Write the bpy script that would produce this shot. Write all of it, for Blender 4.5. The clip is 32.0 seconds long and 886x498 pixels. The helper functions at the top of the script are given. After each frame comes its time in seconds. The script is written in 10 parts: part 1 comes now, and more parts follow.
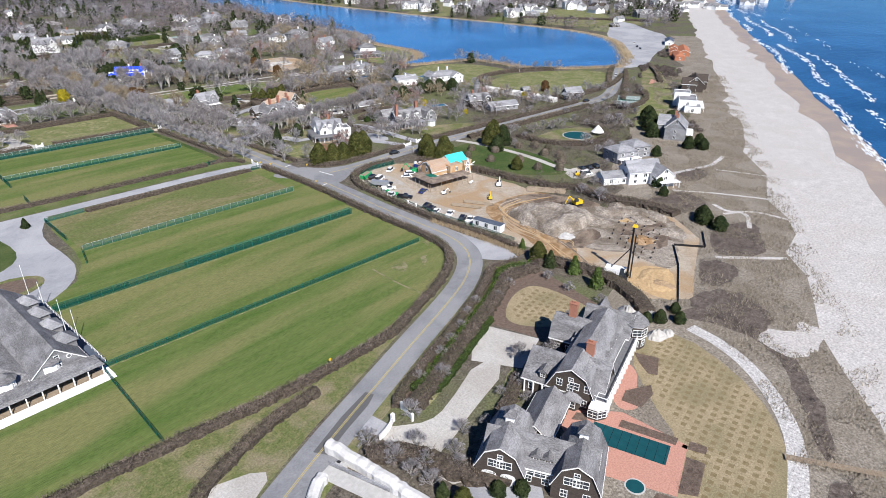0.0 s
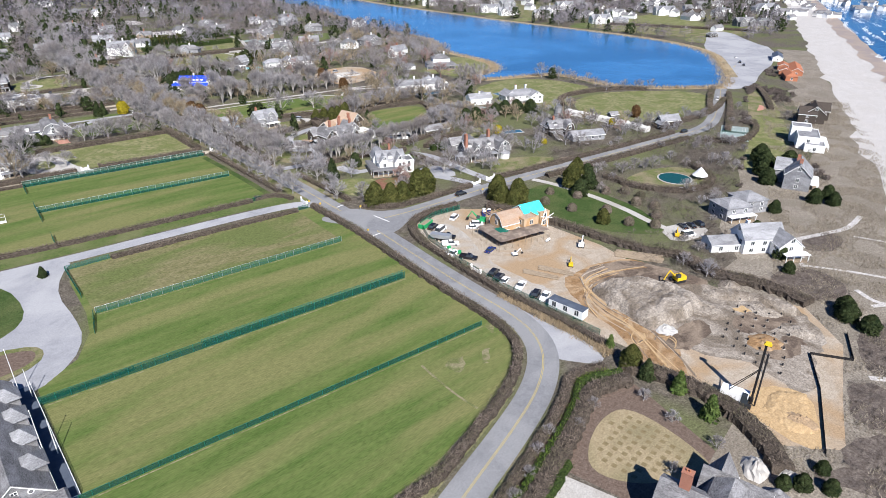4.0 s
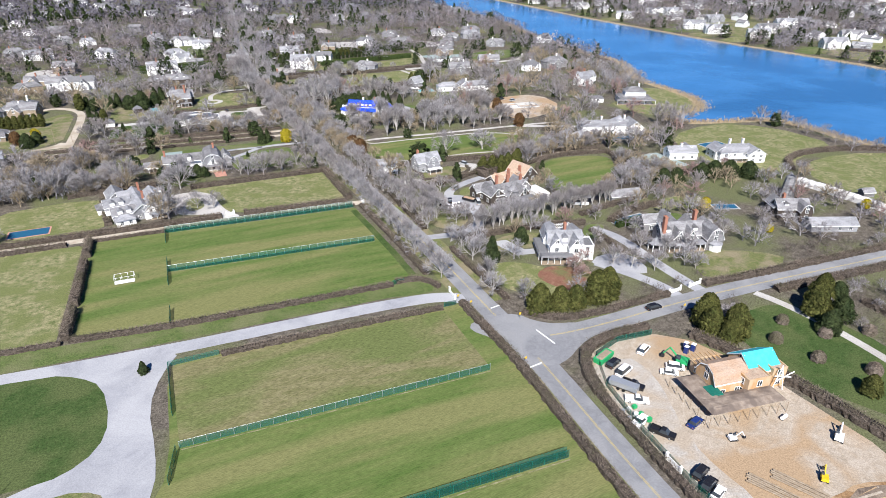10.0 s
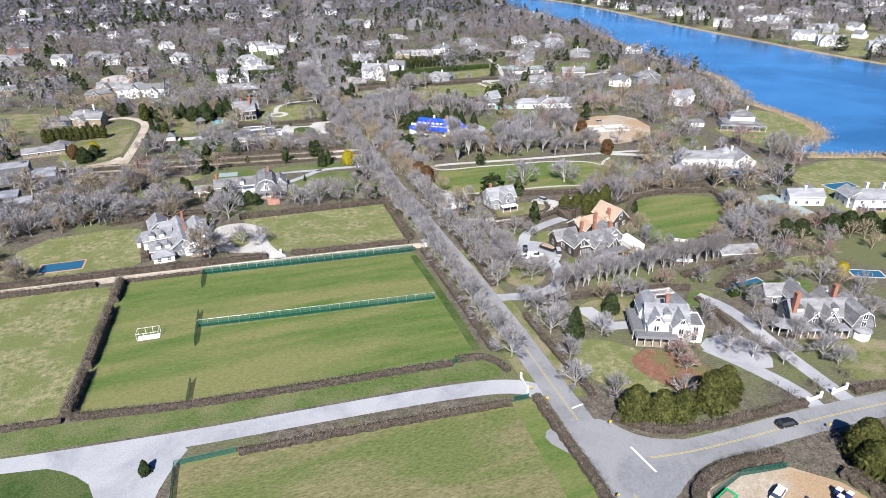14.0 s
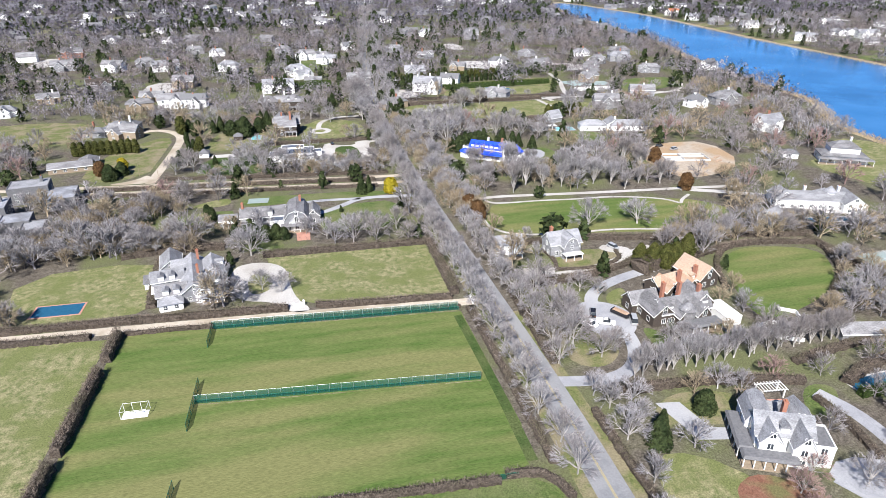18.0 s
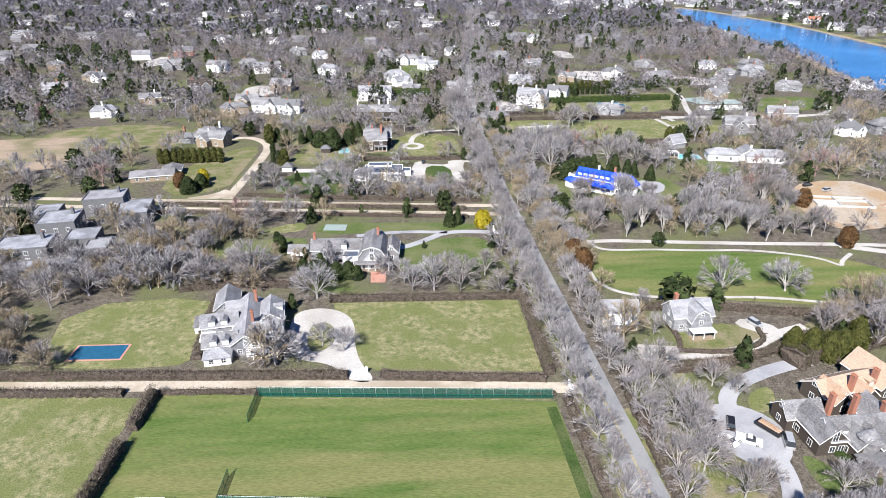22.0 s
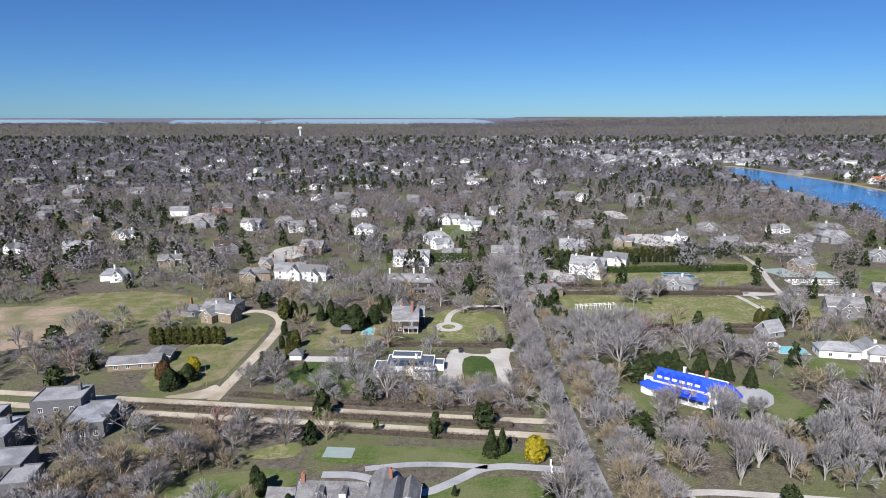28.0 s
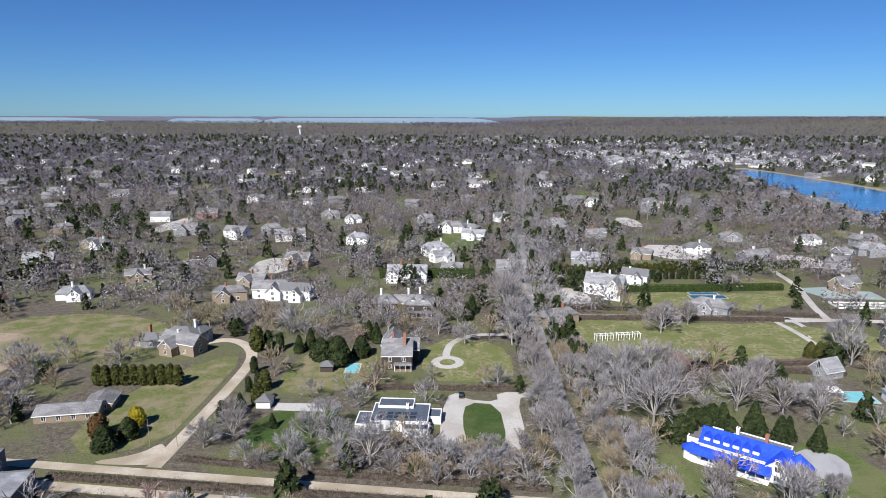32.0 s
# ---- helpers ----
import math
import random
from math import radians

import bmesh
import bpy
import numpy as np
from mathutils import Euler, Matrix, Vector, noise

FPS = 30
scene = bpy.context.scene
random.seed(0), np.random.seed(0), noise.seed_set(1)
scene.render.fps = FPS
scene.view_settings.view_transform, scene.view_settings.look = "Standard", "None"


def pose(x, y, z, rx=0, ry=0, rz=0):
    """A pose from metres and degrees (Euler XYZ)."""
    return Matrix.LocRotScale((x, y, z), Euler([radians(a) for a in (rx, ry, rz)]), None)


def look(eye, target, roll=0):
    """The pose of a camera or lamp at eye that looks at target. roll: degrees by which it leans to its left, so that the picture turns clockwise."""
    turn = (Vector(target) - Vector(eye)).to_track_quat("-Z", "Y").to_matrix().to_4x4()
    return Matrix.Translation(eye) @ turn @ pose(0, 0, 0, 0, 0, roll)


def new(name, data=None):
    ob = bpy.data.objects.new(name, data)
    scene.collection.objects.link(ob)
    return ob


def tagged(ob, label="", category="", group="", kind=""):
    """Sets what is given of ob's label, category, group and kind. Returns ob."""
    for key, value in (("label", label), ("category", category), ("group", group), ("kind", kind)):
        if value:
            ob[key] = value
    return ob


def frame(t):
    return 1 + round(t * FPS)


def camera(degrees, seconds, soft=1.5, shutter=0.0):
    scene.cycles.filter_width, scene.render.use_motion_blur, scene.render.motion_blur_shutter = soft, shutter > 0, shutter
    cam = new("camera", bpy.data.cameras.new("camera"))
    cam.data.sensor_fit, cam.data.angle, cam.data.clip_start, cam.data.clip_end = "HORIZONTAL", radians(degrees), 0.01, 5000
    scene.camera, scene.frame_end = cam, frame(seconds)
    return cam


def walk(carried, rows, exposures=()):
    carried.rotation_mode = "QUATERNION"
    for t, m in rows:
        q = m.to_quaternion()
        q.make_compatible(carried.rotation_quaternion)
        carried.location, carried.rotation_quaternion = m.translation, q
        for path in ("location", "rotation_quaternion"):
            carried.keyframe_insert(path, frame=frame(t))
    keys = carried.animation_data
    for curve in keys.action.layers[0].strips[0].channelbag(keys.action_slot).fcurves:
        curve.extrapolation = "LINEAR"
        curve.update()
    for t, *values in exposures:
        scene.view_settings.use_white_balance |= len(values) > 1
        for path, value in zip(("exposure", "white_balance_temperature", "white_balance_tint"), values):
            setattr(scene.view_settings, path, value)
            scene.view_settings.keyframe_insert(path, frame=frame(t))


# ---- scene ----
EXPOSURE = [(0, 0.50), (3, 0.60), (8, 0.75), (14, 0.84), (18, 0.92), (23, 0.95), (25, 0.76), (27, 0.56), (29, 0.48), (32, 0.48)]
cam = camera(70.62, 32.0, soft=0.5)
# seconds, eye, heading clockwise from north, tilt down, lean
PATH = [
    (0, -106.92, 84.80, 87.67, 48.41, 26.00, 0.16),
    (0.5, -102.71, 88.28, 88.25, 48.28, 26.06, 0.15),
    (1, -98.58, 91.80, 88.84, 47.97, 26.10, 0.16),
    (1.5, -94.51, 95.40, 89.46, 47.37, 26.14, 0.17),
    (2, -90.55, 99.21, 90.12, 46.33, 26.20, 0.19),
    (2.5, -86.71, 103.23, 90.81, 44.95, 26.29, 0.22),
    (4.5, -71.90, 118.47, 93.67, 40.30, 26.31, 0.26),
    (5, -68.69, 122.46, 94.45, 38.77, 26.37, 0.27),
    (5.5, -65.54, 126.52, 95.24, 37.17, 26.36, 0.27),
    (6, -62.57, 130.76, 96.04, 35.31, 26.39, 0.27),
    (6.5, -59.66, 135.10, 96.87, 33.36, 26.38, 0.27),
    (7, -56.75, 139.44, 97.68, 31.62, 26.39, 0.27),
    (7.5, -54.00, 143.84, 98.47, 30.03, 26.40, 0.25),
    (8, -51.48, 148.32, 99.27, 28.56, 26.42, 0.21),
    (8.5, -49.20, 152.95, 100.06, 27.23, 26.41, 0.17),
    (9, -46.84, 157.61, 100.79, 26.36, 26.39, 0.10),
    (9.5, -44.38, 162.26, 101.47, 25.92, 26.35, 0.01),
    (10, -41.97, 166.93, 102.05, 25.54, 26.29, -0.07),
    (10.5, -39.69, 171.56, 102.53, 24.98, 26.25, -0.14),
    (11, -37.54, 176.18, 102.92, 24.16, 26.23, -0.18),
    (11.5, -35.42, 180.84, 103.24, 23.17, 26.22, -0.20),
    (12, -33.34, 185.54, 103.47, 22.14, 26.23, -0.22),
    (12.5, -31.33, 190.28, 103.63, 21.06, 26.23, -0.23),
    (13, -29.58, 195.10, 103.68, 19.81, 26.21, -0.23),
    (13.5, -28.01, 199.98, 103.61, 18.75, 26.20, -0.24),
    (14, -26.12, 204.75, 103.51, 18.57, 26.16, -0.28),
    (14.5, -24.28, 209.51, 103.39, 18.54, 26.12, -0.32),
    (16.5, -18.45, 228.69, 102.97, 16.04, 25.85, -0.04),
    (17, -17.15, 233.38, 102.60, 15.44, 25.81, -0.08),
    (17.5, -15.76, 238.20, 102.28, 14.86, 25.67, -0.10),
    (18, -14.73, 243.10, 102.02, 13.71, 25.58, -0.08),
    (18.5, -13.64, 248.08, 101.82, 12.50, 25.50, -0.04),
    (19, -12.17, 253.07, 101.68, 11.70, 25.47, -0.02),
    (19.5, -10.59, 258.08, 101.63, 10.99, 25.43, -0.02),
    (20, -9.46, 263.08, 101.64, 9.73, 25.46, -0.01),
    (20.5, -8.80, 268.12, 101.70, 7.96, 25.49, 0.01),
    (21, -8.34, 273.13, 101.73, 6.18, 25.51, 0.04),
    (21.5, -7.79, 278.09, 101.66, 4.93, 25.51, 0.03),
    (22, -7.07, 282.96, 101.47, 4.35, 25.46, -0.01),
    (22.5, -6.38, 287.77, 101.16, 4.01, 25.32, -0.05),
    (23, -5.84, 292.61, 100.91, 3.64, 24.80, -0.10),
    (23.5, -5.28, 297.72, 100.98, 3.23, 23.36, -0.14),
    (24, -4.66, 302.87, 101.12, 2.80, 21.52, -0.16),
    (24.5, -4.09, 307.95, 101.20, 2.33, 19.66, -0.16),
    (25, -3.60, 313.04, 101.25, 1.83, 17.77, -0.15),
    (25.5, -3.22, 318.16, 101.31, 1.33, 15.90, -0.15),
    (26, -2.88, 323.37, 101.45, 0.85, 14.03, -0.15),
    (26.5, -2.56, 328.59, 101.58, 0.39, 12.36, -0.13),
    (28.5, -1.27, 350.25, 101.66, 0.15, 12.24, -0.04),
    (29, -1.04, 355.89, 101.63, 0.14, 12.24, -0.02),
    (29.5, -0.82, 361.56, 101.58, 0.13, 12.25, -0.00),
    (30, -0.62, 367.24, 101.54, 0.10, 12.26, 0.03),
    (30.5, -0.42, 372.92, 101.52, 0.09, 12.28, 0.06),
    (31, -0.26, 378.62, 101.54, 0.07, 12.30, 0.09),
    (31.5, -0.12, 384.32, 101.60, 0.03, 12.31, 0.12),
    (32, -0.00, 390.00, 101.69, 0.00, 12.32, 0.14),
]
walk(cam, [(t, pose(x, y, z, 90 - dip, 0, -yaw) @ pose(0, 0, 0, 0, 0, lean)) for t, x, y, z, yaw, dip, lean in PATH],
     exposures=EXPOSURE)

# ---- world and sun ----
SUN_EL, SUN_AZ = radians(43), math.atan2(-0.456, -0.89)
world = bpy.data.worlds.new("sky")
world.use_nodes = True
scene.world = world
_n = world.node_tree.nodes
sky = _n.new("ShaderNodeTexSky")
sky.sky_type, sky.sun_disc = "NISHITA", False
sky.sun_elevation, sky.sun_rotation = SUN_EL, SUN_AZ
sky.air_density, sky.dust_density, sky.ozone_density, sky.altitude = 0.8, 0.0, 4.0, 0
tint = _n.new("ShaderNodeMixRGB")
tint.blend_type = "MULTIPLY"
tint.inputs[0].default_value, tint.inputs[2].default_value = 1.0, (0.51, 0.90, 1.44, 1)
world.node_tree.links.new(sky.outputs[0], tint.inputs[1])
world.node_tree.links.new(tint.outputs[0], _n["Background"].inputs[0])
_n["Background"].inputs[1].default_value = 0.045
sun = new("sun", bpy.data.lights.new("sun", "SUN"))
sun.data.energy, sun.data.angle, sun.data.color = 5.0, radians(0.5), (1.0, 0.972, 0.955)
sun.matrix_world = look((0, 0, 300), (300 * 0.456 / math.tan(SUN_EL), 300 * 0.89 / math.tan(SUN_EL), 0))

rng = np.random.default_rng(7)
UP = Vector((0, 0, 1))


# ---- materials ----
def mat(name, col, col2=None, scale=1.0, rough=0.85, metal=0.0, bump=0.0, col3=None, scale3=0.02, world_space=True,
        rand=0.0, island=0.0, stretch=None, spec=0.06, detail=6.0, clear=0.0, fine=0.0, grain=4.0, distort=0.0):
    """Noise-mixed surface: col/col2 at the fine scale, col3 mixed in at the coarse one."""
    m = bpy.data.materials.new(name)
    m.use_nodes = True
    nt = m.node_tree
    N, L = nt.nodes, nt.links
    b = N["Principled BSDF"]
    b.inputs["Roughness"].default_value = rough
    b.inputs["Metallic"].default_value = metal
    b.inputs["Specular IOR Level"].default_value = spec
    if world_space:
        co = N.new("ShaderNodeNewGeometry").outputs["Position"]
    else:
        co = N.new("ShaderNodeTexCoord").outputs["Object"]
    if stretch:
        mp = N.new("ShaderNodeMapping")
        mp.inputs["Scale"].default_value = stretch
        L.new(co, mp.inputs[0])
        co = mp.outputs[0]
    out = None
    tex = N.new("ShaderNodeTexNoise")
    tex.inputs["Scale"].default_value = scale
    tex.inputs["Detail"].default_value = detail
    tex.inputs["Roughness"].default_value = 0.62
    tex.inputs["Distortion"].default_value = distort
    L.new(co, tex.inputs["Vector"])
    ramp = N.new("ShaderNodeValToRGB")
    ramp.color_ramp.elements[0].position, ramp.color_ramp.elements[1].position = 0.32, 0.68
    ramp.color_ramp.elements[0].color = (*col, 1)
    ramp.color_ramp.elements[1].color = (*(col2 or tuple(c * 1.15 for c in col)), 1)
    L.new(tex.outputs[0], ramp.inputs[0])
    out = ramp.outputs[0]
    if col3:
        t3 = N.new("ShaderNodeTexNoise")
        t3.inputs["Scale"].default_value, t3.inputs["Detail"].default_value = scale3, 5
        t3.inputs["Distortion"].default_value = distort * 0.6
        L.new(co, t3.inputs["Vector"])
        r3 = N.new("ShaderNodeValToRGB")
        r3.color_ramp.elements[0].position, r3.color_ramp.elements[1].position = 0.44, 0.60
        L.new(t3.outputs[0], r3.inputs[0])
        mx = N.new("ShaderNodeMixRGB")
        mx.inputs[2].default_value = (*col3, 1)
        L.new(r3.outputs[0], mx.inputs[0])
        L.new(out, mx.inputs[1])
        out = mx.outputs[0]
    if fine:
        tf = N.new("ShaderNodeTexNoise")
        tf.inputs["Scale"].default_value, tf.inputs["Detail"].default_value, tf.inputs["Roughness"].default_value = grain, 4, 0.75
        L.new(co, tf.inputs["Vector"])
        mf = N.new("ShaderNodeMapRange")
        mf.inputs[1].default_value, mf.inputs[2].default_value = 0.25, 0.75
        mf.inputs[3].default_value, mf.inputs[4].default_value = 1 - fine, 1 + fine
        L.new(tf.outputs[0], mf.inputs[0])
        hf = N.new("ShaderNodeHueSaturation")
        L.new(mf.outputs[0], hf.inputs["Value"])
        L.new(out, hf.inputs["Color"])
        out = hf.outputs[0]
    if rand or island:
        src = N.new("ShaderNodeObjectInfo").outputs["Random"] if rand else N.new("ShaderNodeNewGeometry").outputs["Random Per Island"]
        mr = N.new("ShaderNodeMapRange")
        mr.inputs[3].default_value, mr.inputs[4].default_value = 1 - (rand or island), 1 + (rand or island)
        L.new(src, mr.inputs[0])
        hs = N.new("ShaderNodeHueSaturation")
        L.new(mr.outputs[0], hs.inputs["Value"])
        L.new(out, hs.inputs["Color"])
        out = hs.outputs[0]
    L.new(out, b.inputs["Base Color"])
    if bump:
        bp = N.new("ShaderNodeBump")
        bp.inputs["Strength"].default_value = bump
        bp.inputs["Distance"].default_value = 0.15
        L.new(tex.outputs[0], bp.inputs["Height"])
        L.new(bp.outputs[0], b.inputs["Normal"])
    if clear:
        tr = N.new("ShaderNodeBsdfTransparent")
        ms = N.new("ShaderNodeMixShader")
        ms.inputs[0].default_value = clear
        L.new(b.outputs[0], ms.inputs[1])
        L.new(tr.outputs[0], ms.inputs[2])
        L.new(ms.outputs[0], N["Material Output"].inputs[0])
    return m


M = {}
M["ground"] = mat("leaf_litter_ground", (0.066, 0.057, 0.046), (0.160, 0.140, 0.113), 0.5, bump=0.8, col3=(0.118, 0.126, 0.062), scale3=0.035, fine=0.7, grain=2.0)
M["asphalt"] = mat("asphalt", (0.182, 0.185, 0.194), (0.236, 0.239, 0.248), 0.5, bump=0.15, col3=(0.255, 0.257, 0.262), scale3=0.07, fine=0.2, grain=2.6, distort=1.0)
M["patch"] = mat("dark_asphalt", (0.10, 0.10, 0.10), (0.125, 0.125, 0.125), 2.0, bump=0.1)
M["lane_grey"] = mat("pale_asphalt_drive", (0.262, 0.266, 0.284), (0.345, 0.349, 0.364), 0.12, bump=0.1, col3=(0.375, 0.377, 0.386), scale3=0.035, fine=0.2, grain=2.6, distort=2.0)
M["gravel"] = mat("white_gravel", (0.40, 0.384, 0.358), (0.51, 0.492, 0.462), 1.2, bump=0.3, col3=(0.385, 0.362, 0.33), scale3=0.08, fine=0.3, grain=2.6)
# hedge hearts: shade among the inner twigs is painted as a darker colour
M["hedge_core"] = mat("shaded_hedge_heart", (0.050, 0.040, 0.032), (0.105, 0.086, 0.070), 1.2, bump=0.8, fine=0.6, grain=2.4)
M["hedge_core_gr"] = mat("shaded_green_hedge_heart", (0.018, 0.030, 0.010), (0.045, 0.066, 0.020), 1.2, bump=0.8, fine=0.6, grain=2.4)
M["site_gravel"] = mat("crushed_stone", (0.335, 0.305, 0.268), (0.44, 0.408, 0.365), 0.6, bump=0.4, col3=(0.37, 0.31, 0.24), scale3=0.09, fine=0.4, grain=2.4, distort=1.5)
M["rough_deck"] = mat("bare_plywood_deck", (0.20, 0.155, 0.12), (0.31, 0.255, 0.205), 0.8, bump=0.3, col3=(0.15, 0.12, 0.10), scale3=0.3)
M["dirt_lane"] = mat("dirt_lane", (0.40, 0.35, 0.28), (0.52, 0.46, 0.38), 0.8, bump=0.3, col3=(0.33, 0.28, 0.21), scale3=0.06, fine=0.12, grain=3.0)
M["lawn"] = mat("lawn_grass", (0.062, 0.098, 0.028), (0.118, 0.146, 0.052), 0.8, bump=0.5, col3=(0.138, 0.148, 0.068), scale3=0.09, fine=0.6, grain=2.4)
M["bright_lawn"] = mat("bright_lawn_grass", (0.034, 0.064, 0.018), (0.066, 0.098, 0.032), 0.6, bump=0.5, col3=(0.080, 0.102, 0.038), scale3=0.09, fine=0.6, grain=2.2)
M["verge"] = mat("verge_grass", (0.085, 0.115, 0.036), (0.18, 0.175, 0.080), 0.8, bump=0.6, col3=(0.22, 0.19, 0.12), scale3=0.12, fine=0.55, grain=2.4)
M["dry_lawn"] = mat("dry_lawn_grass", (0.088, 0.116, 0.038), (0.300, 0.268, 0.152), 0.5, bump=0.6, col3=(0.140, 0.156, 0.060), scale3=0.11, fine=0.55, grain=2.4)
M["brown_court"] = mat("worn_court_grass", (0.135, 0.132, 0.058), (0.205, 0.185, 0.098), 0.5, bump=0.4, col3=(0.118, 0.140, 0.050), scale3=0.08, stretch=(0.35, 1, 1), fine=0.55, grain=2.2, distort=1.0)
M["tan_lawn"] = mat("dormant_lawn", (0.265, 0.212, 0.128), (0.345, 0.285, 0.182), 0.8, bump=0.3, col3=(0.235, 0.200, 0.118), scale3=0.10, fine=0.4, grain=2.6)
M["tan_dark"] = mat("dormant_lawn_mown", (0.172, 0.134, 0.072), (0.225, 0.180, 0.102), 1.2, bump=0.2, fine=0.24, grain=3.0)
M["sand"] = mat("beach_sand", (0.41, 0.392, 0.372), (0.53, 0.508, 0.485), 0.30, bump=1.0, col3=(0.45, 0.426, 0.40), scale3=0.07, fine=0.5, grain=1.6, distort=1.0)
M["wet_sand"] = mat("wet_sand", (0.33, 0.265, 0.21), (0.38, 0.31, 0.25), 0.3, rough=0.45, col3=(0.30, 0.25, 0.22), scale3=0.05)
M["dune"] = mat("dune_grass_sand", (0.165, 0.143, 0.115), (0.315, 0.280, 0.232), 1.0, bump=1.0, col3=(0.200, 0.174, 0.140), scale3=0.06, fine=0.7, grain=2.0, distort=1.2)
M["dune_dark"] = mat("scrub_ground", (0.085, 0.068, 0.058), (0.17, 0.145, 0.125), 0.9, bump=0.8, fine=0.6, grain=2.2)
M["site"] = mat("bare_site_soil", (0.32, 0.265, 0.20), (0.435, 0.375, 0.305), 0.30, bump=0.5, col3=(0.35, 0.25, 0.155), scale3=0.055, fine=0.4, grain=2.6, distort=1.5)
M["site_brown"] = mat("tracked_mud", (0.175, 0.105, 0.055), (0.33, 0.205, 0.105), 0.32, bump=0.8, col3=(0.38, 0.27, 0.165), scale3=0.10, fine=0.35, grain=2.6, distort=4.0)
M["site_dark"] = mat("damp_dark_mud", (0.085, 0.066, 0.054), (0.17, 0.13, 0.10), 0.4, bump=0.8, col3=(0.24, 0.19, 0.145), scale3=0.12, fine=0.4, grain=2.4, distort=2.5)
M["site_orange"] = mat("orange_sand", (0.40, 0.275, 0.145), (0.50, 0.36, 0.205), 0.5, bump=0.6, fine=0.3, grain=2.4, distort=2.0)
M["site_pale"] = mat("pale_rubble_soil", (0.205, 0.175, 0.143), (0.40, 0.356, 0.304), 0.40, bump=1.0, col3=(0.165, 0.137, 0.108), scale3=0.10, fine=0.6, grain=2.2, distort=2.0)
M["stones"] = mat("pale_stone_strip", (0.36, 0.345, 0.33), (0.60, 0.585, 0.565), 1.6, bump=0.8, fine=0.6, grain=2.0)
M["bed"] = mat("bark_mulch", (0.115, 0.082, 0.065), (0.17, 0.13, 0.105), 1.2, bump=0.6, fine=0.42, grain=2.2)
M["brickpave"] = mat("brick_paving", (0.42, 0.215, 0.16), (0.50, 0.275, 0.215), 3.0, bump=0.15, fine=0.12, grain=3.0)
M["redleaf"] = mat("red_leaf_litter", (0.16, 0.075, 0.05), (0.24, 0.13, 0.09), 0.6, bump=0.5, col3=(0.14, 0.13, 0.06), scale3=0.15, fine=0.42, grain=2.2)
M["court"] = mat("hard_court_green", (0.235, 0.30, 0.285), (0.28, 0.345, 0.33), 0.4, col3=(0.27, 0.31, 0.30), scale3=0.1)
M["white"] = mat("white_paint", (0.74, 0.74, 0.72), (0.80, 0.80, 0.78), 1.2, rough=0.55, world_space=False)
M["yellow"] = mat("yellow_road_paint", (0.42, 0.33, 0.11), (0.48, 0.40, 0.18), 1.5)
M["roadwhite"] = mat("white_road_paint", (0.62, 0.62, 0.60), (0.74, 0.74, 0.72), 1.5)
M["shingle"] = mat("weathered_grey_shingle", (0.105, 0.102, 0.104), (0.22, 0.216, 0.218), 2.2, bump=0.8, world_space=False, stretch=(0.8, 0.8, 3.0), col3=(0.235, 0.232, 0.236), scale3=0.25, rand=0.14, fine=0.6, grain=3.0)
M["shingle_lt"] = mat("silver_grey_shingle", (0.155, 0.157, 0.165), (0.275, 0.277, 0.288), 2.2, bump=0.7, world_space=False, stretch=(0.8, 0.8, 3.0), col3=(0.29, 0.292, 0.302), scale3=0.25, rand=0.15, fine=0.5, grain=3.0)
M["shingle_dk"] = mat("dark_brown_shingle", (0.055, 0.045, 0.038), (0.09, 0.075, 0.065), 2.5, bump=0.5, world_space=False, stretch=(0.8, 0.8, 3.0))
M["newcedar"] = mat("new_cedar_shingle", (0.315, 0.205, 0.135), (0.42, 0.295, 0.205), 1.4, bump=0.5, world_space=False, stretch=(0.8, 0.8, 3.0), col3=(0.38, 0.285, 0.215), scale3=0.25, fine=0.4, grain=3.0)
M["newcedar_lt"] = mat("pale_new_cedar_shingle", (0.36, 0.262, 0.19), (0.46, 0.35, 0.262), 1.4, bump=0.5, world_space=False, stretch=(0.8, 0.8, 3.0), fine=0.4, grain=3.0)
M["cloth"] = mat("white_winter_cloth", (0.52, 0.51, 0.49), (0.64, 0.63, 0.61), 1.5, bump=0.6)
M["plywood"] = mat("plywood_sheathing", (0.44, 0.265, 0.13), (0.54, 0.35, 0.19), 0.8, bump=0.2, world_space=False, stretch=(1, 1, 0.4), col3=(0.50, 0.37, 0.24), scale3=0.4)
M["brick"] = mat("red_brick", (0.30, 0.13, 0.085), (0.38, 0.19, 0.135), 5.0, bump=0.4, world_space=False, stretch=(1, 1, 3))
M["glass"] = mat("window_glass", (0.03, 0.035, 0.04), (0.05, 0.06, 0.07), 0.5, rough=0.06, spec=0.6)
M["navyroof"] = mat("navy_membrane_roof", (0.07, 0.085, 0.115), (0.10, 0.12, 0.155), 0.6, rough=0.5)
M["flatgrey"] = mat("pale_grey_flat_roof", (0.25, 0.26, 0.285), (0.36, 0.37, 0.395), 0.4, col3=(0.20, 0.205, 0.22), scale3=0.15, fine=0.3, grain=2.0)
M["slate"] = mat("slate_dark_roof", (0.12, 0.12, 0.125), (0.19, 0.19, 0.195), 2.0, bump=0.5, world_space=False, stretch=(0.8, 0.8, 3.0))
M["bluetarp"] = mat("blue_roof_membrane", (0.02, 0.06, 0.52), (0.035, 0.10, 0.66), 0.5, rough=0.35, bump=0.3)
M["teal"] = mat("turquoise_membrane", (0.05, 0.50, 0.56), (0.08, 0.60, 0.64), 0.8, rough=0.4)
M["poolcover"] = mat("pool_cover_teal", (0.008, 0.058, 0.068), (0.012, 0.076, 0.088), 0.8, rough=0.7)
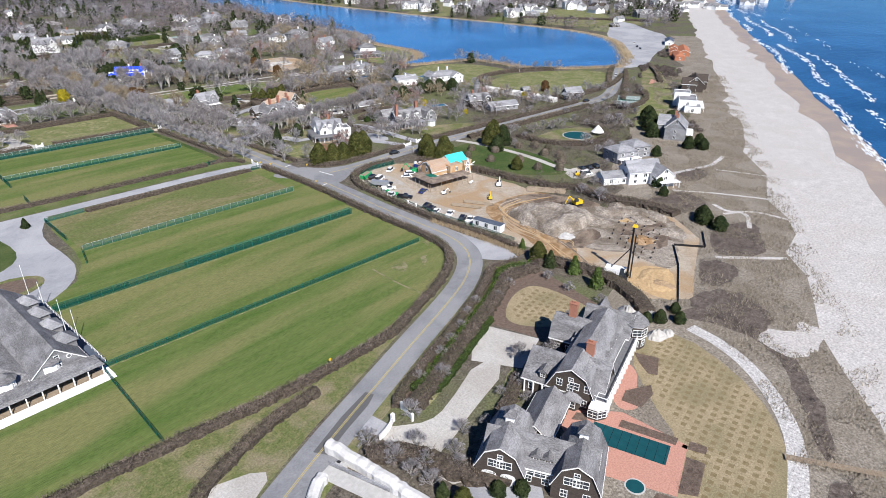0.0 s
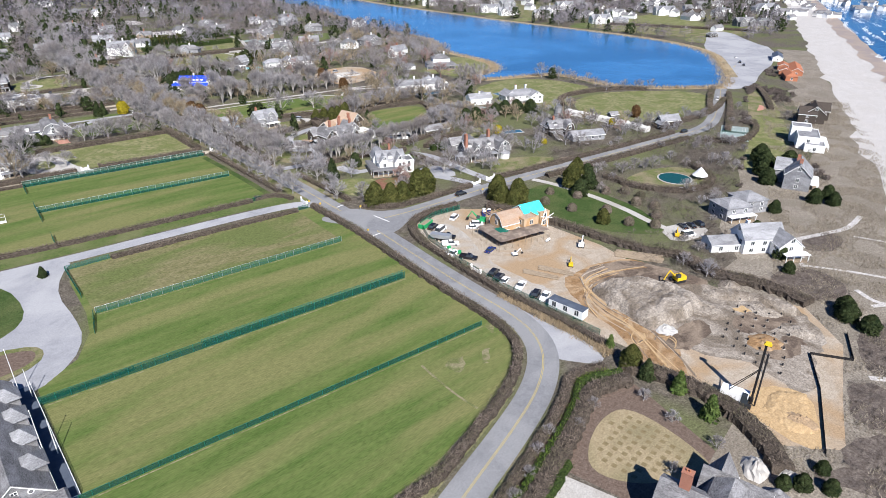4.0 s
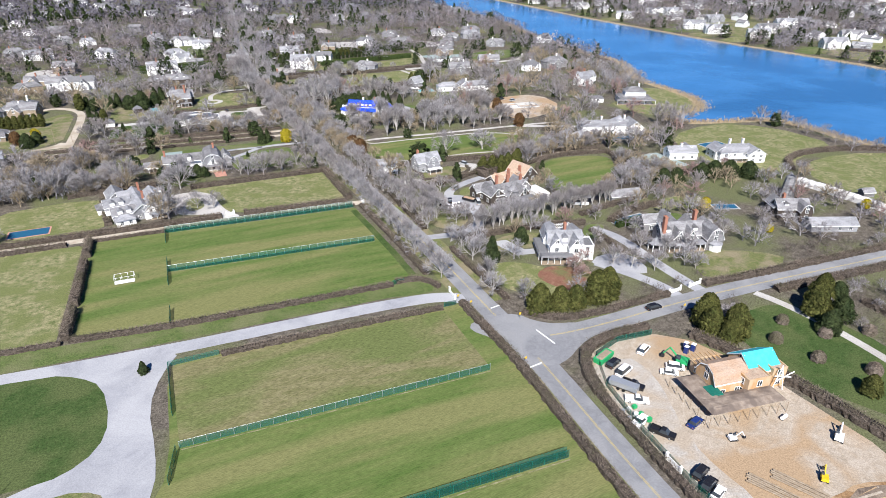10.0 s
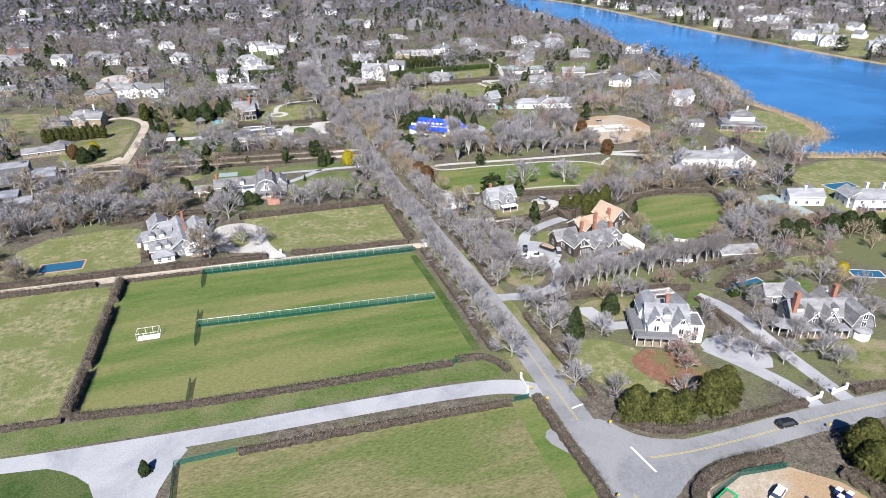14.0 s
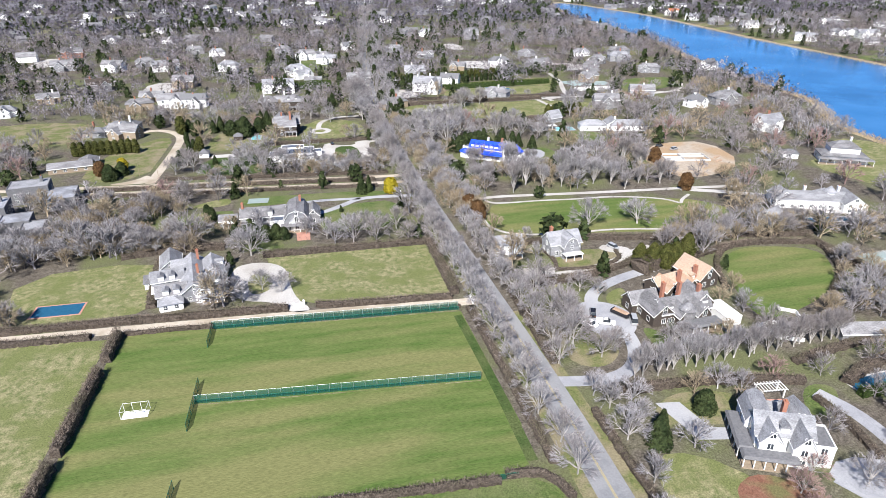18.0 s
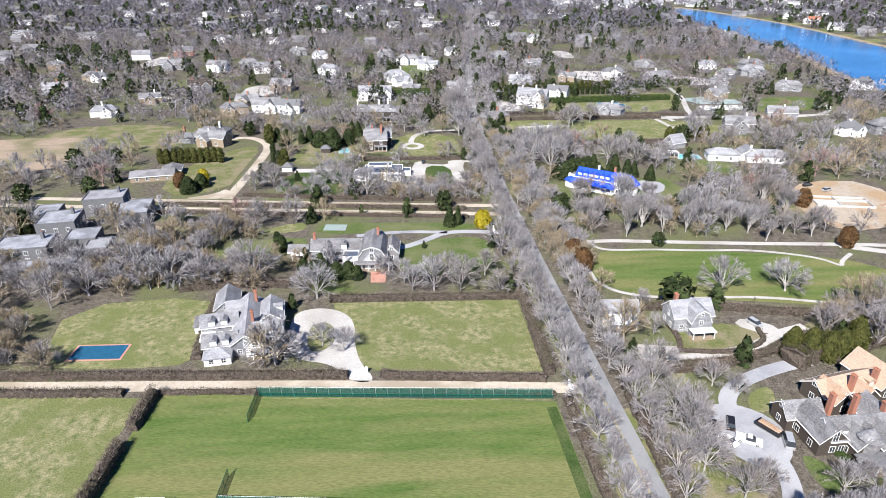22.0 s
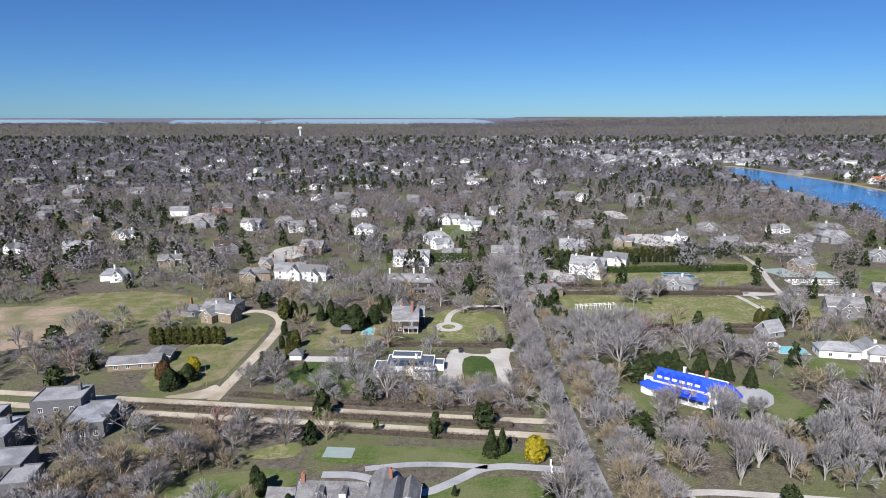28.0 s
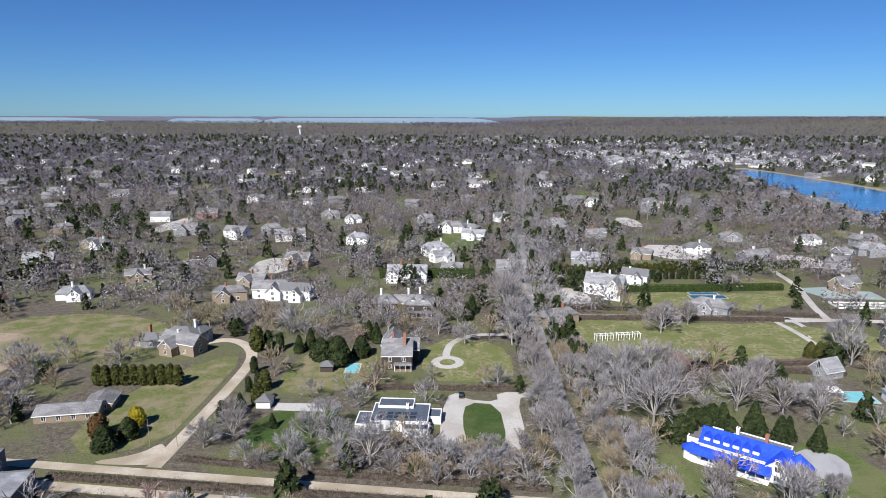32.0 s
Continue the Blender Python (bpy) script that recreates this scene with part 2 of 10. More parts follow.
M["poolblue"] = mat("pool_cover_blue", (0.018, 0.085, 0.15), (0.025, 0.11, 0.19), 0.8, rough=0.6)
M["poolwater"] = mat("pool_water", (0.15, 0.42, 0.47), (0.20, 0.50, 0.54), 0.5, rough=0.08)
M["greennet"] = mat("green_windscreen", (0.008, 0.075, 0.055), (0.013, 0.10, 0.075), 1.0, rough=0.7, clear=0.62)
M["greennet_lt"] = mat("green_court_netting", (0.03, 0.14, 0.10), (0.045, 0.17, 0.13), 1.0, rough=0.7, clear=0.70)
M["greenpost"] = mat("green_steel_post", (0.012, 0.11, 0.08), (0.02, 0.15, 0.11), 3.0, rough=0.5)
M["galv"] = mat("galvanised_steel", (0.42, 0.44, 0.45), (0.52, 0.54, 0.55), 3.0, rough=0.45, metal=0.6)
M["hedge"] = mat("leafless_hedge_twig", (0.120, 0.094, 0.074), (0.235, 0.195, 0.160), 0.8, col3=(0.115, 0.105, 0.07), scale3=0.12, island=0.42)
M["hedge_gr"] = mat("evergreen_hedge_leaf", (0.035, 0.060, 0.014), (0.075, 0.105, 0.025), 0.8, island=0.35)
M["hedge_yel"] = mat("fresh_hedge_leaf", (0.070, 0.115, 0.018), (0.135, 0.190, 0.040), 0.8, island=0.4)
M["bark"] = mat("grey_bark", (0.29, 0.27, 0.25), (0.45, 0.425, 0.40), 1.5, bump=0.4)
M["twig"] = mat("bare_twig", (0.195, 0.183, 0.188), (0.35, 0.334, 0.338), 0.15, col3=(0.235, 0.212, 0.204), scale3=0.03, island=0.5)
M["twig_br"] = mat("budding_brown_twig", (0.215, 0.170, 0.115), (0.335, 0.278, 0.195), 0.15, island=0.45)
M["thicket"] = mat("thicket_twig", (0.092, 0.076, 0.066), (0.165, 0.140, 0.122), 0.5, island=0.4)
M["twig_red"] = mat("budding_red_twig", (0.235, 0.155, 0.14), (0.31, 0.215, 0.195), 0.15, island=0.28)
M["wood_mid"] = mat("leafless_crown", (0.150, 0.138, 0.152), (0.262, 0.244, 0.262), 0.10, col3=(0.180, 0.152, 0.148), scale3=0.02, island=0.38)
# far crowns: bluish haze and shaded gaps are mixed into this darker colour
M["far_twig"] = mat("hazed_distant_twig", (0.108, 0.101, 0.124), (0.182, 0.172, 0.200), 0.02, col3=(0.130, 0.115, 0.130), scale3=0.006, island=0.35)
M["pine"] = mat("pine_needles", (0.045, 0.075, 0.020), (0.10, 0.135, 0.04), 0.5, island=0.4)
M["dune_blade"] = mat("dune_grass_blade", (0.21, 0.178, 0.135), (0.33, 0.290, 0.228), 0.4, island=0.35)
M["conifer"] = mat("dark_conifer_leaf", (0.017, 0.028, 0.012), (0.052, 0.066, 0.026), 0.4, island=0.5)
M["cedar"] = mat("olive_cedar_leaf", (0.036, 0.044, 0.013), (0.092, 0.092, 0.028), 0.5, island=0.5)
M["rust"] = mat("rust_cedar_leaf", (0.075, 0.042, 0.02), (0.13, 0.075, 0.035), 0.5, island=0.4)
M["gold"] = mat("golden_cypress_leaf", (0.24, 0.19, 0.014), (0.38, 0.32, 0.03), 0.5, island=0.35)
M["reed"] = mat("dry_reed", (0.27, 0.205, 0.130), (0.39, 0.310, 0.205), 0.8, island=0.3)
M["scrub"] = mat("dune_scrub_twig", (0.085, 0.070, 0.062), (0.15, 0.125, 0.112), 0.8, island=0.35)
M["meadow"] = mat("dry_meadow", (0.27, 0.205, 0.145), (0.36, 0.29, 0.22), 0.4, bump=0.5, col3=(0.17, 0.16, 0.09), scale3=0.04, fine=0.42, grain=2.2)
M["marsh"] = mat("flattened_reeds", (0.30, 0.235, 0.150), (0.42, 0.345, 0.235), 0.5, bump=0.8, col3=(0.24, 0.20, 0.13), scale3=0.08, fine=0.4, grain=2.0)
M["wood"] = mat("weathered_timber", (0.22, 0.17, 0.12), (0.33, 0.27, 0.20), 2.0, bump=0.3, world_space=False)
M["rubber"] = mat("tyre_rubber", (0.02, 0.02, 0.02), (0.03, 0.03, 0.03), 4.0)
M["black"] = mat("black_paint", (0.012, 0.012, 0.014), (0.02, 0.02, 0.022), 2.0, rough=0.25, spec=0.5)
M["navy"] = mat("dark_blue_paint", (0.015, 0.03, 0.13), (0.02, 0.04, 0.16), 2.0, rough=0.25, spec=0.5)
M["silver"] = mat("silver_paint", (0.45, 0.46, 0.47), (0.52, 0.53, 0.54), 2.0, rough=0.3, metal=0.4)
M["carwhite"] = mat("white_car_paint", (0.76, 0.76, 0.76), (0.80, 0.80, 0.80), 2.0, rough=0.25, spec=0.5)
M["machine"] = mat("machine_yellow", (0.62, 0.40, 0.02), (0.70, 0.48, 0.04), 1.5, rough=0.45)
M["machine_gn"] = mat("machine_green", (0.02, 0.30, 0.10), (0.04, 0.36, 0.14), 1.5, rough=0.45)
M["steel"] = mat("dark_steel", (0.035, 0.035, 0.038), (0.06, 0.06, 0.062), 2.0, rough=0.5, metal=0.5)
M["concrete"] = mat("grey_concrete", (0.40, 0.39, 0.37), (0.50, 0.49, 0.47), 1.0, bump=0.2)
M["rock"] = mat("grey_boulder", (0.36, 0.345, 0.32), (0.50, 0.48, 0.45), 0.8, bump=0.6, world_space=False)
M["redroof"] = mat("terracotta_roof", (0.34, 0.13, 0.07), (0.44, 0.19, 0.11), 1.5, bump=0.3)
M["foam"] = mat("sea_foam", (0.74, 0.78, 0.80), (0.84, 0.86, 0.87), 0.8, bump=0.4, clear=0.15)


def water(name, col, col2, wave, strength, stretch):
    m = mat(name, col, col2, 0.02, rough=0.12, spec=0.5, col3=tuple(c * 0.75 for c in col), scale3=0.012)
    N, L = m.node_tree.nodes, m.node_tree.links
    b = N["Principled BSDF"]
    b.inputs["IOR"].default_value = 1.33
    g = N.new("ShaderNodeNewGeometry")
    mp = N.new("ShaderNodeMapping")
    mp.inputs["Scale"].default_value = stretch
    mp.inputs["Rotation"].default_value = (0, 0, radians(25))
    L.new(g.outputs["Position"], mp.inputs[0])
    t = N.new("ShaderNodeTexNoise")
    t.inputs["Scale"].default_value, t.inputs["Detail"].default_value = wave, 6
    L.new(mp.outputs[0], t.inputs["Vector"])
    bp = N.new("ShaderNodeBump")
    bp.inputs["Strength"].default_value, bp.inputs["Distance"].default_value = strength, 1.0
    L.new(t.outputs[0], bp.inputs["Height"])
    L.new(bp.outputs[0], b.inputs["Normal"])
    return m


M["pond"] = water("pond_water", (0.036, 0.150, 0.330), (0.055, 0.186, 0.385), 0.25, 0.10, (1, 2, 1))
M["ocean"] = water("ocean_water", (0.014, 0.085, 0.205), (0.028, 0.12, 0.26), 0.10, 0.30, (0.6, 2, 1))
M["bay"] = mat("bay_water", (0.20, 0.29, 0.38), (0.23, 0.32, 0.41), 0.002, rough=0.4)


# ---- mesh helpers ----
from mathutils.geometry import tessellate_polygon


class Geo:
    """Vertices and faces gathered for one mesh."""

    def __init__(self):
        self.v, self.f = [], []

    def face(self, *pts):
        n = len(self.v)
        self.v += [tuple(p) for p in pts]
        self.f.append(tuple(range(n, n + len(pts))))
        return self

    def box(self, x0, y0, z0, x1, y1, z1):
        n = len(self.v)
        self.v += [(x, y, z) for z in (z0, z1) for x, y in ((x0, y0), (x1, y0), (x1, y1), (x0, y1))]
        self.f += [tuple(n + i for i in q) for q in ((3, 2, 1, 0), (4, 5, 6, 7), (0, 1, 5, 4), (1, 2, 6, 5), (2, 3, 7, 6), (3, 0, 4, 7))]
        return self

    def taper(self, x0, y0, z0, x1, y1, z1, dx0, dx1, dy):
        """A box whose top is drawn in by dx0 (low x), dx1 (high x) and dy on both sides."""
        n = len(self.v)
        self.v += [(x0, y0, z0), (x1, y0, z0), (x1, y1, z0), (x0, y1, z0),
                   (x0 + dx0, y0 + dy, z1), (x1 - dx1, y0 + dy, z1), (x1 - dx1, y1 - dy, z1), (x0 + dx0, y1 - dy, z1)]
        self.f += [tuple(n + i for i in q) for q in ((3, 2, 1, 0), (4, 5, 6, 7), (0, 1, 5, 4), (1, 2, 6, 5), (2, 3, 7, 6), (3, 0, 4, 7))]
        return self

    def tube(self, a, b, r0, r1, n=6, caps=True):
        a, b = Vector(a), Vector(b)
        d = (b - a).normalized()
        s = d.cross(UP if abs(d.z) < 0.9 else Vector((1, 0, 0))).normalized()
        u = s.cross(d)
        k = len(self.v)
        for p, r in ((a, r0), (b, r1)):
            for i in range(n):
                w = 2 * math.pi * i / n
                self.v.append(tuple(p + (s * math.cos(w) + u * math.sin(w)) * r))
        for i in range(n):
            j = (i + 1) % n
            self.f.append((k + i, k + j, k + n + j, k + n + i))
        if caps:
            self.f.append(tuple(k + n + i for i in range(n)))
            self.f.append(tuple(k + i for i in reversed(range(n))))
        return self

    def blade(self, a, b, w):
        """A thin tapering twig from a to b."""
        a, b = Vector(a), Vector(b)
        d = b - a
        s = d.cross(Vector((0.31, 0.52, 0.8))).normalized() * w
        n = len(self.v)
        self.v += [tuple(a - s), tuple(a + s), tuple(b)]
        self.f.append((n, n + 1, n + 2))
        return self

    def prism(self, pts, z0, z1):
        """An upright prism over a plan polygon, counter-clockwise."""
        n, k = len(self.v), len(pts)
        self.v += [(x, y, z0) for x, y in pts] + [(x, y, z1) for x, y in pts]
        self.f += [(n + i, n + (i + 1) % k, n + k + (i + 1) % k, n + k + i) for i in range(k)]
        self.f += [tuple(n + k + i for i in range(k)), tuple(n + i for i in reversed(range(k)))]
        return self

    def mesh(self, name):
        me = bpy.data.meshes.new(name)
        me.from_pydata(self.v, [], self.f)
        return me


def part(name, g, material, parent=None, label="", m=None):
    """One mesh object; g is a Geo or a finished mesh. m: its pose in the parent."""
    me = g.mesh(name) if isinstance(g, Geo) else g
    if not me.materials:
        me.materials.append(material)
    ob = new(name, me)
    if parent is not None:
        ob.parent = parent
    if m is not None:
        ob.matrix_basis = m
    if label:
        tagged(ob, label)
    return ob


def thing(name, label, category, m, group=""):
    ob = tagged(new(name), label, category, group)
    ob.matrix_basis = m
    return ob


def ccw(pts):
    a = sum(p[0] * q[1] - q[0] * p[1] for p, q in zip(pts, pts[1:] + pts[:1]))
    return list(pts) if a > 0 else list(reversed(pts))


def rounded(pts, n=2, closed=True):
    """Corner-cutting: a polygon or line with soft bends."""
    for _ in range(n):
        out = []
        k = len(pts)
        for i in range(k if closed else k - 1):
            p, q = pts[i], pts[(i + 1) % k]
            out += [(p[0] * 0.75 + q[0] * 0.25, p[1] * 0.75 + q[1] * 0.25), (p[0] * 0.25 + q[0] * 0.75, p[1] * 0.25 + q[1] * 0.75)]
        pts = out if closed else [pts[0]] + out + [pts[-1]]
    return pts


KEEP_OUT = []      # plan polygons in which no scattered tree stands


def inside(poly, X, Y):
    X, Y = np.asarray(X, float), np.asarray(Y, float)
    r = np.zeros(X.shape, bool)
    for (x0, y0), (x1, y1) in zip(poly, poly[1:] + poly[:1]):
        c = (y0 > Y) != (y1 > Y)
        r ^= c & (X < (x1 - x0) * (Y - y0) / ((y1 - y0) or 1e-9) + x0)
    return r


def patch(name, pts, z, material, label, category, soft=0, depth=0.25, keep=True, wobble=0.0):
    """A piece of ground: a low slab over a plan polygon."""
    pts = ccw(pts)
    if soft:
        pts = rounded(pts, soft)
    if wobble:
        r = random.Random(len(pts) * 7 + int(pts[0][0]))
        pts = [(x + r.uniform(-wobble, wobble), y + r.uniform(-wobble, wobble)) for x, y in pts]
    if keep:
        KEEP_OUT.append(pts)
    g = Geo()
    k = len(pts)
    g.v = [(x, y, z) for x, y in pts] + [(x, y, z - depth) for x, y in pts]
    for a, b, c in tessellate_polygon([[Vector((x, y, 0)) for x, y in pts]]):
        (ax, ay), (bx, by), (cx, cy) = pts[a], pts[b], pts[c]
        g.f.append((a, b, c) if (bx - ax) * (cy - ay) - (by - ay) * (cx - ax) > 0 else (a, c, b))
    g.f += [(i, k + i, k + (i + 1) % k, (i + 1) % k) for i in range(k)]
    return tagged(part(name, g, material), label, category, kind="structure")


def offsets(pts, w0, w1=None):
    """The two sides of a line of width w0 (to w1 at its end)."""
    w1 = w0 if w1 is None else w1
    L, R, k = [], [], len(pts)
    for i, (x, y) in enumerate(pts):
        a, b = pts[max(i - 1, 0)], pts[min(i + 1, k - 1)]
        dx, dy = b[0] - a[0], b[1] - a[1]
        n = math.hypot(dx, dy) or 1
        w = (w0 + (w1 - w0) * i / (k - 1)) / 2
        L.append((x - dy / n * w, y + dx / n * w))
        R.append((x + dy / n * w, y - dx / n * w))
    return L, R


def ribbon(name, pts, width, z, material, label, category, soft=3, end=None, depth=0.25, keep=True):
    """A road or path: a low slab along a line."""
    pts = rounded(pts, soft, closed=False) if soft else pts
    L, R = offsets(pts, width, end)
    if keep:
        a, b = offsets(pts, width + 2.5, (end or width) + 2.5)
        KEEP_OUT.append(a + b[::-1])
    g = Geo()
    k = len(pts)
    g.v = [(x, y, z) for x, y in L] + [(x, y, z) for x, y in R] + [(x, y, z - depth) for x, y in L] + [(x, y, z - depth) for x, y in R]
    for i in range(k - 1):
        g.f += [(k + i, k + i + 1, i + 1, i), (i, i + 1, 2 * k + i + 1, 2 * k + i), (k + i + 1, k + i, 3 * k + i, 3 * k + i + 1)]
    return tagged(part(name, g, material), label, category, kind="structure")


def soup(name, V, material, label, category, kind="stuff", normals=None):
    """One mesh of loose triangles (n, 3, 3); normals: one soft shading normal for each."""
    V = np.asarray(V, np.float32).reshape(-1, 3)
    n = len(V) // 3
    me = bpy.data.meshes.new(name)
    me.vertices.add(len(V))
    me.vertices.foreach_set("co", V.ravel())
    me.loops.add(len(V))
    me.loops.foreach_set("vertex_index", np.arange(len(V), dtype=np.int32))
    me.polygons.add(n)
    me.polygons.foreach_set("loop_start", np.arange(0, len(V), 3, dtype=np.int32))
    if normals is not None:
        a = me.attributes.new("custom_normal", "FLOAT_VECTOR", "CORNER")
        a.data.foreach_set("vector", np.repeat(np.asarray(normals, np.float32), 3, axis=0).ravel())
    me.update(calc_edges=True)
    return tagged(part(name, me, material), label, category, kind=kind)


# ---- ground, water, shore ----
def rise(X, Y):
    """Height of the land: level, climbing gently far inland, with low hills to the north-east."""
    X, Y = np.asarray(X, float), np.asarray(Y, float)
    D = np.hypot(X, Y - 350)
    E = np.clip(D, 2200, 4300)
    z = np.maximum(0, 100 - E * (0.0455 - 0.0298 * (E - 2200) / 2100))
    q = np.clip((X / np.maximum(D, 1) - 0.01) / 0.13, 0, 1)
    z = z + np.clip((D - 4300) / 420, 0, 1) * (38 * q * q * (3 - 2 * q) + 3 * np.sin(X * 0.0021) * q)
    return np.where(Y > 1500, z, 0.0)


g = Geo()
xs = [-6000] + list(range(-4800, 4801, 300)) + [6000]
ys = [-6000, -2500, -1200, -600, -300, 0, 300, 600, 1200, 2000, 2700] + list(range(3000, 5101, 100)) + [6000]
g.v = [(x, y, float(rise(x, y))) for y in ys for x in xs]
k = len(xs)
g.f = [(j * k + i, j * k + i + 1, j * k + i + k + 1, j * k + i + k) for j in range(len(ys) - 1) for i in range(k - 1)]
tagged(part("ground", g, M["ground"]), "winter-brown ground with leaf litter and thin grass", "ground", kind="structure")

COAST = (0.909, 0.416)          # direction of the shore
INLAND = (-0.416, 0.909)


def shore(s, d):
    """A place s metres along the shore from its start, d metres inland of the water's edge."""
    return (224.6 + COAST[0] * s + INLAND[0] * d, 114.8 + COAST[1] * s + INLAND[1] * d)


def band(name, d0, d1, s0, s1, z, material, label, category, wob=3.0, step=14.0, seed=1, keep=True):
    r = random.Random(seed)
    n = int((s1 - s0) / step)
    near = [shore(s0 + (s1 - s0) * i / n, d0 + r.uniform(-wob, wob)) for i in range(n + 1)]
    far = [shore(s0 + (s1 - s0) * i / n, d1 + r.uniform(-wob, wob)) for i in range(n + 1)]
    return patch(name, near + far[::-1], z, material, label, category, keep=keep)


band("ocean", -5200, 0.0, -1600, 5200, 0.10, M["ocean"], "deep blue ocean with small waves", "water", wob=1.5, step=20, seed=3)
band("wet_sand", -4, 16, -1600, 5000, 0.07, M["wet_sand"], "smooth wet sand at the edge of the sea", "sand", wob=4, step=22, seed=4)
band("beach", 10, 56, -1600, 4800, 0.05, M["sand"], "wide pale sand beach with tyre tracks", "beach", wob=3, step=16, seed=5)
band("dune", 51, 112, -700, 30, 0.035, M["dune"], "low dune of pale sand with dry grass tufts", "dune", wob=5, step=12, seed=6)
band("dune", 51, 80, 30, 430, 0.036, M["dune"], "low dune of pale sand with dry grass tufts", "dune", wob=5, step=12, seed=7)

POND = [(372, 318), (352, 334), (332, 349), (314, 372), (320, 405), (316, 431), (288, 438), (258, 449), (258, 464), (285, 466), (303, 476),
        (316, 496), (321, 525), (324, 565), (346, 600), (369, 638), (367, 690), (377, 730), (386, 800), (402, 860), (424, 930), (432, 1000), (440, 1060),
        (452, 1130), (456, 1216), (462, 1290), (490, 1380), (514, 1500), (560, 1580), (580, 1500), (588, 1400), (596, 1300), (590, 1200), (578, 1090), (566, 1000),
        (556, 900), (552, 800), (545, 700), (549, 600), (549, 520), (540, 450), (505, 398), (452, 363), (410, 336)]


patch("pond", POND, 0.08, M["pond"], "large tidal pond of calm blue water", "water", soft=2)

i = POND.index((560, 1580))
for part_, w_, z_ in ((POND[i:], 17, 0.062), (POND[10:i + 1], 9, 0.058), (POND[:8], 8, 0.066)):
    ribbon("reed_bed", part_, w_, z_, M["marsh"], "tan flattened reed bed along the pond", "marsh", soft=2)

# distance: wooded hills and the bay beyond them
def ridge(name, dist, z0, amp, x0, x1, material, label, seed, base=0.0):
    r = random.Random(seed)
    n = 90
    g = Geo()
    ph = [r.uniform(0, 6) for _ in range(3)]
    for i in range(n + 1):
        x = x0 + (x1 - x0) * i / n
        h = z0 + amp * (math.sin(x * 0.0011 + ph[0]) + 0.5 * math.sin(x * 0.0034 + ph[1]) + 0.22 * math.sin(x * 0.012 + ph[2])) + r.uniform(-1.2, 1.2)
        g.v += [(x, dist, base), (x, dist + 250, h), (x, dist + 420, base)]
    for i in range(n):
        k = 3 * i
        g.f += [(k, k + 3, k + 4, k + 1), (k + 1, k + 4, k + 5, k + 2)]
    return tagged(part(name, g, material), label, "backdrop", kind="structure")


# blue-grey of the ridge stands in for haze over distant woods
M["hill"] = mat("hazy_far_woodland", (0.105, 0.112, 0.145), (0.145, 0.150, 0.182), 0.03, col3=(0.12, 0.13, 0.165), scale3=0.004)
ridge("backdrop", 4640, 69, 1.5, -4800, 900, M["hill"], "far wooded shore of a bay, tinted with painted haze", 5, base=30)
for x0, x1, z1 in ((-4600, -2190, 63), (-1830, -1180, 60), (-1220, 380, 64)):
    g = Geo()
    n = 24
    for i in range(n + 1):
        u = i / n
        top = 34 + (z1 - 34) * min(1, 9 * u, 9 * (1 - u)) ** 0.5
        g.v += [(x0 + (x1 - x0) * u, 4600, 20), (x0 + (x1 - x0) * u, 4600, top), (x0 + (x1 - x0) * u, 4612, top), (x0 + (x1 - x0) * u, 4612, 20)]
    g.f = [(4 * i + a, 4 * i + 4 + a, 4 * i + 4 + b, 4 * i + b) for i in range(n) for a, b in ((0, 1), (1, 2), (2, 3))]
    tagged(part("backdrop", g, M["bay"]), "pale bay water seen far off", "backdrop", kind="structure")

# ---- roads and drives ----
MAIN = [(-128, 132), (-100, 146), (-75, 155), (-63, 159.5), (-51, 163.8), (-37, 168.3), (-15, 175.3), (4, 181.0), (18, 186.2), (29, 193.6), (35, 203), (37.0, 214),
        (37.3, 228), (38.6, 248), (40.5, 268), (42, 288), (41.6, 306), (42.4, 328), (43, 353), (43, 383), (42.3, 415), (41.8, 450), (41, 510),
        (41, 574), (42.9, 641), (48, 744), (62, 880), (74, 960), (105, 1205), (150, 1600), (190, 2100)]
EAST = [(42.5, 291), (57, 288), (73, 287.2), (91, 287.2), (111, 286.3), (131, 284.8), (162, 281.5), (198, 278), (239, 274.5), (262, 274), (285, 281), (331, 301),
        (382, 326), (430, 345), (470, 356), (540, 392), (600, 424)]
ribbon("road", MAIN, 8.2, 0.06, M["asphalt"], "two-lane grey asphalt road with a double yellow line", "road", end=7.0)
ribbon("road", EAST, 7.6, 0.055, M["asphalt"], "grey asphalt side road bending towards the beach", "road")
patch("road", [(29, 305), (37, 292), (37, 278), (46, 276), (58, 283), (66, 284), (64, 291), (52, 295), (47, 306)], 0.064, M["asphalt"], "wide asphalt road junction", "road", soft=2)
patch("road", [(27, 196), (33, 186), (38, 181), (42, 190), (40.5, 204), (41, 222), (36, 215)], 0.05, M["lane_grey"], "pale asphalt turn-off beside the road bend", "road", soft=1)
patch("road_patch", [(-55.6, 163.5), (-54.2, 160.9), (-46.9, 163.5), (-39.5, 165.7), (-36.2, 167.4), (-36.8, 169.5), (-45.4, 167.2)], 0.074, M["patch"], "dark patch of newer asphalt", "road")
patch("parking", [(364, 321), (381, 337), (433, 357), (500, 392), (532, 420), (600, 452), (650, 480), (670, 462), (604, 404), (582, 374), (500, 338), (445, 326), (396, 308), (374, 308)], 0.059, M["lane_grey"], "long beach car park of pale asphalt", "parking", soft=1)


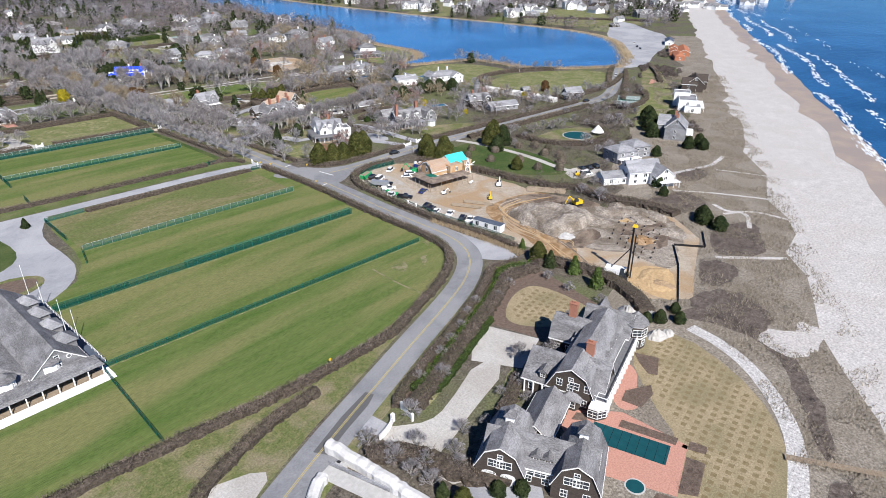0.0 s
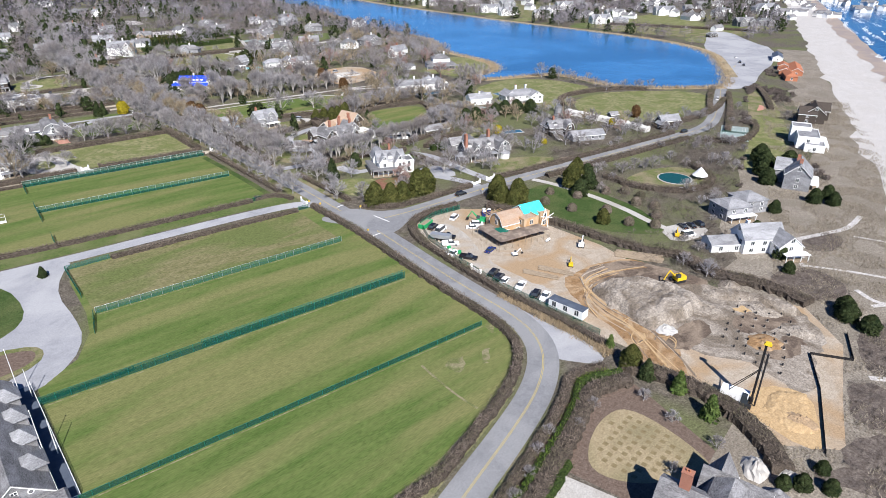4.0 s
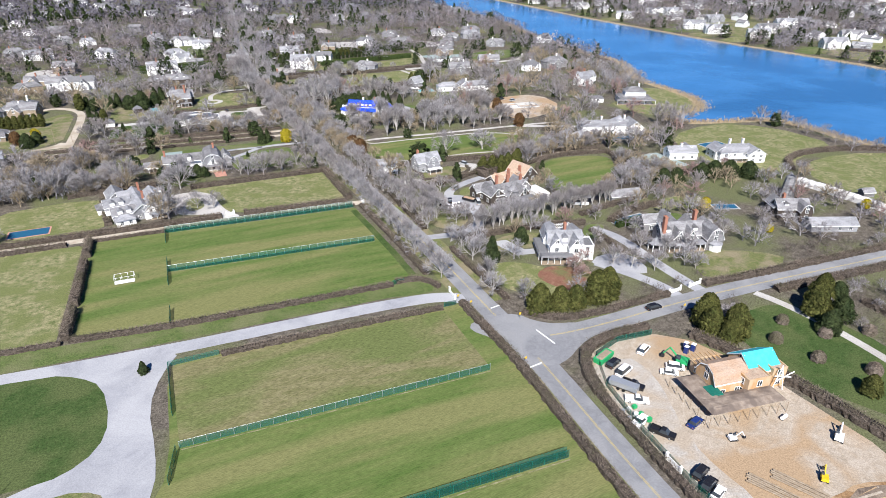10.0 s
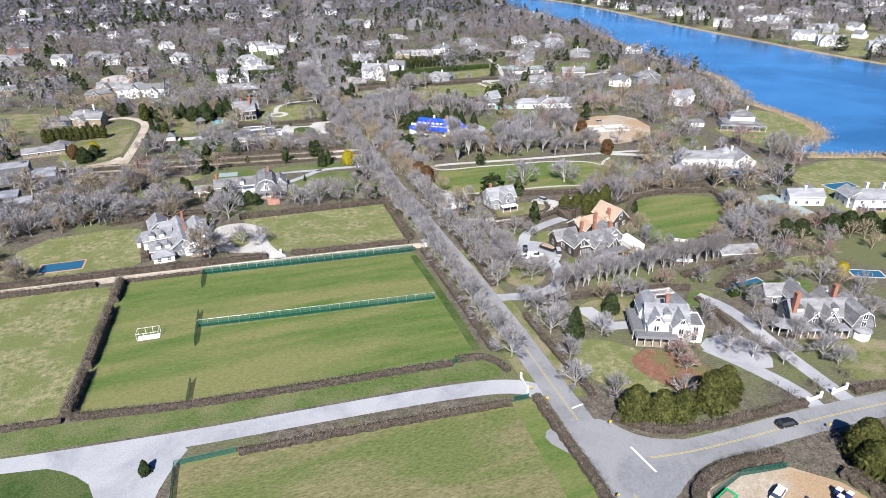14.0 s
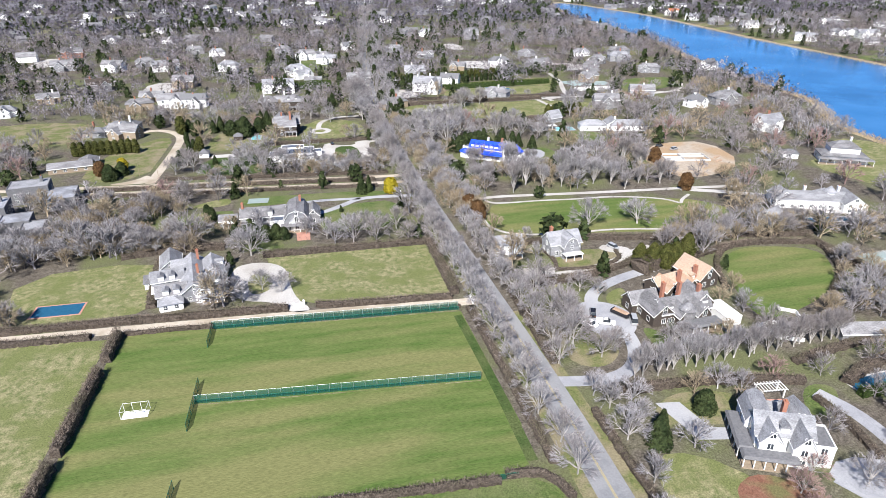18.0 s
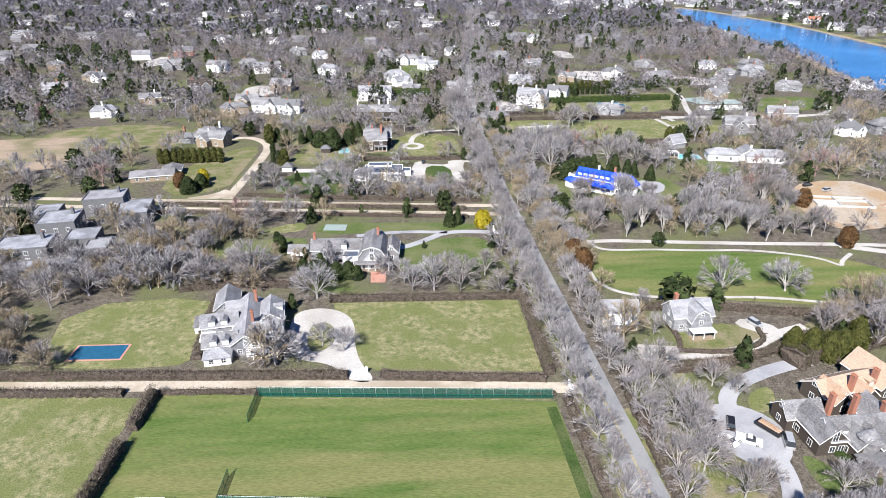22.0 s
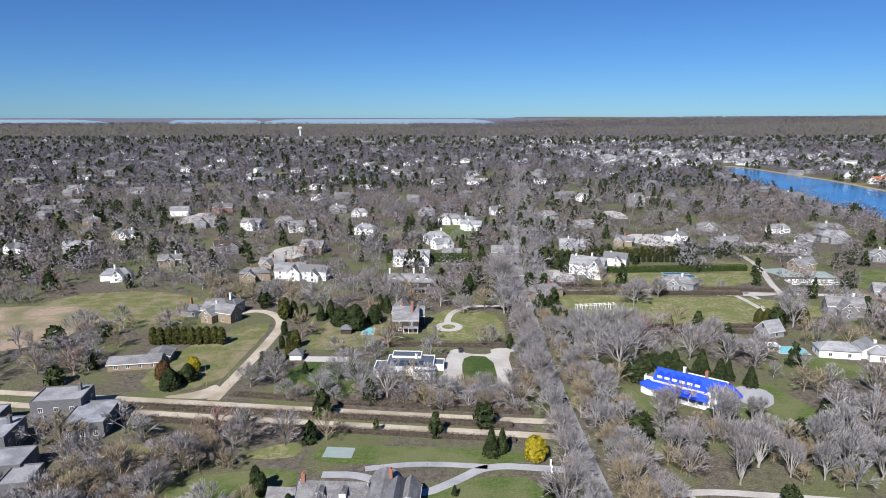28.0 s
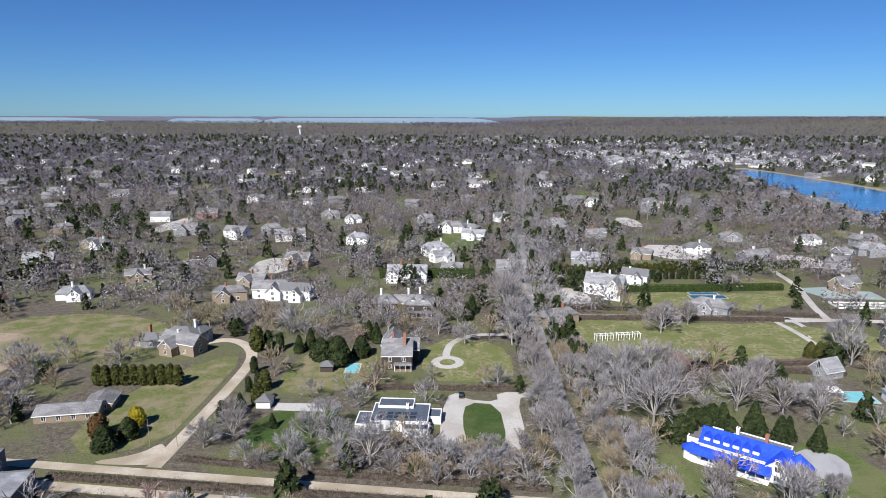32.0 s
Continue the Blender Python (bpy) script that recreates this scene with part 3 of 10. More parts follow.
def along(pts, step, soft=3):
    """Places every step metres along a softened line, with the heading."""
    pts = rounded(pts, soft, closed=False)
    out, left = [], 0.0
    for (x0, y0), (x1, y1) in zip(pts, pts[1:]):
        d = math.hypot(x1 - x0, y1 - y0)
        while left <= d:
            u = left / d if d else 0
            out.append((x0 + (x1 - x0) * u, y0 + (y1 - y0) * u, math.atan2(y1 - y0, x1 - x0)))
            left += step
        left -= d
    return out


def shifted(pts, d, soft=3):
    """The softened line moved d metres to its left."""
    pts = rounded(pts, soft, closed=False)
    return offsets(pts, 2 * abs(d))[0 if d > 0 else 1]


def cut(pts, lo, hi):
    return [p for p in pts if lo <= p[1] <= hi]


for off in (0.16, -0.16):
    for lo, hi in ((120, 284), (304, 1200)):
        ribbon("road_line", cut(shifted(MAIN, off), lo, hi), 0.13, 0.078, M["yellow"], "yellow centre line painted on asphalt", "road marking", soft=0, depth=0.01, keep=False)
    ribbon("road_line", [p for p in shifted(EAST, off) if 50 < p[0] < 470], 0.13, 0.076, M["yellow"], "yellow centre line painted on asphalt", "road marking", soft=0, depth=0.01, keep=False)
for a, b in (((42.4, 309.5), (45.8, 310)), ((37.2, 279), (41.2, 279.4)), ((49.5, 285.2), (48.6, 293.5))):
    ribbon("road_line", [a, b], 0.5, 0.08, M["roadwhite"], "white stop line painted on asphalt", "road marking", soft=0, depth=0.01, keep=False)

ribbon("drive", [(39, 316.5), (33, 322.6), (16, 325.3), (-11, 327.2), (-36.5, 328.5), (-53, 329.7), (-88, 333), (-140, 341)], 5.6, 0.05, M["lane_grey"], "pale asphalt club drive", "drive")
patch("drive", [(-45.5, 328), (-51.7, 318), (-55.2, 305.5), (-54.5, 289), (-55.2, 278), (-60, 268), (-70, 260.5), (-82, 261), (-75, 269), (-66.4, 272.7), (-64.2, 277.4),
                (-65.8, 281.9), (-73.3, 285), (-84, 281), (-95, 284), (-80, 289.6), (-72.8, 290), (-66.1, 295.3), (-63.7, 304.6), (-65.4, 319.8), (-71.2, 326.4), (-84, 331), (-60, 331)],
      0.056, M["lane_grey"], "pale asphalt turning drive of the club", "drive", soft=1)
LANE = [(-300, 436), (-106, 421), (-76, 419.2), (-18, 415.2), (34, 410.4), (42, 409)]
ribbon("lane", LANE, 4.2, 0.05, M["dirt_lane"], "pale dirt lane between hedges", "lane")
ribbon("lane", [(-260, 566), (-112, 546), (-34, 536.5), (22, 530), (40, 528)], 3.8, 0.045, M["dirt_lane"], "pale dirt lane between hedges", "lane")
ribbon("lane", [(-200, 566), (-110, 555.5), (-34, 546), (22, 539.5), (40, 538)], 3.6, 0.045, M["dirt_lane"], "narrow dirt lane beside another lane", "lane")
ribbon("drive", [(-84.5, 555), (-82, 586), (-80, 617), (-80, 640), (-88, 655), (-98, 661), (-106, 657)], 4.6, 0.05, M["dirt_lane"], "straight pale gravel drive", "drive")
patch("drive", [(-108, 557), (-92, 562), (-88, 570), (-84, 562), (-81, 556)], 0.052, M["dirt_lane"], "gravel mouth of a drive", "drive", soft=2)

# ---- playing fields and lawns ----
M["club"] = mat("club_mown_grass", (0.072, 0.118, 0.029), (0.128, 0.158, 0.052), 0.30, bump=0.2, col3=(0.166, 0.169, 0.068), scale3=0.09, stretch=(0.16, 1, 1), fine=0.45, grain=4.5)
FIELD_S = [(-120, 190), (-75, 186), (-49.5, 182.5), (-33.5, 182.3), (-13, 185), (8, 190), (20, 195.5), (27, 203), (30.5, 213), (31.5, 228), (33, 248), (34.5, 264), (35.5, 284), (34.5, 316),
           (-36, 321.5), (-48, 321.5), (-50.5, 312), (-51.5, 290), (-53.5, 279), (-59, 268.5), (-69, 262), (-70, 224), (-92, 223), (-120, 222)]
patch("field", FIELD_S, 0.04, M["club"], "mown green grass tennis field", "lawn")
patch("field", [(-49, 320.5), (-36, 320), (23, 315), (29, 314.5), (27.8, 285), (0, 286.2), (-49.5, 289.5)], 0.048, M["brown_court"], "worn brownish grass court", "lawn")
patch("field", [(-74, 346.5), (-48, 341.8), (21, 336.8), (28, 339), (31, 352), (30.5, 405), (-44, 413), (-70, 416)], 0.04, M["club"], "mown green grass field", "lawn")
patch("verge", [(-100, 338), (-60, 334), (-20, 331.3), (18, 329), (26, 327), (31, 327), (33, 331), (27, 335.5), (-48, 340.3), (-74, 344), (-100, 348)], 0.042, M["lawn"], "green grass strip beside the club drive", "lawn")
patch("meadow", [(-72.6, 414), (-77.5, 347), (-100, 350), (-220, 366), (-220, 428), (-108, 418)], 0.038, M["dry_lawn"], "dry patchy grass meadow", "lawn")
patch("lawn", [(-78, 330.3), (-71.2, 326.4), (-65.4, 319.8), (-63.7, 304.6), (-66.1, 295.3), (-72.8, 290), (-80, 289.6), (-115, 293), (-115, 334)], 0.064, M["bright_lawn"], "green lawn island inside the club drive", "lawn", soft=1)
patch("flower_bed", [(-95, 281), (-80.3, 282.4), (-73.3, 285), (-65.8, 281.9), (-64.2, 277.4), (-66.4, 272.7), (-73.4, 270.7), (-95, 268)], 0.066, M["verge"], "grass edge round a planting bed", "lawn", soft=1)
patch("flower_bed", [(-93, 279.5), (-80, 281), (-73.6, 283), (-67, 280.5), (-66, 277.4), (-68, 274), (-74, 272.5), (-93, 270)], 0.085, M["bed"], "bare mulch bed with dry stalks", "bed", soft=1)
for off, lo, hi in ((-5.0, 140, 176), (5.0, 205, 276), (-5.2, 312, 404), (5.2, 312, 520)):
    ribbon("verge", cut(shifted(MAIN, off if off else 0), lo, hi), 3.0, 0.03, M["verge"], "grass verge along the road", "verge", soft=0, keep=False)
patch("verge", [(-120, 171), (-75, 160), (-52, 168.5), (-38, 173), (-15, 180.5), (4, 186), (14, 190), (5, 191), (-13, 186), (-33, 183.5), (-50, 184), (-75, 188), (-120, 192)], 0.028, M["verge"], "rough grass verge by the hedge", "verge")
patch("sand_patch", [(-120, 140), (-84, 157), (-66, 163), (-64, 167), (-75, 171), (-90, 166), (-125, 166)], 0.032, M["gravel"], "pale sandy lay-by beside the road", "ground", soft=1)
# house with the pool
patch("gravel_drive", [(-44.2, 157.2), (-41.3, 158.2), (-39.3, 156.3), (-34.5, 152.8), (-28.9, 153.0), (-11.0, 158.8), (-9.0, 151.5), (-28.2, 147.8), (-34.4, 146.0), (-39.9, 145.3), (-41.1, 143.9), (-41.0, 140.4), (-36.5, 138.7), (-43.5, 136.8), (-44.2, 143), (-43.2, 147), (-44.6, 148), (-44.3, 153.2)], 0.05, M["gravel"], "sweeping white gravel drive", "drive", soft=1)
patch("drive", [(-46.0, 163.4), (-41.2, 164.7), (-40.5, 158.2), (-44.0, 156.9)], 0.056, M["lane_grey"], "pale paved apron of a drive", "drive")
patch("gravel_drive", [(0.5, 169.2), (5.6, 152.7), (-7.1, 149.0), (-12.5, 159.6)], 0.055, M["gravel"], "square white gravel forecourt", "drive")
patch("lawn", [(-32, 155.5), (-22, 158.6), (-11.5, 161.4), (-8, 164), (-14, 165), (-24, 162.5), (-33, 160)], 0.046, M["dry_lawn"], "thin lawn strip beside the gravel drive", "lawn", soft=2)
patch("lawn", [(-30, 141.5), (-20, 146.0), (-8.6, 151.5), (-7.5, 148), (-15, 144), (-26, 138.5)], 0.046, M["dry_lawn"], "thin lawn between drive and house", "lawn", soft=1)
patch("bed", [(-34, 163), (-20, 167), (-2, 172), (18, 179), (34, 180), (36, 172), (30, 150), (24, 138), (6, 152), (2, 170), (-14, 163.5), (-33, 159)], 0.03, M["bed"], "mulched planting bed with bare shrubs", "bed")
patch("lawn", [(6, 163), (12, 168), (21, 170.8), (28, 169.4), (28.5, 158), (25.5, 146), (18, 150), (10, 155)], 0.05, M["tan_lawn"], "dormant tan lawn mown in checks", "lawn", soft=2)
patch("lawn", [(31, 127), (24.5, 112), (14.2, 100.5), (4, 95), (-14, 90.5), (-40, 86), (-40, 100), (-22, 106), (-6, 112), (2, 122), (14, 133), (26, 134)], 0.05, M["tan_lawn"], "large dormant tan lawn mown in checks", "lawn", soft=1)
patch("terrace", [(-17.5, 132.5), (-11.5, 133.6), (-5.5, 124.5), (-5.9, 110.6), (-19.5, 107.0), (-24, 120)], 0.056, M["brickpave"], "red brick pool terrace", "terrace")
patch("terrace", [(-6, 126), (3, 133), (9, 137), (12, 133.5), (9.5, 128.5), (3.5, 126), (-2, 122)], 0.058, M["brickpave"], "round red brick terrace", "terrace", soft=2)
ribbon("stone_path", [(35.6, 127), (33.4, 118), (28.3, 109.8), (20.6, 102.4), (12.4, 96.8), (4.4, 93.5), (-5, 91), (-22, 87), (-40, 84)], 3.6, 0.06, M["stones"], "curved strip of pale stones around the lawn", "path", soft=1)
SCRUB = ([(98, 146), (112.5, 142.5), (116, 136), (105.3, 131.3), (97.2, 126.5), (86.4, 128.3), (82, 136.6), (88, 142)], [(73.4, 140.3), (79.4, 135.3), (76.6, 128.2), (65.2, 127.2), (58.9, 133.1)],
         [(52, 133.3), (62.5, 128.2), (61.0, 118.4), (53.4, 111.3), (43.4, 112.9), (42.1, 122.6), (46, 131)], [(36, 135), (41, 124), (42, 114), (36, 106), (28, 101), (18, 95.5), (9, 91), (8, 88), (20, 91.5), (32, 98), (44, 107), (47, 120), (46, 131)],
         [(113, 176), (128, 170), (128, 160), (120, 154), (108, 158), (106, 168)], [(140, 176), (150, 180), (162, 175), (160, 168), (146, 168)], [(2, 88), (6, 84), (-20, 76), (-40, 72), (-40, 80), (-20, 85)])
for i, poly in enumerate(SCRUB):
    patch("scrubland", poly, 0.052 + 0.005 * i, M["dune_dark"], "dark brown dune scrub ground", "ground", soft=2, wobble=0.6)
for i, line in enumerate(([(148, 180), (159, 176), (171, 171.6), (187, 172.8)], [(127.7, 171.7), (134.9, 160.8), (140.8, 147.0), (147, 130)], [(117.1, 147.7), (127.2, 141.4), (127, 127)], [(148.2, 179.9), (136, 174), (128, 171)],
                          [(124, 154), (119.9, 147.5), (123.9, 141.6), (110.0, 136.4)], [(165, 168), (169.5, 156), (172, 141)], [(80, 137), (88, 127), (94, 120)])):
    ribbon("sand_path", line, (2.0, 1.2, 1.4, 1.6, 1.6, 1.0, 1.6)[i], 0.094 + 0.004 * i, M["sand"], "trodden sand path across the dune", "path", soft=2)
patch("sand_patch", [(40, 112), (48, 113), (50, 106), (58, 108), (56, 100), (44, 100), (38, 104)], 0.09, M["sand"], "bare pale sand among the scrub", "ground", soft=2, wobble=0.6)
BEDS = []
for i, poly in enumerate(([(15.9, 132.6), (17.6, 127.2), (11.2, 124.6), (10.4, 126.5), (12.8, 129.8)], [(1.4, 127.5), (6.9, 124.2), (4.2, 122.4), (-1.6, 122.4), (-2.2, 126.6)], [(-7.7, 123.7), (-5.2, 112.8), (-7.4, 112.4), (-10.0, 123.3)],
                          [(-4.5, 110.8), (-3.8, 107.6), (-6.0, 107.0), (-6.9, 110.2)], [(-9.0, 109.6), (-8.4, 106.2), (-17.0, 104.2), (-18.6, 107.2)], [(-21, 110), (-20, 107), (-28, 106), (-30, 110)], [(-14.5, 131.5), (-12, 131.8), (-10.5, 129.4), (-13, 129)])):
    BEDS.append(poly)
    patch("flower_bed", poly, 0.075 + 0.004 * i, M["bed"], "dark mulched flower bed by the terrace", "bed", soft=0)
patch("yard", [(-36.5, 138.9), (-34.9, 131.4), (-33.5, 126.1), (-38, 122), (-48, 128), (-44.8, 135.9)], 0.054, M["lane_grey"], "grey gravel service yard", "drive")
# building site
SITE = [(49, 268), (54, 277), (66, 279.5), (78, 277), (85, 270), (91, 252), (92, 222), (87, 198), (95, 178), (102, 160), (90, 146), (66, 138), (50, 132), (41, 142), (46, 160), (48, 178), (46, 192), (44.5, 210), (45, 236), (47, 256)]
patch("building_site", SITE, 0.04, M["site"], "bare sandy building site with tyre tracks", "ground")
patch("building_site", [(48, 268), (55, 274), (66, 270), (64, 258), (56, 244), (54, 226), (56, 212), (52, 204), (46, 206), (45.5, 236)], 0.046, M["site_gravel"], "pale crushed stone parking of the building site", "ground", soft=2, wobble=0.5)
patch("building_site", [(62.7, 216), (57.3, 207), (53, 195), (50.5, 184), (46, 180), (44, 174), (43, 166), (45.9, 160), (50, 167), (56, 173), (64.6, 178.7), (61, 186), (61, 196), (64, 204.3), (69, 208), (78, 203), (89, 197), (93, 206), (88, 213), (74, 216)], 0.052, M["site_brown"], "churned brown mud with track marks", "ground", soft=2, wobble=0.5)
patch("building_site", [(68.7, 215.3), (87.2, 213.4), (93.8, 199.5), (97, 186), (90, 184), (84.1, 190.5), (81.0, 198.5), (72, 205.6), (67, 208)], 0.058, M["site_dark"], "dark damp mud beside the log stacks", "ground", soft=2, wobble=0.7)
patch("building_site", [(64.5, 206), (71.6, 205), (79.4, 200), (85, 191), (95, 184), (99, 170), (99, 160), (90, 149), (79, 149), (67, 143), (60, 146), (66, 156), (58, 170), (64, 178), (59, 182), (60, 190), (62, 198)], 0.063, M["site_pale"], "pale broken rubble and sand", "ground", soft=2, wobble=0.9)
patch("building_site", [(55, 176.7), (62, 178), (71.8, 178.2), (74.0, 173.1), (66.9, 170.6), (56.3, 171.3)], 0.070, M["site_dark"], "damp dark mud hollow", "ground", soft=2, wobble=0.5)
patch("building_site", [(76, 168), (84, 172), (92, 166), (94, 158), (86, 160), (78, 163)], 0.071, M["site_dark"], "damp dark streaks in the rubble", "ground", soft=2, wobble=1.0)
patch("building_site", [(70, 158), (80, 160), (86, 153), (78, 152), (72, 153)], 0.072, M["site_dark"], "damp dark streaks in the rubble", "ground", soft=2, wobble=1.0)
patch("building_site", [(84, 174), (90, 172), (94, 167), (88, 168)], 0.073, M["site_orange"], "spread orange sand", "ground", soft=2, wobble=0.6)
patch("building_site", [(47, 152), (54, 154), (62, 149), (63, 144), (50, 136), (45.5, 135), (44, 142)], 0.068, M["site_orange"], "levelled orange sand pad", "ground", soft=1, wobble=0.5)
# wheel ruts curving through the mud
ru = random.Random(17)
for i in range(34):
    o = ru.uniform(-4.4, 4.4)
    line = [(47 + o * 0.6, 166 - o * 0.5), (50.5 + o, 175 - o * 0.3), (56.5 + o * 0.9, 186), (57 + o * 0.75, 196), (61 + o * 0.7, 205 + o * 0.3), (68 + o * 0.1, 210.5 + o * 0.8), (80, 208.5 + o), (90, 204 + o * 0.9)]
    i0 = ru.randrange(0, 5)
    line = [(x + ru.uniform(-0.7, 0.7), y + ru.uniform(-0.7, 0.7)) for x, y in line[i0:i0 + ru.randrange(3, 5)]]
    ribbon("wheel_rut", line, ru.uniform(0.25, 0.6), 0.074 + 0.002 * i, M[("site_dark", "site_orange", "site_brown", "site")[i % 4]], "curving wheel rut in the mud", "track", soft=3, keep=False, depth=0.02)
for i in range(10):
    cx, cy, rr = ru.uniform(49, 60), ru.uniform(176, 186), ru.uniform(2, 5.5)
    a0 = ru.uniform(0, 6.28)
    ribbon("wheel_rut", [(cx + rr * math.cos(a0 + 0.4 * k), cy + rr * math.sin(a0 + 0.4 * k)) for k in range(ru.randrange(5, 10))], 0.3, 0.15 + 0.002 * i, M[("site_orange", "site_dark")[i % 2]], "curving wheel rut in the mud", "track", soft=2, keep=False, depth=0.02)
# gardens north-east of the site
patch("lawn", [(97, 262), (104, 274), (126, 274), (131, 262), (133, 244), (128, 226), (118, 212), (106, 222), (98, 240)], 0.04, M["bright_lawn"], "green garden lawn with clipped shrubs", "lawn", soft=1)
ribbon("garden_path", [(124, 281), (126.5, 272), (127.5, 255), (126, 236), (122, 222), (121, 212)], 3.0, 0.056, M["gravel"], "curving white gravel drive", "drive")
patch("drive", [(119, 217), (136, 212), (130, 202), (112, 206)], 0.052, M["gravel"], "white gravel parking court", "drive", soft=1)
patch("lawn", [(150, 255), (172, 256), (190, 248), (186, 232), (166, 230), (150, 238)], 0.038, M["verge"], "rough lawn round a sunken pool", "lawn", soft=2)
patch("lawn", [(180, 210), (215, 232), (260, 248), (330, 282), (372, 300), (380, 292), (330, 262), (250, 222)], 0.03, M["dry_lawn"], "rough dune grass behind the beach", "lawn", soft=1)
patch("lawn", [(242, 354), (268, 366), (306, 360), (344, 325), (330, 305), (296, 294), (250, 295), (234, 322)], 0.04, M["dry_lawn"], "wide dry paddock", "lawn", soft=1)
patch("lawn", [(214, 372), (240, 356), (262, 372), (300, 372), (300, 420), (270, 440), (230, 430), (214, 402)], 0.038, M["dry_lawn"], "dry lawn by the pond", "lawn", soft=1)
patch("lawn", [(256, 462), (300, 474), (316, 500), (318, 530), (300, 545), (276, 520), (244, 505)], 0.038, M["dry_lawn"], "rough point of land with reeds", "lawn", soft=1)
patch("lawn", [(600, 470), (700, 500), (760, 560), (740, 640), (660, 620), (610, 560)], 0.038, M["dry_lawn"], "dry meadow beside the pond", "lawn", soft=1)
patch("lawn", [(620, 700), (740, 720), (760, 800), (660, 820), (622, 780)], 0.038, M["verge"], "grass beside the pond", "lawn", soft=1)
# gardens beside the main road
patch("lawn", [(54, 331), (60, 336), (71, 329), (76, 316), (70, 305), (58, 311), (52, 320)], 0.04, M["dry_lawn"], "thin lawn before a white house", "lawn", soft=1)
patch("lawn", [(66, 322), (76, 326), (86, 316), (84, 306), (74, 304), (68, 312)], 0.045, M["redleaf"], "red fallen leaves under a bare tree", "ground", soft=2)
patch("lawn", [(131, 312), (150, 302), (156, 292), (133, 290), (117, 294), (120, 304)], 0.04, M["verge"], "lawn before a brick-chimneyed house", "lawn", soft=1)
ribbon("drive", [(109.5, 290), (109.6, 297), (110, 311), (112.5, 334), (108, 345)], 4.4, 0.05, M["lane_grey"], "pale asphalt house drive", "drive")
ribbon("drive", [(100, 289), (100.5, 297), (96, 310), (91, 320)], 4.4, 0.05, M["lane_grey"], "pale asphalt house drive", "drive")
patch("drive", [(88, 320), (96, 325), (107, 321), (104, 306), (96, 308)], 0.046, M["lane_grey"], "pale asphalt forecourt", "drive", soft=1)
patch("drive", [(66, 351), (72, 350), (74, 340), (80, 338.5), (78, 335), (69, 337)], 0.05, M["lane_grey"], "pale asphalt side drive", "drive")
ribbon("drive", [(43, 365.5), (52, 363.5), (61, 362.5), (69, 366), (74, 375), (75.5, 386), (71, 398), (76, 407), (90, 413.5), (105, 417)], 4.2, 0.05, M["lane_grey"], "winding pale drive", "drive")
patch("drive", [(63.5, 394), (67, 401), (75, 401), (82, 394), (80, 383), (72, 378), (65, 384)], 0.056, M["lane_grey"], "round pale turning court", "drive", soft=2)
patch("lawn", [(118, 378), (122, 396), (134, 420), (150, 425), (174, 417), (166, 400), (151, 387), (130, 379)], 0.04, M["club"], "round green lawn", "lawn", soft=2)
patch("lawn", [(59, 464), (60, 476), (70, 492), (105, 487), (144, 479), (160, 473), (170, 455), (140, 443), (110, 448), (72, 455)], 0.04, M["club"], "long green lawn", "lawn", soft=1)
ribbon("garden_path", [(57, 494), (68, 499), (94, 495.5), (130, 491), (164, 488), (190, 484)], 2.8, 0.05, M["gravel"], "pale gravel drive along the lawn", "drive")
ribbon("garden_path", [(66, 498), (67, 492), (72, 489.5), (90, 489), (106, 486.5), (125, 486), (146, 478), (150, 470), (152, 474), (160, 480)], 1.5, 0.052, M["gravel"], "winding gravel garden path", "path")
ribbon("garden_path", [(64, 488), (59, 476), (59, 465), (66, 456), (86, 452), (108, 452), (130, 446), (150, 440)], 1.5, 0.052, M["gravel"], "winding gravel garden path", "path")
patch("lawn", [(70, 432), (86, 438), (98, 434), (96, 427), (84, 421), (72, 424)], 0.038, M["verge"], "small cottage lawn", "lawn", soft=1)
ribbon("drive", [(58, 421), (75, 420.5), (92, 424), (102, 430), (113, 433.5)], 3.4, 0.05, M["gravel"], "pale gravel cottage drive", "drive")
patch("drive", [(92, 436), (97, 440), (106, 433), (99, 430)], 0.052, M["gravel"], "pale gravel parking by a cottage", "drive", soft=1)
patch("drive", [(57, 424), (60, 428), (71, 426), (68, 419)], 0.052, M["gravel"], "pale gravel parking by a cottage", "drive")
# gardens on the west side
patch("lawn", [(-28.9, 458), (29.9, 455.6), (30, 417.5), (-12.6, 420.5), (-22, 426), (-25, 438)], 0.04, M["dry_lawn"], "broad dry lawn with bare patches", "lawn")
patch("lawn", [(-112, 462), (-70, 466), (-63, 450), (-62, 428), (-86, 427), (-106, 430)], 0.04, M["dry_lawn"], "dry lawn round a covered pool", "lawn", soft=1)
patch("drive", [(-41, 452), (-35, 455.5), (-27, 454), (-21.5, 447), (-21, 435), (-19, 425), (-14, 416.5), (-21, 416.5), (-26, 425), (-37, 428), (-40, 436)], 0.05, M["gravel"], "looped pale gravel drive", "drive", soft=2)
patch("lawn", [(-35, 444), (-31, 447.5), (-27.2, 444), (-26.5, 434), (-32, 430.5), (-34.5, 434)], 0.06, M["dry_lawn"], "oval dry grass island in a drive", "lawn", soft=2)
patch("lawn", [(-8, 484), (-8, 494), (3, 505), (29, 506), (27, 478), (8, 474), (-6, 478)], 0.04, M["lawn"], "green lawn before a shingled house", "lawn", soft=1)
patch("lawn", [(-40, 512), (-40, 524), (0, 522), (26, 518), (26, 513), (0, 513)], 0.036, M["lawn"], "green lawn strip beside a drive", "lawn", soft=1)
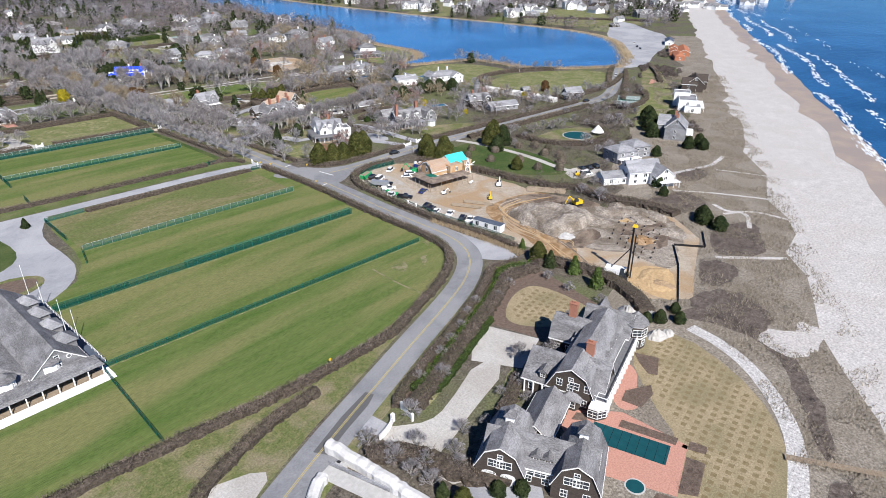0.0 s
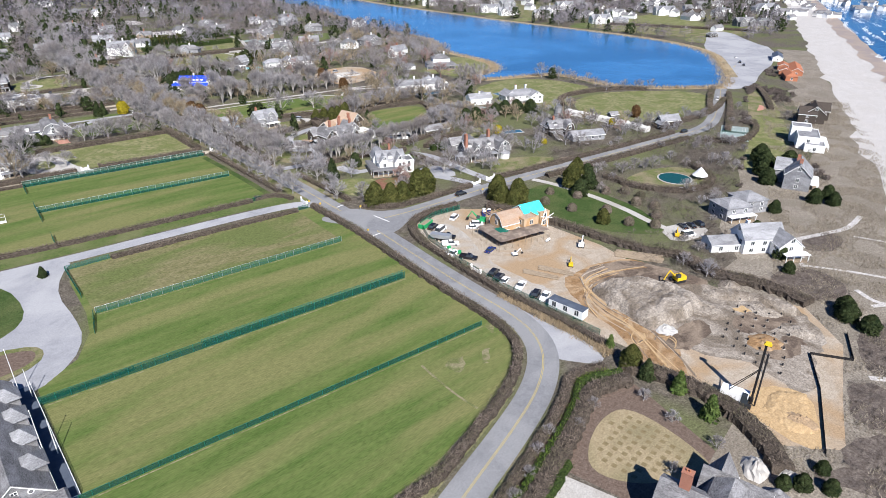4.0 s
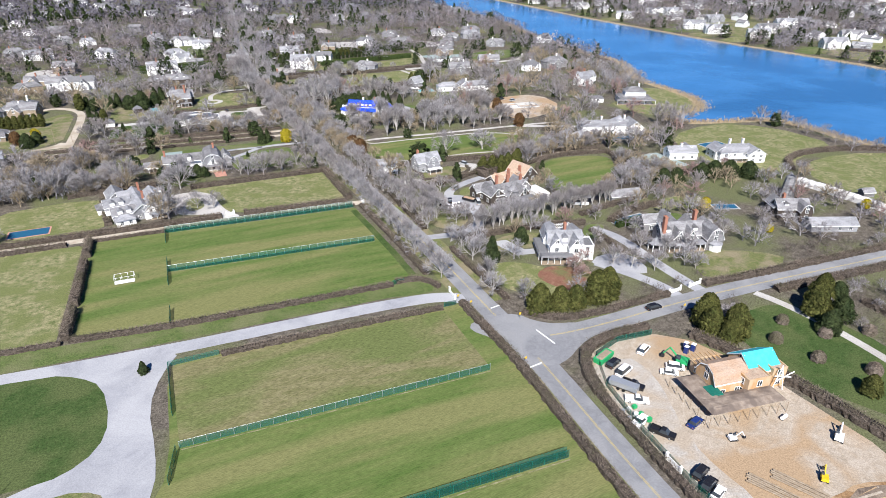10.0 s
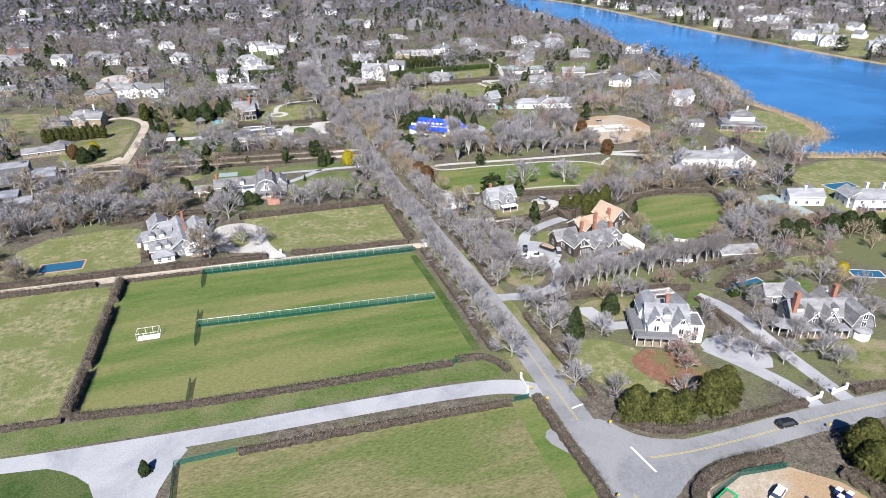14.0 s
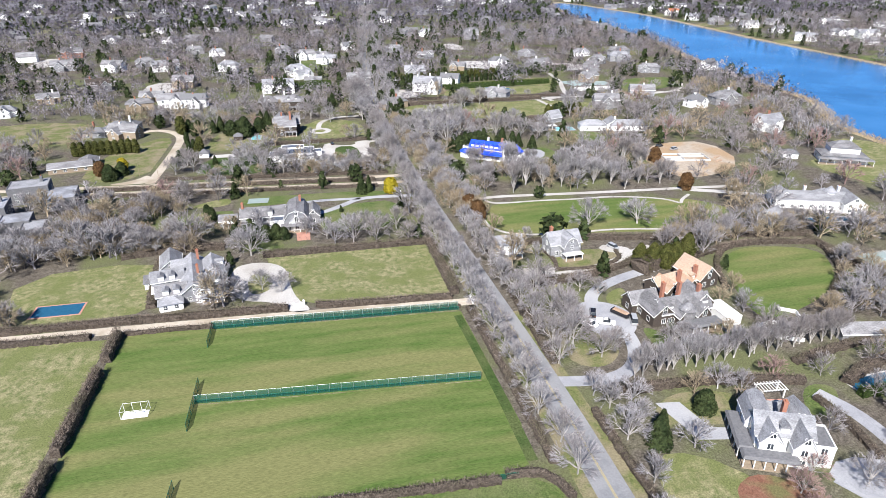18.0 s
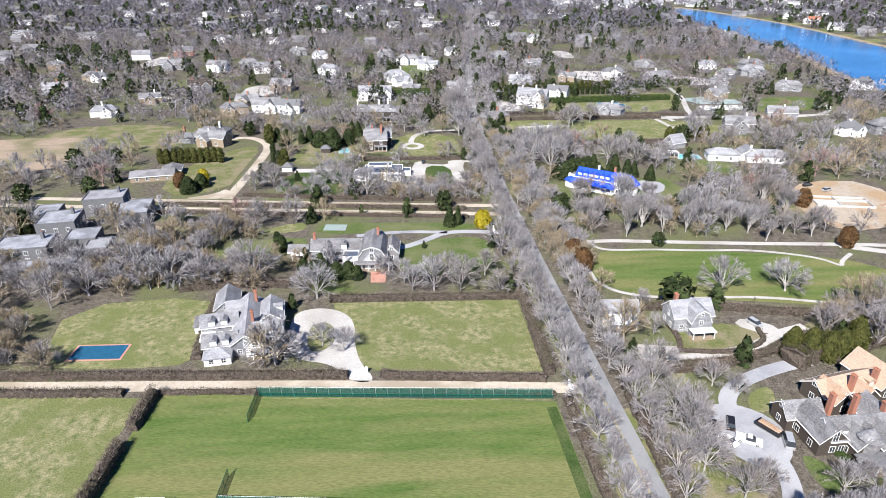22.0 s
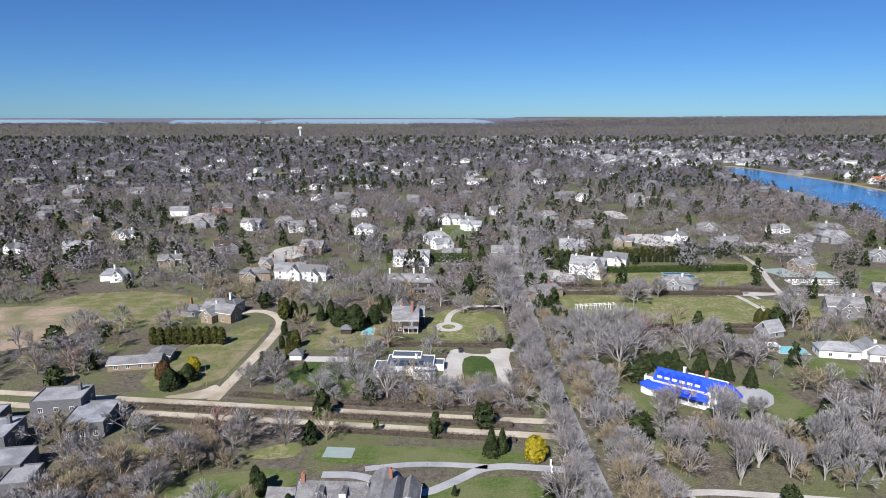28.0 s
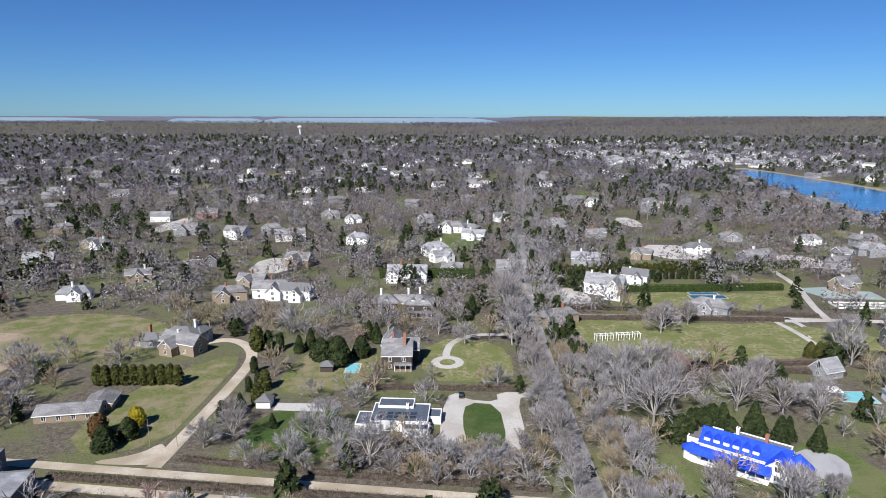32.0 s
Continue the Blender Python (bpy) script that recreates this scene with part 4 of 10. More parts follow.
ribbon("drive", [(40, 508.5), (30, 509.8), (12, 512), (2, 503), (-9, 496), (-24, 507), (-36, 507)], 3.2, 0.05, M["lane_grey"], "pale curving house drive", "drive", soft=3)
ribbon("drive", [(12, 511), (-8, 513), (-24, 510)], 2.6, 0.05, M["lane_grey"], "pale curving house drive", "drive", soft=2)
patch("terrace", [(-17.6, 479), (-12.2, 478.6), (-12.4, 470.6), (-17.4, 471)], 0.05, M["brickpave"], "small red brick terrace", "terrace")
patch("lawn", [(-78, 505), (-44, 512), (-42, 500), (-60, 488), (-78, 490)], 0.036, M["lawn"], "patchy green lawn", "lawn", soft=1)
patch("lawn", [(-120, 520), (-92, 526), (-80, 515), (-100, 508)], 0.036, M["verge"], "patchy grass clearing", "lawn", soft=1)
patch("lawn", [(-64, 560), (-63, 590), (-39, 597), (-30, 575), (-30, 558)], 0.04, M["bright_lawn"], "green lawn behind a modern house", "lawn", soft=1)
patch("drive", [(1, 602), (-1.5, 570), (4, 561), (22, 561), (27, 572), (27, 601), (33, 603), (33, 606), (20, 606), (20, 598), (8, 600), (6, 606)], 0.05, M["gravel"], "looped pale gravel forecourt", "drive", soft=1)
patch("lawn", [(6.5, 584), (8.5, 597.5), (20, 596), (20.7, 570), (17, 566.5), (8, 566.5)], 0.06, M["bright_lawn"], "green lawn inside a drive loop", "lawn", soft=1)
patch("lawn", [(-9, 617), (-7, 662), (26, 660), (30, 620), (20, 614)], 0.036, M["dry_lawn"], "dry lawn round a turning circle", "lawn", soft=1)
ribbon("drive", [(30, 668), (14, 668), (4, 658), (1.5, 646), (1.5, 640)], 3.2, 0.05, M["gravel"], "pale gravel drive", "drive")
patch("drive", [(2 + 7 * math.cos(i * math.pi / 6), 634.5 + 7 * math.sin(i * math.pi / 6)) for i in range(12)], 0.055, M["gravel"], "gravel turning circle", "drive", soft=1)
patch("lawn", [(2 + 3.4 * math.cos(i * math.pi / 6), 634.5 + 3.4 * math.sin(i * math.pi / 6)) for i in range(12)], 0.065, M["dry_lawn"], "round grass island in a turning circle", "lawn", soft=1)
patch("lawn", [(-64, 606), (-62, 640), (-46, 650), (-30, 648), (-28, 612), (-46, 604)], 0.036, M["verge"], "garden lawn round a pool", "lawn", soft=1)
patch("lawn", [(-118, 562), (-120, 600), (-96, 640), (-84, 640), (-86, 600), (-88, 566)], 0.036, M["verge"], "rough grass beside a drive", "lawn", soft=1)
patch("meadow", [(-260, 600), (-205, 598), (-178, 612), (-172, 655), (-205, 672), (-280, 660)], 0.036, M["meadow"], "dry pinkish reed meadow", "meadow", soft=1)
patch("lawn", [(-220, 640), (-150, 636), (-128, 650), (-130, 680), (-170, 700), (-220, 690)], 0.034, M["verge"], "rough grass round a house", "lawn", soft=1)
# lawns past the blue-roofed house
patch("lawn", [(98, 636), (112, 680), (172, 687), (176, 664), (164, 640)], 0.04, M["dry_lawn"], "large pale lawn", "lawn", soft=1)
ribbon("drive", [(48, 700), (63, 697), (101, 697), (176, 693), (248, 683), (290, 690), (310, 720)], 3.4, 0.05, M["gravel"], "long pale gravel drive", "drive")
ribbon("drive", [(174, 693), (177, 678), (171, 664)], 3.0, 0.05, M["gravel"], "pale gravel side drive", "drive")
patch("lawn", [(104, 704), (166, 702), (198, 722), (190, 740), (120, 732)], 0.038, M["dry_lawn"], "dry lawn behind a white house", "lawn", soft=1)
patch("drive", [(62, 718), (80, 715), (84, 730), (78, 748), (64, 746)], 0.045, M["gravel"], "pale gravel forecourt of a white house", "drive", soft=1)
patch("lawn", [(232, 700), (288, 698), (322, 744), (270, 750)], 0.038, M["lawn"], "green lawn by a tennis court", "lawn", soft=1)
patch("building_site", [(166, 505), (168, 540), (192, 560), (222, 556), (216, 515), (182, 498)], 0.04, M["site"], "sandy building plot with foundations", "ground", soft=1)
patch("lawn", [(98, 560), (122, 575), (132, 540), (118, 520), (104, 528)], 0.036, M["lawn"], "green lawn by the blue-roofed house", "lawn", soft=1)
patch("drive", [(190, 462), (214, 470), (232, 452), (220, 440), (196, 448)], 0.045, M["gravel"], "pale gravel court of a large house", "drive", soft=1)
ribbon("drive", [(160, 487), (180, 478), (200, 466)], 4, 0.048, M["gravel"], "pale gravel drive", "drive")


# ---- hedges ----
def hedge(pts, w, h, material="hedge", label="clipped leafless brown hedge", soft=2, dens=5.0, seed=0, gap=()):
    """A lumpy row of twigs: an uneven core and many short twigs standing off it."""
    w, h = w * 1.2, h * 1.22
    line = rounded(pts, soft, closed=False) if soft else pts
    r = np.random.default_rng(seed + int(abs(pts[0][0]) * 10))
    P = []
    for (x0, y0), (x1, y1) in zip(line, line[1:]):
        d = math.hypot(x1 - x0, y1 - y0)
        n = max(1, int(d / 0.8))
        P += [(x0 + (x1 - x0) * i / n, y0 + (y1 - y0) * i / n) for i in range(n)]
    P.append(line[-1])
    L, R = offsets(P, w)
    T = []
    n = len(P)
    hs = h * (0.66 + 0.16 * r.random(n))
    jit = r.uniform(-0.16, 0.16, (n, 4)) * w
    prev = None
    V = []
    for i in range(n):
        (lx, ly), (rx, ry) = L[i], R[i]
        cx, cy = P[i]
        row = [(lx + jit[i, 0], ly + jit[i, 1], 0.0), (lx + jit[i, 1] * 0.5, ly + jit[i, 2] * 0.5, hs[i] * 0.75),
               (cx + jit[i, 2], cy + jit[i, 3], hs[i]), (rx + jit[i, 3] * 0.5, ry + jit[i, 0] * 0.5, hs[i] * 0.75), (rx + jit[i, 1], ry + jit[i, 3], 0.0)]
        V.append(row)
    for i in range(n - 1):
        for k in range(4):
            a, b, c, d = V[i][k], V[i][k + 1], V[i + 1][k + 1], V[i + 1][k]
            T += [(a, c, b), (a, d, c)]
    for row in (V[0], V[-1]):
        for k in range(1, 4):
            T.append((row[0], row[k], row[k + 1]))
    core = Geo()
    core.v = [p for row in V for p in row]
    core.f = [(5 * i + k, 5 * i + 5 + k, 5 * i + 6 + k, 5 * i + 1 + k) for i in range(n - 1) for k in range(4)] + [(0, 1, 2, 3, 4), tuple(5 * (n - 1) + k for k in (4, 3, 2, 1, 0))]
    # twigs
    A = np.array(P)
    m = int(n * dens * (h + w * 0.5) * 2.7)
    i = r.integers(0, n - 1, m)
    side = r.uniform(-1, 1, m)
    La, Ra = np.array(L), np.array(R)
    base = (La[i] * (1 + side[:, None]) + Ra[i] * (1 - side[:, None])) / 2 + r.uniform(-0.5, 0.5, (m, 2))
    zz = np.where(np.abs(side) > 0.75, r.uniform(0.1, 0.85, m), 0.85 - 0.2 * np.abs(side)) * h
    b3 = np.column_stack([base, zz])
    out = np.column_stack([(La[i] - Ra[i]) / w * side[:, None] * 0.6 + r.normal(0, 0.35, (m, 2)), r.uniform(0.3, 1.0, m)])
    tip = b3 + out * (0.16 + 0.22 * r.random(m))[:, None] * min(h, 2.2)
    s = np.cross(out, r.normal(0, 1, (m, 3)))
    s *= (0.060 * (0.5 + r.random(m)) / np.maximum(np.linalg.norm(s, axis=1), 1e-6))[:, None]
    B = np.stack([b3 - s, b3 + s, tip], 1)
    # the core wears the darkened heart colour, painted shade behind the twigs
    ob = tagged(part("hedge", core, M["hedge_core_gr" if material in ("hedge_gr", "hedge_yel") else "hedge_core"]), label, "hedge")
    tw = soup("foliage", B, M[material], "", "", kind="stuff")
    tw.parent = ob
    return ob


W_SIDE = shifted(MAIN, 6.2)
hedge([(-34, 158)] + [p for p in shifted(MAIN, -11.5) if p[0] > -30 and p[1] < 180][::3] + [(36, 174)], 3.0, 2.2, soft=1, label="loose brown shrub border along the road", dens=4)
hedge([(-29, 160.5)] + [p for p in shifted(MAIN, -13.5) if -26 < p[0] < 12][::4], 1.6, 1.5, "hedge_gr", soft=1, label="green shrub border beside the drive", dens=3)
hedge([(-50, 154.5), (-45, 151), (-42, 144), (-41, 137), (-36, 131)], 3.4, 2.4, label="loose bare shrub border by a wall", dens=4)
hedge([(-26, 141.6), (-18, 144.5), (-10, 147.6)], 2.6, 1.6, label="low bare shrub border by the house", dens=4)
hedge([(40, 178), (44, 168), (45, 156), (40, 144), (34, 138)], 3.6, 2.4, label="bare scrub hedge along the building site", dens=4)

hedge([(-120, 190), (-75, 185.5), (-49.5, 181.5)] + [p for p in W_SIDE if 180.5 < p[1] < 316 and p[0] > -30][::3], 1.9, 1.9, soft=1, label="long clipped leafless hedge along the road")
hedge([(-78, 168), (-72.5, 171.5), (-58, 176), (-44, 177.2)], 2.2, 2.0, label="short leafless brown hedge")
hedge([(-36, 160.5)] + [p for p in shifted(MAIN, -6.4) if p[0] > -34 and p[1] < 186][::3] + [(36, 181)], 1.8, 1.7, soft=1, label="low brown hedge along the road")
hedge([(-30, 162)] + [p for p in shifted(MAIN, -9.2) if p[0] > -26 and p[1] < 184][::3] + [(37, 177)], 1.4, 1.6, "hedge_yel", "strip of fresh yellow-green hedge plants", soft=1, dens=3)
hedge([(43.5, 187), (44.3, 200), (43.6, 214), (43.4, 228), (45, 247), (47, 262)], 1.7, 1.9, label="leafless hedge round the building site")
hedge([(47, 262), (49.5, 271), (55, 279), (66, 281.5), (78, 280)], 2.4, 2.1, label="curved leafless hedge at the road junction")
hedge([(87, 272), (92, 258), (95, 240), (96, 226), (98, 212), (104, 200)], 2.6, 2.3, label="tall leafless hedge beside a garden")
hedge([(104, 200), (100, 186), (106, 172), (104, 160)], 4.0, 2.4, label="overgrown leafless hedge of the building site")
hedge([(-36, 320.4), (0, 318.2), (29, 315.8)], 1.4, 1.5, label="low leafless hedge beside the club drive")
hedge([(-74, 345.5), (-48, 341), (-12, 338.4), (20.5, 336)], 1.6, 1.6, label="clipped leafless hedge along the field")
hedge([(33.4, 338), (33.6, 352), (33.6, 372), (33.4, 406)], 1.6, 1.7, label="leafless hedge between field and road")
hedge([(22, 337), (27, 337), (32, 334), (33.6, 328)], 1.5, 1.6, label="leafless hedge at the club entrance")
for a, b in (((-70.2, 415), (-71, 402)), ((-71.4, 396), (-73.4, 366)), ((-73.6, 362), (-75, 346))):
    hedge([a, b], 2.0, 3.4, "hedge", "tall dark clipped hedge at the field's edge", soft=0)
hedge([(-200, 362), (-100, 347.6), (-76, 345)], 1.4, 1.4, label="low grey leafless hedge")
hedge([(-200, 426), (-106, 417.6), (-78, 416)], 1.8, 1.8, label="leafless hedge beside a lane")
hedge([(-70, 415.6), (-44, 414.3), (31, 407.6)], 1.2, 1.3, label="low leafless hedge behind a fence")
hedge([(-200, 432), (-106, 424.6), (-76, 423), (-22, 419.2)], 2.0, 2.0, label="leafless hedge beside a lane")
hedge([(-13, 419), (-8, 417.6), (30, 414)], 1.8, 1.9, label="leafless hedge beside a lane")
hedge([(-30, 459.5), (0, 458.4), (31, 457)], 2.0, 2.4, label="leafless hedge behind a lawn")
hedge([(32, 457), (31.8, 436), (31.6, 416)], 2.4, 2.6, label="leafless hedge at the edge of a lawn")
hedge([(-112, 550), (-34, 541.4), (22, 535)], 2.0, 1.6, label="leafless hedge between two lanes")
hedge([(-112, 541), (-34, 531.8), (22, 525.4)], 1.4, 1.6, label="leafless hedge beside a lane")
hedge([(-78, 559), (-34, 551.5), (30, 544)], 1.6, 1.7, label="leafless hedge before a house")
hedge([(-30, 609), (0, 608.5), (32, 607)], 1.8, 2.0, label="leafless hedge between gardens")
hedge([(50, 303), (58, 294.6), (72, 292.6), (98, 292.2)], 1.8, 1.7, label="leafless hedge at the road junction")
hedge([(113, 292), (131, 289.5), (162, 286.5), (198, 283), (236, 279.5)], 2.0, 1.9, label="leafless hedge along the side road")
hedge([(131, 279), (162, 275.5), (198, 272), (232, 268.6)], 2.4, 2.0, label="leafless hedge along the side road")
hedge([(50, 312), (49.5, 330), (50, 352)], 1.6, 1.6, label="leafless hedge along the road")
hedge([(48, 372), (49, 400), (50, 416)], 1.8, 1.8, label="leafless hedge along the road")
hedge([(57, 417), (76, 416.8), (94, 420), (106, 427.5), (118, 430)], 2.0, 1.8, label="leafless hedge along a cottage drive")
hedge([(66, 447), (88, 447), (110, 441), (140, 436), (180, 428)], 2.4, 2.2, label="leafless hedge behind cottages")
hedge([(240, 358), (252, 371), (276, 374), (308, 364), (320, 350)], 2.6, 2.4, label="leafless hedge round a paddock")
hedge([(238, 292), (262, 288), (298, 288), (334, 300)], 2.6, 2.2, label="leafless hedge round a paddock")
hedge([(176, 425), (176, 384), (180, 378), (208, 376)], 2.2, 2.2, label="leafless hedge beside a tennis court")
hedge([(110, 415), (122, 421), (150, 428), (178, 420)], 2.0, 2.0, label="leafless hedge round a lawn")
hedge([(96, 633), (130, 632), (166, 634)], 1.8, 1.8, label="leafless hedge beside a lawn")
hedge([(56, 691), (100, 690.5), (170, 688)], 2.4, 2.4, label="leafless hedge along a drive")
hedge([(100, 740), (150, 742), (200, 745)], 2.4, 4.0, "hedge_gr", "tall dark green hedge behind a garden")
hedge([(168, 790), (200, 794), (240, 800)], 3.0, 5.0, "hedge_gr", "tall dark green hedge behind a garden")
hedge([(-40, 770), (-10, 772), (20, 770)], 3.0, 6.0, "hedge_gr", "tall dark green hedge among houses")
hedge([(98, 415.5), (104, 420), (112, 421.5), (118, 418)], 6.0, 5.5, "cedar", "big olive-brown clipped yew hedge", dens=6)
hedge([(117.3, 341), (127, 341), (137, 340.4)], 1.6, 2.8, "hedge_gr", "row of small green cypresses beside a pool")

# ---- green court fences ----
POST_MESH = Geo().tube((0, 0, 0), (0, 0, 1), 0.05, 0.04, 6).mesh("post")
POST_MESH.materials.append(M["greenpost"])
POST_GALV = Geo().tube((0, 0, 0), (0, 0, 1), 0.05, 0.05, 6).mesh("post")
POST_GALV.materials.append(M["galv"])


def fence(a, b, h, net="greennet", step=3.0, label="green court fence with windscreen netting", galv=False, bottom=0.05):
    d = math.hypot(b[0] - a[0], b[1] - a[1])
    f = thing("court_fence", label, "fence", pose(a[0], a[1], 0, 0, 0, math.degrees(math.atan2(b[1] - a[1], b[0] - a[0]))), "court fences")
    n = max(1, round(d / step))
    for i in range(n + 1):
        part("post", POST_GALV if galv else POST_MESH, None, f, m=pose(d * i / n, 0, 0) @ Matrix.Diagonal((1, 1, h, 1)))
    part("netting", Geo().box(0, -0.02, bottom, d, 0.02, h - 0.06), M[net], f)
    part("rail", Geo().tube((0, 0, h - 0.03), (d, 0, h - 0.03), 0.03, 0.03, 5), M["galv" if galv else "greenpost"], f)
    part("rail", Geo().tube((0, 0, 0.12), (d, 0, 0.12), 0.025, 0.025, 5), M["greenpost"], f)
    return f


fence((-71.2, 220.6), (26.6, 213.8), 1.5)
fence((-73.6, 187), (-71.5, 220.0), 1.7)
fence((-69.7, 255), (27.3, 248), 2.3)
fence((-69.7, 255.9), (-50, 254.6), 1.3)
fence((-34, 252.8), (27, 248.7), 2.6, "greennet_lt")
fence((-49.6, 288), (27.2, 282.8), 2.0, "greennet_lt", galv=True)
fence((-50.3, 287), (-52.6, 277.5), 2.2)
fence((-50.2, 300), (-49.6, 320.5), 2.0)
fence((-49.6, 321.2), (-36.6, 321.0), 1.6, "greennet_lt")
fence((30, 316.6), (34, 316.4), 1.6)
fence((-44, 413.2), (30, 407), 2.6, "greennet_lt", galv=True)
fence((-43.6, 412.6), (30, 406.2), 1.2)
fence((-45.6, 378.8), (26.8, 371.3), 2.2, "greennet_lt", galv=True)
fence((-45.6, 378.2), (26.6, 370.7), 1.1)
fence((-47.6, 341.5), (-46.8, 350.5), 2.4)
fence((-46.2, 368), (-45.2, 386), 2.4)
fence((-44.6, 403), (-44, 413), 2.4)
fence((20.6, 336.4), (24.4, 336.2), 1.6)
for a, b in (((46, 210), (45.6, 228)), ((45.6, 228), (47.4, 247)), ((47.4, 247), (50.5, 264)), ((50.5, 264), (56, 275.4)), ((56, 275.4), (66, 278.4)), ((66, 278.4), (77, 277)), ((46.6, 190), (46, 210))):
    fence(a, b, 1.9, "greennet", label="dark green screened site fence")

# gardens north-east, along the upper road
for i, poly in enumerate(([(107, 687), (166, 682), (167.5, 656), (128, 630), (99, 630), (70, 640), (60, 668), (62, 690)], [(109, 742), (188, 733), (191, 711), (100, 711)], [(172, 682), (188, 676), (208, 661), (197, 645), (171, 656)])):
    patch("lawn", poly, 0.045 + 0.004 * i, M["dry_lawn"], "broad patchy garden lawn", "lawn", soft=1)
ribbon("drive", [(44, 697), (89, 694.5), (120, 692), (173, 687.5), (194, 690), (237, 687), (290, 690)], 3.8, 0.062, M["gravel"], "long white gravel garden drive", "drive", soft=2)
ribbon("drive", [(166, 689), (168, 672), (168, 656), (166, 640)], 3.0, 0.066, M["gravel"], "white gravel garden drive", "drive", soft=2)
ribbon("drive", [(194, 689), (198, 708), (204, 726), (214, 756), (218, 790)], 3.8, 0.068, M["gravel"], "white gravel garden drive", "drive", soft=2)
patch("drive", [(60, 738), (72, 746), (78, 738), (70, 726), (58, 728)], 0.06, M["gravel"], "pale gravel court", "drive", soft=2)
ribbon("drive", [(44, 732), (52, 732), (62, 735)], 3.4, 0.066, M["gravel"], "pale gravel entrance", "drive", soft=1)
patch("vegetable_garden", [(135, 638), (164, 641), (158, 627), (142, 626)], 0.05, M["bed"], "bare fenced vegetable garden", "garden")
patch("tennis_court", [(208, 748), (232, 752), (236, 731), (216, 729)], 0.06, M["court"], "pale green tennis court", "court")
patch("drive", [(106, 563), (114, 567), (122, 561), (116, 548), (107, 549)], 0.05, M["lane_grey"], "pale paved court beside a house", "drive", soft=1)
patch("lawn", [(62, 556), (70, 566), (72, 552), (78, 543), (66, 541)], 0.045, M["lawn"], "green lawn beside a blue-roofed house", "lawn", soft=1)
patch("lawn", [(140, 590), (156, 598), (166, 592), (176, 578), (150, 574)], 0.045, M["lawn"], "green lawn by a pool", "lawn", soft=1)
hedge([(56, 709), (128, 702.5), (192, 695)], 1.8, 1.8, "thicket", label="long dark clipped hedge along a drive")
hedge([(100, 627), (128, 626), (160, 622)], 1.8, 2.2, "thicket", label="tall brown hedge between gardens")

# garden grass between the houses and the road
for i, poly in enumerate(([(52, 372), (60, 367), (68, 372), (70, 380), (63, 384), (60, 396), (52, 396)], [(79, 371), (87, 372), (85, 380), (80, 384)], [(77, 397), (84, 398), (88, 408), (79, 404)], [(60, 342), (68, 353), (82, 353), (92, 346), (86, 338), (76, 341)],
                          [(99, 338), (107, 349), (116, 346), (106, 336)], [(52, 398), (62, 404), (70, 414), (56, 417), (51, 410)], [(104, 430), (122, 438), (118, 428), (108, 424)], [(120, 340), (134, 346), (152, 342), (146, 334), (128, 334)],
                          [(140, 350), (160, 358), (176, 352), (160, 342)], [(66, 436), (72, 446), (90, 448), (90, 440), (76, 438)], [(-40, 470), (-28, 478), (-20, 466), (-34, 464)], [(-66, 516), (-46, 528), (-44, 515)], [(-8, 640), (28, 650), (30, 628), (14, 620), (-6, 622)], [(-50, 612), (-28, 616), (-28, 644), (-52, 646)])):
    patch("lawn", poly, 0.034, M[("verge", "lawn", "dry_lawn")[i % 3]], "patchy garden grass between the trees", "lawn", soft=2, keep=False)

for line, w_, h_, mm in (([(60, 357), (80, 356), (100, 352), (108, 349)], 2.0, 2.2, "hedge"), ([(104, 322), (107, 334), (106, 343)], 1.6, 1.5, "hedge"), ([(52, 416), (70, 414.5), (88, 418)], 1.8, 1.8, "hedge"), ([(70, 424), (84, 421.5), (97, 426), (98, 433)], 1.2, 1.0, "hedge"),
                         ([(72, 440), (73, 431), (71, 425)], 1.2, 1.0, "hedge"), ([(151, 386), (168, 399), (176, 416)], 1.8, 2.0, "hedge"), ([(120, 398), (126, 412), (136, 424), (152, 428)], 1.6, 1.6, "hedge"), ([(118, 346), (132, 352), (150, 352)], 2.4, 2.4, "hedge"),
                         ([(112, 357), (128, 360), (150, 362)], 2.0, 2.0, "hedge"), ([(90, 380), (86, 388), (82, 396)], 1.2, 1.2, "hedge_gr"), ([(-66, 466), (-66, 452), (-64, 430)], 2.2, 1.8, "hedge"), ([(-80, 470), (-60, 473), (-44, 470)], 2.4, 2.2, "hedge")):
    hedge(line, w_, h_, mm, label="clipped hedge between gardens" if mm == "hedge" else "low green hedge beside a house")

for line in ([(262, 262), (280, 270), (318, 288), (352, 306)], [(300, 292), (334, 310), (362, 322)], [(236, 262), (246, 246), (276, 252), (292, 262)], [(330, 268), (360, 284), (384, 300)], [(150, 262), (148, 244), (162, 226), (184, 228), (194, 246)]):
    hedge(line, 2.6, 2.2, label="leafless hedge round a beach garden")
patch("lawn", [(300, 268), (330, 282), (366, 300), (376, 292), (340, 270), (310, 256)], 0.040, M["verge"], "rough lawn behind the dunes", "lawn", soft=1)
patch("garden_path", [(318, 272), (332, 270), (340, 280), (332, 276)], 0.05, M["brickpave"], "curved reddish garden path", "path", soft=2)

